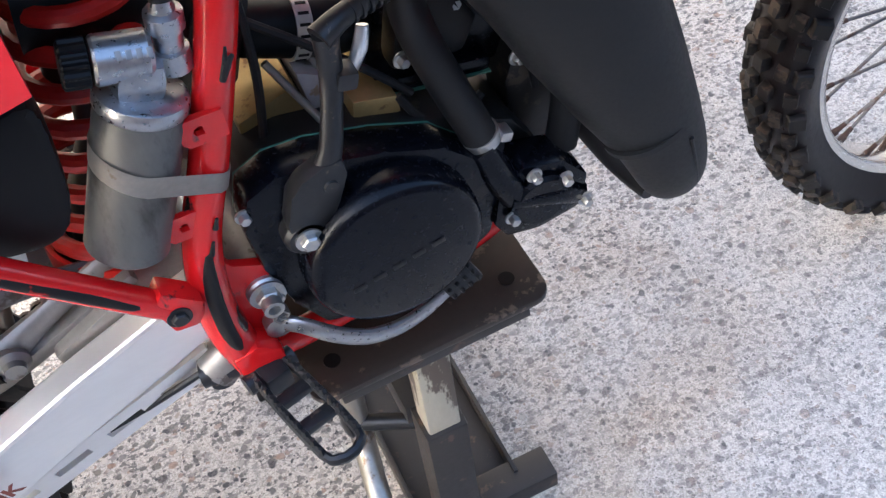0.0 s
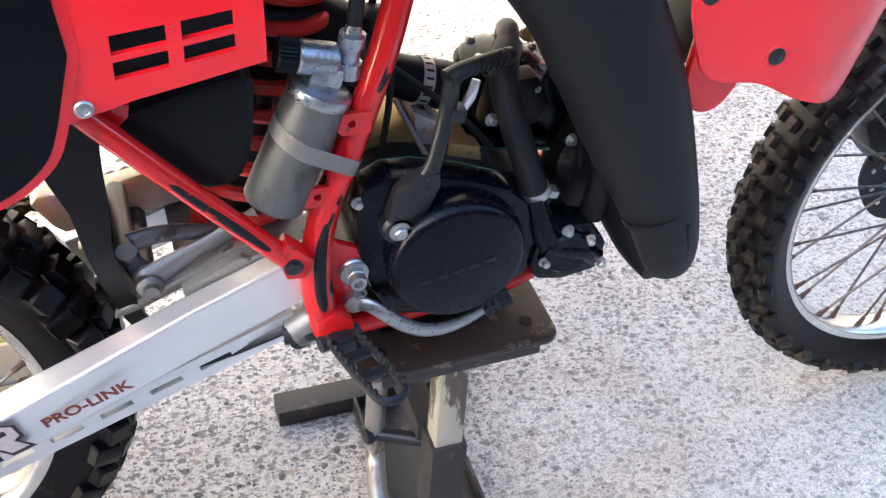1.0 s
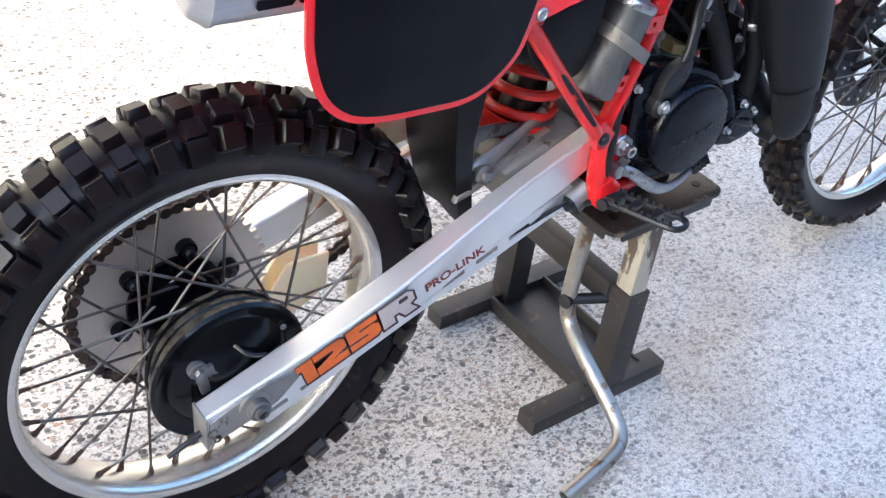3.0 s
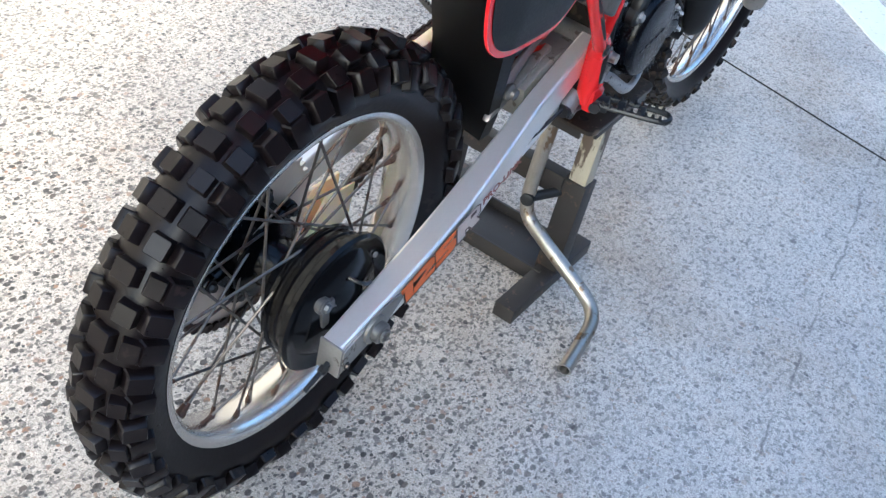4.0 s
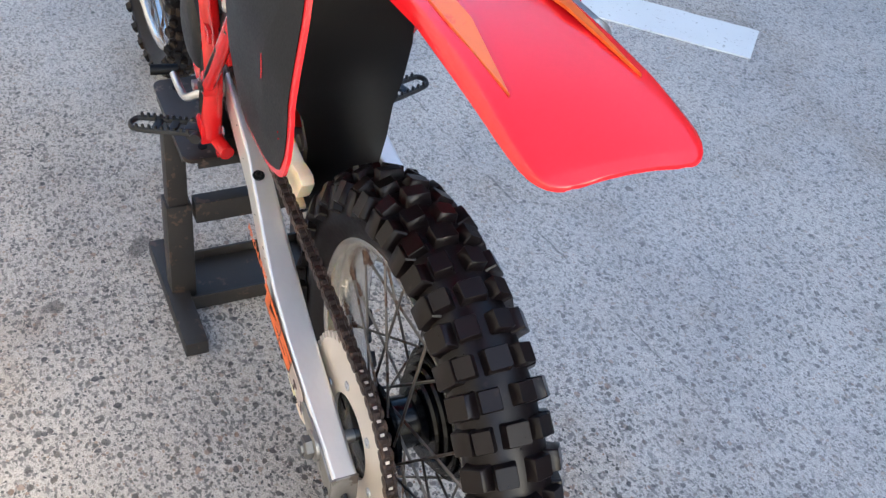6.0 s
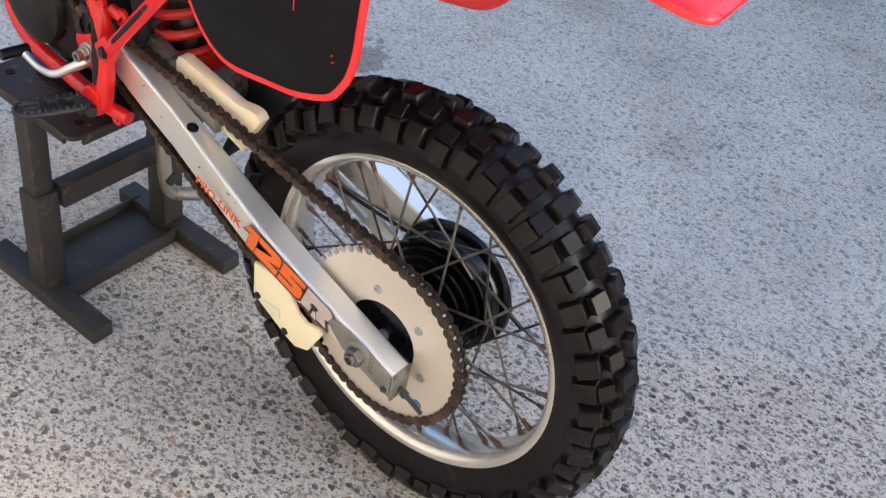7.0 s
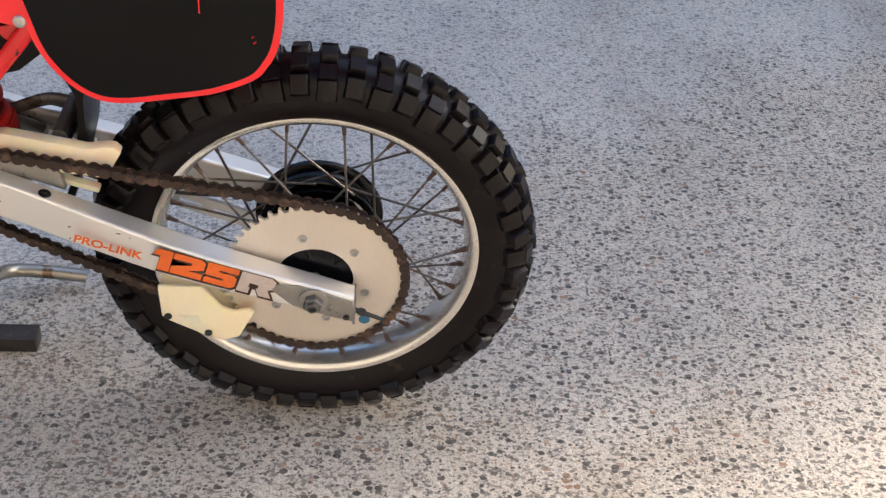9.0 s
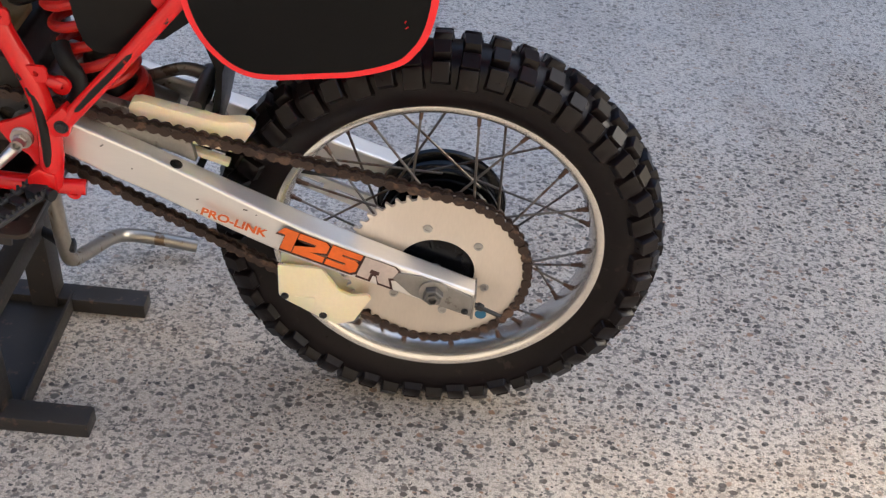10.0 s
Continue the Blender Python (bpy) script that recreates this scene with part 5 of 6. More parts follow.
for k in range(6):
    a = k * math.tau / 6 + 0.4
    o = Vector((0.7355, -0.002, 0.657)) + 0.0395 * (math.cos(a) * Vector((0.984, 0, -0.177)) + math.sin(a) * Vector((0, 1, 0)))
    bm = bmesh.new()
    bolt_into(bm, o, cyl_ax, 0.0052, 0.009)
    part("head_nut", bm, STEEL, engine, "zinc hexagon nut")
bm = tube([(0.740, 0.010, 0.662), (0.737, 0.004, 0.684), (0.730, -0.016, 0.690), (0.722, -0.036, 0.682)], [0.0125, 0.012, 0.011, 0.0115], n=16)
part("coolant_elbow", bm, ENGINE_GREY, engine, "dark stained alloy coolant elbow")
bm = bolt_into(bmesh.new(), (0.752, -0.012, 0.684), (0.2, -0.3, 1), 0.006, 0.012)
part("elbow_bolt", bm, BRASS_SUNLIT, engine, "small brass hexagon bolt")
for p in ((0.745, -0.058, 0.655), (0.785, -0.074, 0.596), (0.697, -0.070, 0.632), (0.664, -0.058, 0.589), (0.803, -0.094, 0.49)):
    bm = bmesh.new()
    bolt_into(bm, p, (0.15, -1, 0.1), 0.0046, 0.008)
    part("cylinder_bolt", bm, STEEL, engine, "zinc hexagon bolt")
# hose added to help darken the same gap
part("radiator_hose", tube([(0.812, -0.092, 0.505), (0.822, -0.086, 0.56), (0.812, -0.074, 0.62), (0.80, -0.07, 0.68), (0.83, -0.075, 0.76)], 0.0135, n=16), HOSE, engine, "black rubber hose added in a dark gap")
# intake: carburettor, boots, clamps and reed block
bm = tube([(0.684, -0.020, 0.640), (0.660, -0.024, 0.649), (0.634, -0.026, 0.659), (0.600, -0.024, 0.672)], [0.021, 0.0245, 0.0225, 0.021], n=24)
part("intake_boot", bm, BLACK_PLASTIC, engine, "black rubber intake boot")
CLA = Vector((-0.95, 0, 0.30)).normalized()
bm = lathe([(0, 0.0244), (0.012, 0.0244), (0.012, 0.0225)], Vector((0.643, -0.0255, 0.6555)), CLA, n=36)
part("boot_clamp", bm, STRAP, engine, "slotted steel hose clamp")
# black bars laid on the band stand for the dark of its slots
for k in range(9):
    a = radians(140 + 19 * k)
    out = Vector((0, 1, 0)) * math.cos(a) + Vector((0.30, 0, 0.95)) * math.sin(a) * -1
    mm = Matrix((CLA, CLA.cross(out) * -1, out)).transposed().to_4x4()
    mm.translation = Vector((0.643, -0.0255, 0.6555)) + CLA * 0.006 + out * 0.0246
    part("clamp_slot", box((0.0078, 0.0022, 0.0008), mm, 0.0), BLACK_PLASTIC, engine)
bm = box((0.014, 0.013, 0.010), pose(0.640, -0.036, 0.628, 0, 15, 0), 0.002)
part("clamp_screw", bm, STEEL, engine)
bm = box((0.042, 0.046, 0.058), pose(0.584, -0.020, 0.690, 0, 22, 0), 0.010)
lathe_into(bm, [(0, 0.026), (0.028, 0.025), (0.034, 0.02), (0.034, 0)], (0.575, -0.018, 0.668), (-0.3, 0, -1), n=20)
lathe_into(bm, [(0, 0.018), (0.018, 0.018), (0.022, 0.014), (0.026, 0.006)], (0.590, -0.018, 0.714), (0.25, 0, 1), n=20)
part("carburettor", bm, ENGINE_GREY, engine, "dull alloy carburettor")
part("air_boot", tube([(0.566, -0.012, 0.712), (0.53, -0.005, 0.725), (0.47, 0, 0.735)], [0.027, 0.030, 0.038], n=20), BLACK_PLASTIC, engine)
bm = prism([(0.624, 0.640), (0.655, 0.622), (0.676, 0.578), (0.650, 0.570), (0.632, 0.575)], -0.052, 0.045, 0.004)
part("reed_block", bm, REED, engine, "pale alloy reed block")
bm = prism([(0.655, 0.612), (0.690, 0.602), (0.692, 0.560), (0.650, 0.562)], -0.072, 0.05, 0.004)
part("reed_cover", bm, BRASS_SUNLIT, engine, "brownish alloy intake cover")
# the yellow base colour puts warm sunlight on the case into its colour
bm = prism([(0.575, 0.612), (0.622, 0.628), (0.628, 0.598), (0.575, 0.586)], -0.05, 0.05, 0.003)
part("case_top", bm, BRASS_SUNLIT, engine, "alloy case top, tinted yellow for warm sunlight")
for p, q in (((0.606, -0.048, 0.655), (0.640, -0.074, 0.585)), ((0.640, -0.040, 0.640), (0.655, -0.052, 0.600))):
    part("breather_pipe", tube([p, q], 0.0030, n=10, k=1), CAST, engine, "thin pale breather pipe")
for pts in ([(0.69, -0.070, 0.600), (0.703, -0.078, 0.578), (0.730, -0.080, 0.566), (0.755, -0.074, 0.574)], [(0.60, -0.04, 0.69), (0.66, -0.066, 0.645), (0.70, -0.072, 0.60)], [(0.765, -0.05, 0.66), (0.79, -0.07, 0.64), (0.80, -0.075, 0.56)], [(0.60, -0.05, 0.74), (0.598, -0.056, 0.66), (0.588, -0.062, 0.60)]):
    part("small_hose", tube(pts, 0.0035, n=8), HOSE, engine, "thin black vent hose")
# coolant hose with its clamp
part("coolant_hose", tube([(0.727, -0.026, 0.684), (0.714, -0.050, 0.680), (0.710, -0.072, 0.658), (0.722, -0.092, 0.612), (0.733, -0.100, 0.578), (0.742, -0.104, 0.546)], 0.0145, n=18), HOSE, engine, "black rubber coolant hose")
bm = lathe([(0, 0.0156), (0.009, 0.0156), (0.009, 0.0145)], (0.7375, -0.102, 0.565), (0.3, -0.05, -0.95), n=24)
box_into(bm, (0.010, 0.014, 0.009), pose(0.755, -0.108, 0.561, 0, 20, 0), 0.002)
part("hose_clamp", bm, STEEL, engine, "steel hose clamp")
for pts, r in (([(0.592, -0.012, 0.735), (0.606, 0.0, 0.80), (0.64, 0.01, 0.90)], 0.004), ([(0.598, -0.024, 0.735), (0.612, -0.03, 0.80), (0.65, -0.02, 0.90)], 0.0035),                ([(0.60, 0.03, 0.60), (0.585, 0.035, 0.66), (0.60, 0.03, 0.75), (0.63, 0.02, 0.86)], 0.004)):
    part("cable", tube(pts, r, n=8), HOSE, engine)
# generator-side cover, drive cover
part("generator_cover", lathe([(0, 0.066), (0.016, 0.066), (0.024, 0.062), (0.030, 0.050), (0.033, 0.03), (0.033, 0)], (0.700, 0.075, 0.515), (0, 1, 0), n=48), ENGINE_GREY, engine, "dark dirty generator cover")
bm = prism([(0.60, 0.46), (0.62, 0.56), (0.60, 0.59), (0.66, 0.60), (0.72, 0.59), (0.66, 0.45)], 0.070, 0.085, 0.004)
part("generator_side_case", bm, ENGINE_GREY, engine)
# kick starter
kick = group_of("kick_starter", bike, (0.59, -0.12, 0.565))
bm = bmesh.new()
lathe_into(bm, [(-0.004, 0.017), (0.012, 0.017), (0.016, 0.014), (0.016, 0)], (0.588, -0.118, 0.565), (0, -1, 0), n=24)
prism_into(bm, [(0.575, 0.558), (0.577, 0.585), (0.584, 0.608), (0.594, 0.619), (0.612, 0.626), (0.626, 0.626), (0.627, 0.610), (0.618, 0.588), (0.603, 0.560), (0.596, 0.552), (0.582, 0.551)], -0.134, -0.116, 0.005)
part("kick_boss", bm, DARK_STEEL, kick, "dark forged kick-start boss")
part("kick_lever", tube([(0.612, -0.126, 0.612), (0.621, -0.125, 0.632), (0.630, -0.118, 0.660), (0.636, -0.112, 0.682), (0.637, -0.113, 0.702), (0.638, -0.113, 0.714)], [0.0105, 0.0085, 0.0078, 0.0085, 0.0085, 0.0095], n=14, flat=0.75), DARK_STEEL, kick, "dark steel kick-start lever")
bm = box((0.015, 0.018, 0.014), pose(0.644, -0.112, 0.676, 0, 15, 0), 0.003)
part("lever_stop", bm, DARK_STEEL, kick)
bm = tube([(0.633, -0.114, 0.713), (0.649, -0.108, 0.717), (0.672, -0.099, 0.717), (0.704, -0.087, 0.714)], [0.0098, 0.0080, 0.0070, 0.0070], n=14)
part("kick_pedal", bm, DARK_STEEL, kick, "folded ribbed kick pedal")
for k in range(7):
    bm = lathe([(0, 0.0084), (0.0026, 0.0084)], Vector((0.657, -0.1050, 0.7168)) + Vector((0.0064, 0.0024, -0.0004)) * k, (0.93, 0.35, -0.08), n=14)
    part("pedal_rib", bm, DARK_STEEL, kick)
bm = bmesh.new()
bolt_into(bm, (0.588, -0.134, 0.565), (0, -1, 0), 0.0072, 0.007)
part("kick_bolt", bm, STEEL, kick, "bright hexagon bolt")
bm = bmesh.new()
lathe_into(bm, [(0, 0.0055), (0.002, 0.005), (0.002, 0)], (0.613, -0.134, 0.607), (0, -1, 0), n=12)
part("kick_screw", bm, DARK_STEEL, kick)
part("decompression_link", tube([(0.666, -0.10, 0.700), (0.660, -0.103, 0.684), (0.650, -0.10, 0.662)], [0.0045, 0.006, 0.004], n=10, flat=0.6), POLISHED, kick, "bright return link")

# ---- exhaust ----
exhaust = group_of("exhaust", bike, (0.8, -0.13, 0.6))
part("expansion_chamber", tube([(0.50, -0.085, 0.845), (0.60, -0.105, 0.872), (0.68, -0.120, 0.860), (0.742, -0.125, 0.802), (0.785, -0.127, 0.728), (0.819, -0.128, 0.655), (0.848, -0.131, 0.588), (0.876, -0.133, 0.522), (0.893, -0.131, 0.472), (0.900, -0.127, 0.446), (0.903, -0.122, 0.432)],
                               [0.030, 0.045, 0.055, 0.059, 0.059, 0.0555, 0.0475, 0.0375, 0.0315, 0.025, 0.009], n=40, flat=0.72), PIPE, exhaust, "matt black expansion chamber")
part("seam", tube([(0.8665, -0.1332, 0.5435), (0.8690, -0.1332, 0.5375)], 0.0418, n=40, k=1, flat=0.72), PIPE, exhaust, "welded seam ring")
part("front_seam", tube([(0.889, -0.160, 0.530), (0.901, -0.154, 0.488), (0.910, -0.145, 0.452), (0.909, -0.130, 0.434)], 0.0020, n=8), PIPE, exhaust)
part("header", tube([(0.898, -0.118, 0.440), (0.886, -0.080, 0.455), (0.850, -0.045, 0.525), (0.826, -0.020, 0.590), (0.780, 0.0, 0.632)], [0.026, 0.030, 0.030, 0.028, 0.026], n=24), PIPE, exhaust)
for p in ((0.848, -0.075, 0.540), (0.80, -0.06, 0.61)):
    bm = lathe( [(0, 0.006), (0.004, 0.008), (0.022, 0.008), (0.026, 0.006), (0.026, 0)], p, (0.3, -0.9, 0.1), n=12)
    part("exhaust_spring", bm, STEEL, exhaust)
part("mid_pipe", tube([(0.50, -0.085, 0.845), (0.38, -0.08, 0.84), (0.25, -0.10, 0.835)], [0.030, 0.016, 0.016], n=20), PIPE, exhaust)
# oval muffler can
bm = bmesh.new()
rows = []
MY, MZ = -0.112, 0.8470
for x, ky, kz in ((0.26, 0.5, 0.5), (0.24, 0.95, 0.95), (0.23, 1, 1), (-0.042, 1, 1), (-0.0425, 1.035, 1.025), (-0.047, 1.035, 1.025), (-0.048, 0.99, 0.99), (-0.060, 0.80, 0.84), (-0.066, 0.62, 0.60), (-0.067, 0.40, 0.26), (-0.062, 0.36, 0.22), (0.10, 0.355, 0.215)):
    row = []
    for k in range(36):
        a = k * math.tau / 36
        e = 0.8 if ky > 0.5 else 1.0
        sy, sz = math.copysign(abs(math.cos(a)) ** e, math.cos(a)), math.copysign(abs(math.sin(a)) ** e, math.sin(a))
        row.append(bm.verts.new((x, MY + 0.0315 * ky * sy, MZ + (0.05 - x) * 0.03 + 0.053 * kz * sz)))
    rows.append(row)
for p, q in zip(rows, rows[1:]):
    for k in range(36):
        bm.faces.new((p[k], p[(k + 1) % 36], q[(k + 1) % 36], q[k]))
bm.faces.new(rows[0])
part("muffler", bm, MUFFLER, exhaust, "dull aluminium oval muffler")
bm = lathe([(0.0, 0.0108), (0.15, 0.0108), (0.15, 0.0)], (-0.0645, MY, MZ + 0.0063), (1, 0, 0), n=28)
bm.faces.ensure_lookup_table()
bmesh.ops.delete(bm, geom=[f for f in bm.faces if len(f.verts) == 28], context="FACES_ONLY")
part("muffler_bore", bm, BLACK_PLASTIC, exhaust)
for x, z in ((-0.036, 0.834), (-0.017, 0.841), (-0.036, 0.878)):
    bm = lathe( [(0, 0.005), (0.002, 0.0045), (0.003, 0.002), (0.003, 0)], (x, MY - 0.0312, z), (0, -1, 0), n=12)
    part("muffler_rivet", bm, STEEL, exhaust)
for x0 in (-0.008, 0.0345):
    hook = [(0, 26), (2, 8), (10, 0), (66, 0), (74, 8), (74, 54), (66, 63), (4, 63), (4, 48), (44, 48), (56, 42), (56, 24), (50, 18), (22, 18), (15, 26)]
    bm = prism([(x0 + u * 0.00054, 0.8515 - v * 0.00057) for u, v in hook], MY - 0.0325, MY - 0.028, 0.0)
    part("muffler_mark", bm, BLACK_DECAL, exhaust, "dark blocky maker's mark")
bm = box((0.112, 0.006, 0.017), pose(0.066, MY + 0.0250, 0.8125, 0, 3.5, 0), 0.001)
part("muffler_label", bm, GREEN_DECAL, exhaust)
writing("label_text", "OFF HIGHWAY", PALE_DECAL, exhaust, (0.116, MY + 0.0283, 0.8052), (-1, 0.06), 0.100, 0.010, 0.0, 0.0004, offset=0.02, normal_y=1, label="pale lettering on a green label")
# ---- bodywork ----
body = group_of("bodywork", bike, (0.3, 0, 0.8))
R_OUT = [(0.053, 0.965), (0.039, 0.90), (0.034, 0.861), (0.030, 0.800), (0.034, 0.764), (0.046, 0.727), (0.065, 0.703), (0.091, 0.687), (0.130, 0.678), (0.180, 0.672), (0.226, 0.668), (0.257, 0.673), (0.283, 0.688), (0.304, 0.711), (0.317, 0.745)]
L_OUT = [(0.050, 0.965), (0.032, 0.90), (0.027, 0.85), (0.026, 0.785), (0.033, 0.740), (0.046, 0.713), (0.065, 0.692), (0.112, 0.672), (0.165, 0.660), (0.215, 0.650), (0.245, 0.650), (0.270, 0.660), (0.292, 0.680), (0.308, 0.705), (0.318, 0.732)]


def panel_y(x, z, s):
    """The panel's outer face: bowed out to the rear and below, drawn in at the top."""
    y = float(np.interp(x, [0.02, 0.12, 0.25, 0.33, 0.40, 0.48], [0.158, 0.158, 0.149, 0.141, 0.143, 0.143])) + (0.007 if s < 0 else 0.0)
    y -= 0.25 * max(z - 0.80, 0) ** 1.2 + 0.02 * max(0.72 - z, 0) / 0.07 * 0.3
    return s * y


def sheet(outline, s, lift, thick, inset=0.0, rounds=10):
    """A curved sheet with an outline in x and z, filled by rings that follow the panel's bow."""
    pts = [Vector((x, 0, z)) for x, z in outline]
    n = len(pts)
    if inset:
        out = []
        for i in range(n):
            a, b, c = pts[i - 1], pts[i], pts[(i + 1) % n]
            d1, d2 = (b - a).normalized(), (c - b).normalized()
            nn = Vector((-(d1 + d2).z, 0, (d1 + d2).x)).normalized()
            out.append(b + nn * inset)
        pts = out
    cen = sum(pts, Vector()) / n
    bm = bmesh.new()
    rings = []
    for k in range(rounds):
        f = 1 - k / rounds
        rings.append([bm.verts.new((p.x * f + cen.x * (1 - f), panel_y(p.x * f + cen.x * (1 - f), p.z * f + cen.z * (1 - f), s) + s * lift, p.z * f + cen.z * (1 - f))) for p in pts])
    mid = bm.verts.new((cen.x, panel_y(cen.x, cen.z, s) + s * lift, cen.z))
    for a, b in zip(rings, rings[1:]):
        for i in range(n):
            bm.faces.new((a[i], a[(i + 1) % n], b[(i + 1) % n], b[i]))
    for i in range(n):
        bm.faces.new((rings[-1][i], rings[-1][(i + 1) % n], mid))
    ext = bmesh.ops.extrude_face_region(bm, geom=list(bm.faces))
    for v in ext["geom"]:
        if isinstance(v, bmesh.types.BMVert):
            v.co.y -= s * thick
    return bm


def smooth_outline(pts, k=4):
    return [(v.x, v.z) for v in spline([(x, 0, z) for x, z in pts], k)]


for s, out in ((-1, R_OUT), (1, L_OUT)):
    side = smooth_outline(out)
    number = side + [(0.332, 0.80), (0.326, 0.86), (0.315, 0.92), (0.300, 0.965)]
    part("number_panel", sheet(number, s, 0.0, 0.004), RED_PLASTIC, body, "red plastic side panel with a black number field")
    part("number_field", sheet(number, s, 0.0012, 0.0008, inset=0.0085), BLACK_DECAL, body, "plain black number field with light scratches")
    # forward part with four slots, built round its openings
    gx = [0.306, 0.318, 0.330, 0.345, 0.354, 0.366, 0.380, 0.395, 0.4065, 0.420, 0.433, 0.4455, 0.458, 0.469]

    def low_z(x):
        return float(np.interp(x, [0.306, 0.330, 0.366, 0.42, 0.469], [0.736, 0.744, 0.755, 0.766, 0.776]))

    levels = lambda x: [low_z(x), low_z(x) + 0.006] + [a + (b - a) * (x - 0.354) / 0.092 for a, b in ((0.774, 0.789), (0.789, 0.803), (0.795, 0.808), (0.811, 0.822))] + [0.85, 0.89, 0.95]
    bm = bmesh.new()
    grid = [[bm.verts.new((x, panel_y(x, z, s) - s * 0.0022 * max(1 - max(x - 0.318, 0) / 0.02, 0), z)) for z in levels(x)] for x in gx]
    for i in range(len(gx) - 1):
        for j in range(8):
            xm = (gx[i] + gx[i + 1]) / 2
            hole = j in (2, 4) and (0.354 < xm < 0.395 or 0.4065 < xm < 0.4455)
            if not hole:
                bm.faces.new((grid[i][j], grid[i + 1][j], grid[i + 1][j + 1], grid[i][j + 1]))
    ext = bmesh.ops.extrude_face_region(bm, geom=list(bm.faces))
    for v in ext["geom"]:
        if isinstance(v, bmesh.types.BMVert):
            v.co.y -= s * 0.006
    part("slotted_panel", bm, RED_PLASTIC, body, "red plastic panel with four cooling slots")
    y = panel_y(0.328, 0.752, s)
    bm = lathe([(-0.002, 0.0078), (0.0010, 0.0078), (0.0026, 0.0066), (0.0034, 0.0040), (0.0024, 0.0034), (0.0024, 0)], (0.328, y, 0.752), (0, s, 0), n=24)
    part("panel_screw", bm, STEEL, body, "zinc dome-headed panel screw")
# thin scratches showing red through the number field
for x, z, l, a in ((0.120, 0.795, 0.030, 88), (0.06, 0.745, 0.004, 40), (0.062, 0.752, 0.003, 60)):
    bm = box((l, 0.0006, 0.0013), pose(x, panel_y(x, z, 1) + 0.0018, z, 0, a, 0), 0.0)
    part("scratch", bm, RED_PLASTIC, body, "thin red scratch")


bm = box((0.0045, 0.0006, 0.0022), pose(0.183, panel_y(0.183, 0.803, -1) - 0.0018, 0.803, 0, 25, 0), 0.0)
part("scratch", bm, RED_PLASTIC, body, "small red chip in the number field")
for x, z, l in ((0.074, 0.829, 0.009), (0.18, 0.82, 0.007)):
    bm = box((l, 0.0006, 0.0022), pose(x, panel_y(x, z, -1) - 0.0018, z, 0, 12, 0), 0.0)
    part("scuff_mark", bm, HOSE, body, "small grey scuff")


def fender_top(x):
    return float(np.interp(x, [-0.296, -0.286, -0.266, -0.23, -0.2, -0.1, 0.1, 0.34], [0.9235, 0.929, 0.9345, 0.9405, 0.944, 0.948, 0.930, 0.90]))


# rear fender: a channel-shaped blade that rises to the tail
bm = bmesh.new()
rows = []
FX = [0.34, 0.24, 0.14, 0.04, -0.06, -0.14, -0.20, -0.23, -0.25, -0.266, -0.278, -0.286, -0.291, -0.2945, -0.296]
for x in FX:
    top = fender_top(x)
    edge = float(np.interp(x, [-0.295, -0.2, -0.07, 0.04, 0.34], [0.9215, 0.930, 0.931, 0.918, 0.87]))
    half = float(np.interp(x, [-0.296, -0.2945, -0.291, -0.286, -0.278, -0.266, -0.245, -0.2, 0.0, 0.34], [0.056, 0.062, 0.068, 0.0725, 0.0765, 0.0792, 0.081, 0.081, 0.073, 0.076]))
    mid = float(np.interp(x, [-0.296, -0.286, -0.26, -0.2, 0.34], [0.044, 0.055, 0.062, 0.066, 0.066]))
    mid = min(mid, half - 0.008)
    drop = top - edge
    rows.append([bm.verts.new((x, y, z)) for y, z in ((-half, edge), (-half * 0.985, edge + drop * 0.35), (-(half + mid) / 2, edge + drop * 0.75), (-mid, top - 0.001), (-mid * 0.5, top + 0.002), (0, top + 0.003),
                                                     (mid * 0.5, top + 0.002), (mid, top - 0.001), ((half + mid) / 2, edge + drop * 0.75), (half * 0.985, edge + drop * 0.35), (half, edge))])
for a, b in zip(rows, rows[1:]):
    for i in range(10):
        bm.faces.new((a[i], a[i + 1], b[i + 1], b[i]))
bmesh.ops.subdivide_edges(bm, edges=list(bm.edges), cuts=1, use_grid_fill=True, smooth=0.4)
bmesh.ops.recalc_face_normals(bm, faces=bm.faces)
ext = bmesh.ops.extrude_face_region(bm, geom=list(bm.faces))
for v in ext["geom"]:
    if isinstance(v, bmesh.types.BMVert):
        v.co.z -= 0.0035
part("rear_fender", bm, RED_PLASTIC, body, "glossy red plastic rear fender", sharp=60)
for s in (-1, 1):
    bm = bmesh.new()
    q = [(-0.205, 0.060), (-0.10, 0.045), (0.10, 0.030), (0.10, 0.052), (-0.08, 0.062)]
    tops = [bm.verts.new((x, s * y, fender_top(x) + 0.0062 - max(abs(y) - 0.050, 0) * 0.35)) for x, y in q]
    bm.faces.new(tops)
    ext = bmesh.ops.extrude_face_region(bm, geom=list(bm.faces))
    for v in ext["geom"]:
        if isinstance(v, bmesh.types.BMVert):
            v.co.z -= 0.003
    part("fender_stripe", bm, YELLOW, body, "faded yellow-orange stripe decal")

# seat, air box, inner fender and flap
bm = bmesh.new()
rows = []
for x, half, top in ((0.16, 0.07, 0.985), (0.25, 0.075, 0.99), (0.40, 0.07, 0.985), (0.60, 0.06, 0.985), (0.70, 0.055, 0.99)):
    rows.append([bm.verts.new((x, y, z)) for y, z in ((-half, 0.905), (-half, top - 0.02), (-half + 0.02, top), (half - 0.02, top), (half, top - 0.02), (half, 0.905))])
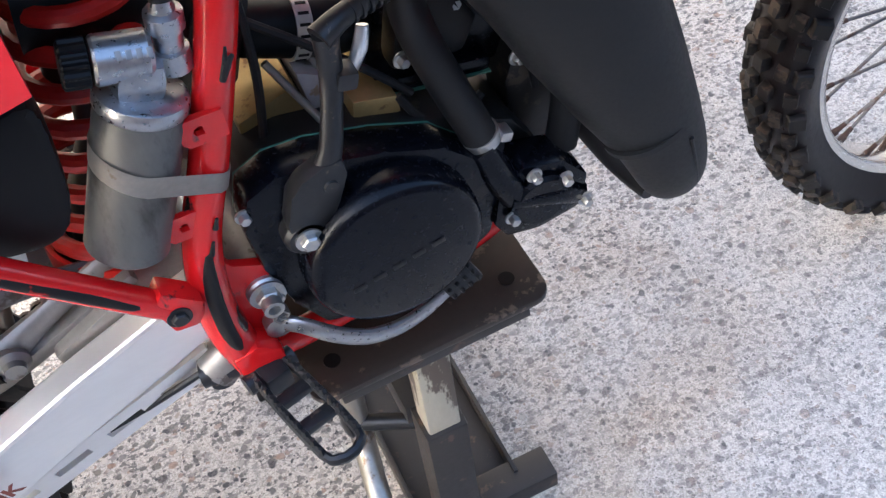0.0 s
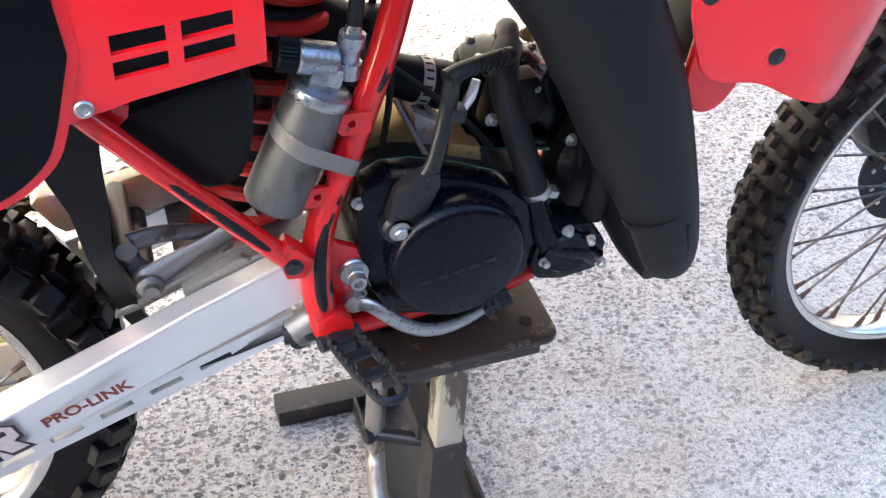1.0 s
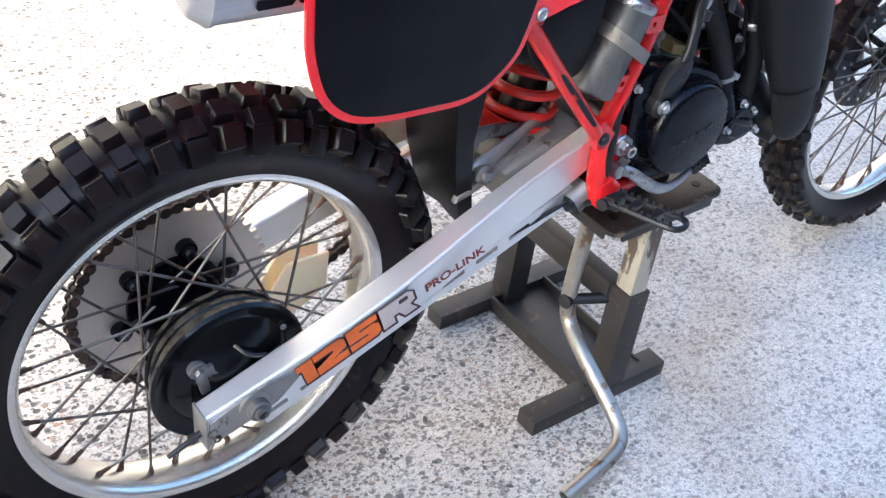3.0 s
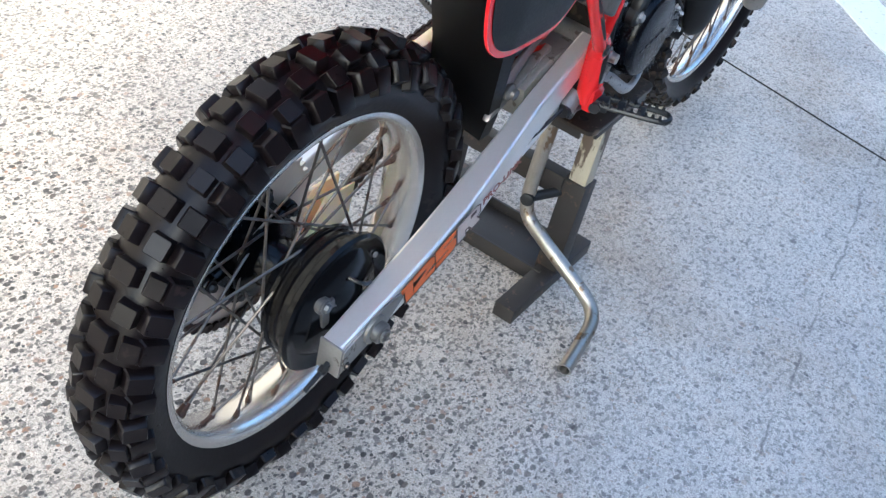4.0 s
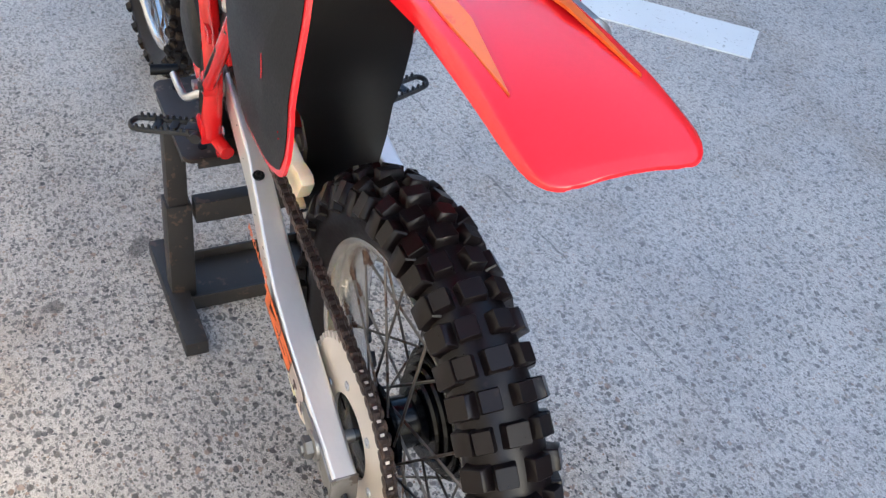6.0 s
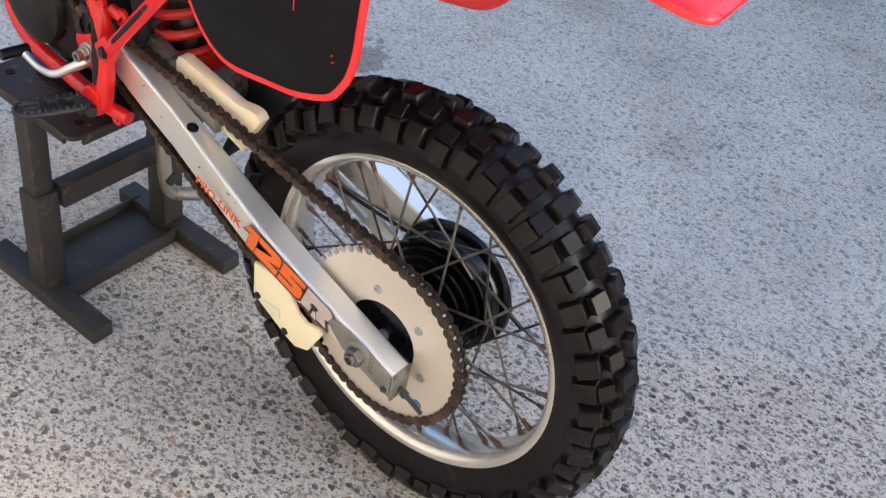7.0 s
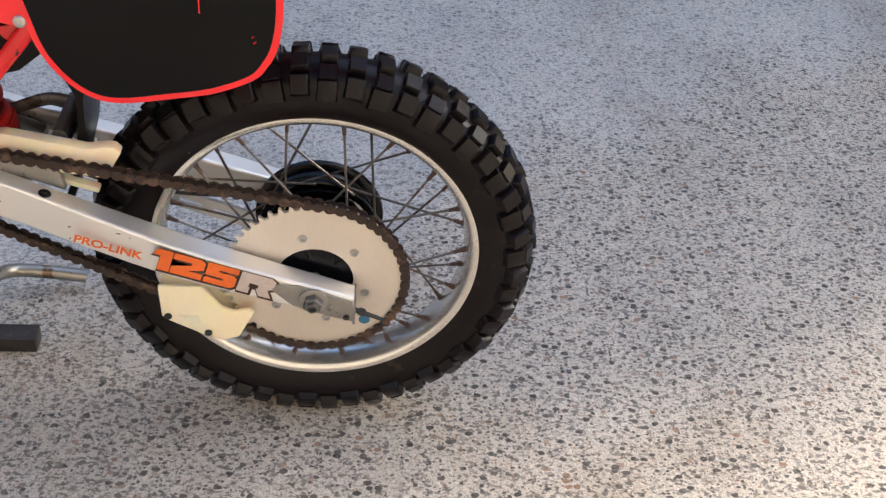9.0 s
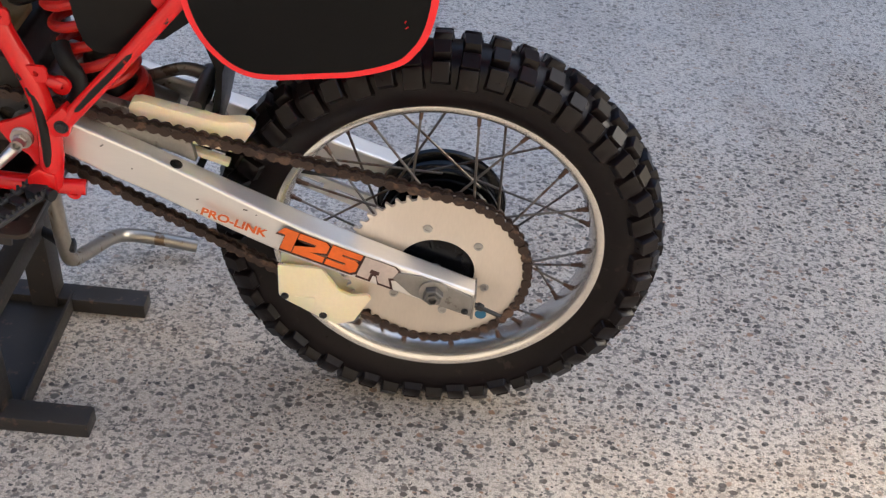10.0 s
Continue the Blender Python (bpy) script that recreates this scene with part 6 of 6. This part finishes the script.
for a, b in zip(rows, rows[1:]):
    for i in range(6):
        bm.faces.new((a[i], a[(i + 1) % 6], b[(i + 1) % 6], b[i]))
bm.faces.new(rows[0])
bm.faces.new(rows[-1])
part("seat", bm, BLACK_DECAL, body, "black vinyl seat")
bm = prism([(0.458, 0.745), (0.455, 0.69), (0.448, 0.655), (0.434, 0.640), (0.41, 0.638), (0.36, 0.652), (0.325, 0.68), (0.315, 0.72), (0.31, 0.88), (0.46, 0.88)], -0.086, 0.084, 0.008)
part("air_box", bm, BLACK_PLASTIC, body, "black plastic air box")
LID = smooth_outline([(0.352, 0.716), (0.400, 0.730), (0.452, 0.741), (0.4625, 0.736), (0.4635, 0.715), (0.4600, 0.680), (0.4540, 0.652), (0.4420, 0.634), (0.420, 0.631), (0.392, 0.640), (0.362, 0.668), (0.348, 0.700)], 2)
for s in (-1, 1):
    bm = prism([(x, z + (0.010 if s > 0 else 0.0)) for x, z in LID], s * 0.084, s * 0.112, 0.006)
    part("air_box_lid", bm, BLACK_PLASTIC, body, "black plastic air box lid with rounded edges")
    bm = prism([(0.340, 0.738), (0.362, 0.733), (0.360, 0.722), (0.346, 0.708), (0.338, 0.718)], s * 0.116, s * 0.121, 0.0012)
    part("panel_tab", bm, RED_PAINT, body, "small red mounting tab")
bm = bmesh.new()
rows = []
for x, z, half in ((0.288, 0.86, 0.080), (0.280, 0.78, 0.080), (0.276, 0.71, 0.078), (0.286, 0.650, 0.074), (0.302, 0.60, 0.070), (0.308, 0.55, 0.068), (0.318, 0.50, 0.064), (0.333, 0.45, 0.058), (0.352, 0.405, 0.045)):
    t = 0.006
    near = float(np.interp(z, [0.58, 0.64], [0.040, half]))
    fl = float(np.interp(z, [0.60, 0.72], [0.004, 0.06]))
    f = float(np.interp(z, [0.44, 0.56, 0.60, 0.63, 0.72], [0.014, 0.020, 0.030, 0.042, 0.062]))
    rows.append([bm.verts.new(v) for v in ((x + f, -half - 0.006, z), (x - 0.004, -half - 0.002, z - 0.006), (x - 0.008, -half * 0.6, z), (x - 0.006, 0, z + 0.002), (x - 0.008, near * 0.6, z), (x - 0.004, near + 0.002, z - 0.006), (x + fl, near + 0.004, z))])
for a, b in zip(rows, rows[1:]):
    for i in range(6):
        bm.faces.new((a[i], a[i + 1], b[i + 1], b[i]))
bmesh.ops.recalc_face_normals(bm, faces=bm.faces)
bmesh.ops.solidify(bm, geom=list(bm.faces), thickness=0.004)
part("mud_flap", bm, BLACK_PLASTIC, body, "black rubber mud flap in front of the tyre")

# radiator shrouds
SH = [(0.828, 0.94), (0.838, 0.796), (0.856, 0.731), (0.868, 0.708), (0.890, 0.698), (0.915, 0.696), (0.935, 0.690), (0.965, 0.674), (0.995, 0.663), (1.016, 0.660), (1.028, 0.668), (1.040, 0.696), (1.055, 0.736), (1.09, 0.84), (1.11, 0.94)]
for s in (-1, 1):
    def bow(c, s=s):
        return Vector((c.x, c.y + s * (0.012 * math.sin((c.x - 0.82) * 9) - 0.03 * max(c.x - 1.0, 0) / 0.1 - 0.06 * max(c.z - 0.8, 0)), c.z))
    bm = prism(smooth_outline(SH, 3), s * 0.146, s * 0.150, 0.0015)
    bmesh.ops.triangulate(bm, faces=list(bm.faces))
    bmesh.ops.subdivide_edges(bm, edges=[e for e in bm.edges if e.calc_length() > 0.02], cuts=4, use_grid_fill=True)
    for v in bm.verts:
        v.co = bow(v.co)
    part("radiator_shroud", bm, RED_PLASTIC, body, "red plastic radiator shroud")
    bm = bmesh.new()
    yb = s * (0.150 + 0.012 * math.sin((0.934 - 0.82) * 9))
    lathe_into(bm, [(-0.002, 0.0135), (0.0004, 0.0126), (0.0004, 0.0104), (-0.001, 0.0098)], (0.937, yb, 0.722), (0, s, 0), n=28)
    part("screw_recess", bm, RED_PLASTIC, body)
    bm = bmesh.new()
    lathe_into(bm, [(0, 0.0090), (0.001, 0.0086), (0.002, 0.0065), (0.002, 0.0035), (0.0008, 0.003), (0.0008, 0)], (0.937, yb, 0.722), (0, s, 0), n=24)
    part("shroud_screw", bm, DARK_STEEL, body, "dark button-head screw")
    bm = bmesh.new()
    lathe_into(bm, [(0, 0.009), (0.002, 0.0085), (0.002, 0)], (0.856, s * (0.150 + 0.012 * math.sin(0.036 * 9)), 0.790), (0, s, 0), n=20)
    part("shroud_screw", bm, DARK_STEEL, body)
    bm = box((0.045, 0.075, 0.24), pose(0.905, s * 0.09, 0.815, 0, 8, 0), 0.008)
    part("radiator", bm, BLACK_PLASTIC, body, "black radiator core")
    bm = prism(smooth_outline([(0.864, 0.735), (0.862, 0.697), (0.867, 0.669), (0.882, 0.655), (0.900, 0.657), (0.914, 0.673), (0.924, 0.70), (0.927, 0.735)], 4), s * 0.128, s * 0.139, 0.003)
    part("shroud_tab", bm, RED_PLASTIC, body)
bm = bmesh.new()
rows = []
for x, half, top, low in ((0.66, 0.05, 0.985, 0.90), (0.74, 0.10, 1.02, 0.885), (0.84, 0.125, 1.04, 0.87), (0.94, 0.11, 1.04, 0.88), (0.99, 0.06, 1.02, 0.93)):
    rows.append([bm.verts.new((x, half * math.cos(a), (top + low) / 2 + (top - low) / 2 * math.sin(a))) for a in [k * math.tau / 16 for k in range(16)]])
for a, b in zip(rows, rows[1:]):
    for i in range(16):
        bm.faces.new((a[i], a[(i + 1) % 16], b[(i + 1) % 16], b[i]))
bm.faces.new(rows[0])
bm.faces.new(rows[-1])
part("fuel_tank", bm, RED_PLASTIC, body, "red plastic fuel tank")

# ---- controls ----
controls = group_of("foot_controls", bike, (0.55, 0, 0.45))


def foot_peg(s, tip):
    """A toothed steel peg: two ribbed rails joined at the tip by a rounded bar with two cross webs."""
    a = Vector((0.528, s * 0.135, 0.444))
    d = (Vector(tip) - a)
    L = d.length
    d.normalize()
    side = Vector((0, 0, 1)).cross(d).normalized()
    up = d.cross(side)
    m = Matrix((d, side, up)).transposed().to_4x4()
    m.translation = a
    bm = bmesh.new()
    hw = 0.0155
    loop = [(0.0, -hw * 0.8, 0), (0.03, -hw, 0), (L - 0.012, -hw, 0), (L, -hw * 0.5, 0), (L + 0.002, 0, 0), (L, hw * 0.5, 0), (L - 0.012, hw, 0), (0.03, hw, 0), (0.0, hw * 0.8, 0)]
    tube_into(bm, [m @ Vector(p) for p in loop], 0.0048, n=8, k=3, flat=0.8)
    for x in (0.036, L * 0.62):
        box_into(bm, (0.012, hw * 2, 0.007), m @ Matrix.Translation((x, 0, -0.001)), 0.002)
    for k in range(9):
        for y in (-hw, hw):
            x = 0.012 + k * (L - 0.018) / 8.5
            lathe_into(bm, [(0, 0.0036), (0.0075, 0.0022), (0.0075, 0)], m @ Vector((x, y, 0.002)), up, n=5)
    box_into(bm, (0.028, 0.022, 0.020), m @ Matrix.Translation((0.004, 0, -0.004)), 0.004)
    tube_into(bm, [m @ Vector((0.0, -0.022, -0.004)), m @ Vector((0.0, 0.022, -0.004))], 0.0085, n=14, k=1)
    return bm


part("foot_peg", foot_peg(-1, (0.556, -0.240, 0.455)), DARK_STEEL, controls, "dark toothed steel foot peg")
part("foot_peg", foot_peg(1, (0.575, 0.222, 0.440)), DARK_STEEL, controls, "dark toothed steel foot peg")
part("brake_pedal", tube([(0.545, -0.116, 0.470), (0.563, -0.128, 0.468), (0.585, -0.138, 0.452), (0.609, -0.142, 0.437), (0.635, -0.141, 0.430), (0.660, -0.138, 0.432), (0.684, -0.134, 0.440)],
                         [0.0085, 0.0085, 0.0092, 0.0096, 0.0092, 0.0084, 0.0072], n=14, flat=0.62), BRIGHT_CAST, controls, "polished forged brake pedal")
pad = Matrix.Translation((0.694, -0.138, 0.452)) @ pose(0, 0, 0, 72, -25, 0)
bm = box((0.032, 0.022, 0.005), pad, 0.002)
for i in range(4):
    for j in range(3):
        tooth = lathe([(0, 0.0028), (0.004, 0.0012), (0.004, 0)], pad @ Vector((-0.0125 + 0.0083 * i, -0.008 + 0.008 * j, 0.002)), pad.to_3x3() @ Vector((0, 0, 1)), n=5)
        part("pad_tooth", tooth, DARK_STEEL, controls)
part("pedal_pad", bm, DARK_STEEL, controls, "toothed alloy pedal tip")
bm = lathe([(-0.02, 0.011), (0.012, 0.011), (0.014, 0.008), (0.014, 0)], (0.548, -0.112, 0.470), (0, -1, 0), n=20)
part("pedal_pivot", bm, STEEL, controls)
part("pedal_spring", tube([(0.552 + 0.006 * math.cos(k * 1.05), -0.118 - 0.0012 * k * 0.3, 0.486 + 0.006 * math.sin(k * 1.05)) for k in range(30)], 0.0012, n=6, k=1), CAST, controls)
part("gear_lever", tube([(0.562, 0.100, 0.485), (0.580, 0.122, 0.470), (0.605, 0.134, 0.452), (0.636, 0.136, 0.447), (0.660, 0.138, 0.455), (0.672, 0.140, 0.462)], [0.009, 0.007, 0.0065, 0.006, 0.006, 0.006], n=12), POLISHED, controls, "silver gear lever")
bm = tube([(0.671, 0.130, 0.462), (0.677, 0.172, 0.463)], 0.0085, n=14, k=1)
part("gear_lever_tip", bm, BLACK_PLASTIC, controls, "black rubber lever tip")

# ---- work stand ----
stand = group_of("bike_stand", None, (0.66, 0.017, GZ), "dark rusty steel workshop stand with a lift lever", "bike stand")
corner = Matrix.Translation((0.664, 0.007, 0.372)) @ pose(0, 0, 0, 0, -2.0, 0)
CR = 0.017
rounded = [(sx * (0.113 - CR) + CR * math.cos(radians(a0 + 18 * k)), sz * (0.147 - CR) + CR * math.sin(radians(a0 + 18 * k))) for sx, sz, a0 in ((1, 1, 0), (-1, 1, 90), (-1, -1, 180), (1, -1, 270)) for k in range(6)]
bm = prism(rounded, -0.004, 0.004, 0.002)
bmesh.ops.transform(bm, matrix=corner @ pose(0, 0, 0, 90, 0, 0), verts=bm.verts)
for sgn in (-1, 1):
    part("plate_lip", box((0.180, 0.006, 0.016), corner @ Matrix.Translation((0, sgn * 0.1420, -0.0100)), 0.002), STAND_PAINT, stand)
    part("plate_lip", box((0.006, 0.250, 0.016), corner @ Matrix.Translation((sgn * 0.1080, 0, -0.0100)), 0.002), STAND_PAINT, stand)
part("top_plate", bm, PLATE_STEEL, stand, "brown worn steel plate with bolt holes")
# black discs on the plate stand for the dark inside of the bolt holes
for x, y in ((0.748, -0.106), (0.748, 0.118), (0.580, 0.118), (0.580, -0.106)):
    bm = bmesh.new()
    lathe_into(bm, [(0, 0.0075), (0.0012, 0.0075), (0.0012, 0)], corner @ Vector((x - 0.664, y - 0.007, 0.0036)), (0.03, 0, 1), n=18)
    part("plate_hole", bm, BLACK_PLASTIC, stand)
bm = box((0.13, 0.17, 0.010), corner @ Matrix.Translation((-0.01, 0, 0.009)), 0.003)
part("rubber_pad", bm, BLACK_PLASTIC, stand, "black rubber pad on the plate")
for s, y in ((-1, -0.108), (1, 0.148)):
    part("post", box((0.034, 0.034, 0.20), pose(0.662, y, 0.264), 0.003), STAND_POST if s < 0 else STAND_PAINT, stand, "square post with flaking pale paint" if s < 0 else "dark square steel post")
    bm = box((0.044, 0.044, 0.222), pose(0.662, y, GZ + 0.111), 0.003)
    part("sleeve", bm, STAND_PAINT, stand, "dark square steel sleeve")
    xf, yf = (0.635, -0.112) if s < 0 else (0.651, 0.159)
    bm = box((0.288, 0.040, 0.030), pose(xf, yf, GZ + 0.015), 0.003)
    part("foot", bm, STAND_PAINT, stand, "dark flat steel foot")
bm = box((0.030, 0.21, 0.042), pose(0.650, 0.017, 0.196), 0.003)
part("crossbar", bm, STAND_PAINT, stand, "dark steel crossbar")
bm = bmesh.new()
box_into(bm, (0.115, 0.250, 0.004), pose(0.678, 0.016, GZ + 0.012), 0.001)
for x in (0.618, 0.738):
    part("tray_lip", box((0.005, 0.250, 0.030), pose(x, 0.016, GZ + 0.018), 0.001), STAND_PAINT, stand)
part("base_tray", bm, STAND_PAINT, stand, "dark folded steel base tray")
part("lift_lever", tube([(0.598, -0.052, 0.352), (0.595, -0.050, 0.26), (0.592, -0.052, 0.175), (0.590, -0.066, 0.140), (0.583, -0.105, 0.120), (0.578, -0.156, 0.096), (0.576, -0.205, 0.070), (0.568, -0.234, 0.054), (0.545, -0.250, 0.044), (0.50, -0.258, 0.034), (0.438, -0.265, 0.020)], 0.0125, n=20, k=8, hollow=0.8), STAND_TUBE, stand, "bent bare steel lift lever tube")
bm = tube([(0.590, -0.055, 0.178), (0.655, -0.09, 0.182)], 0.009, n=14, k=1)
lathe_into(bm, [(0, 0.012), (0.008, 0.012), (0.010, 0.008), (0.010, 0)], (0.586, -0.055, 0.178), (-1, -0.2, 0), n=16)
part("lever_pin", bm, DARK_STEEL, stand)

# ---- unseen walls added round the yard: west casts shade, north bounces warm light, dark ones cut side light ----
RENDER_WALL = worn("unseen_rendered_wall", (0.42, 0.39, 0.35), (0.36, 0.33, 0.29), 0.85, grain=60, wear=0.68, amount=0.15)
CREAM_WALL = worn("cream_bounce_wall", (0.82, 0.76, 0.66), (0.74, 0.68, 0.58), 0.85, grain=60, wear=0.68, amount=0.15)
DARK_WALL = worn("unseen_dark_wall", (0.16, 0.12, 0.10), (0.12, 0.09, 0.08), 0.85, grain=60, wear=0.6, amount=0.2)
for name, size, at, mat, words in (("shade_wall_west", (0.3, 18.4, 6.5), (-6.15, -11.78), RENDER_WALL, "unseen rendered wall added to cast the shade"),
                                   ("dark_screen_south", (17.0, 0.3, 3.6), (3.2, -4.2), DARK_WALL, "unseen dark wall added to cut side light"),
                                   ("dark_screen_east", (0.3, 10.0, 3.0), (11.0, 1.5), DARK_WALL, "unseen dark wall added to cut light from the front"),
                                   ("bounce_wall_north", (15.0, 0.3, 4.2), (0.0, 2.45), CREAM_WALL, "unseen cream wall added to bounce warm light")):
    bm = box(size, pose(at[0], at[1], GZ + size[2] / 2), 0.02)
    me = to_mesh(name, bm)
    me.materials.append(mat)
    tagged(new(name, me), words, "wall", kind="structure")
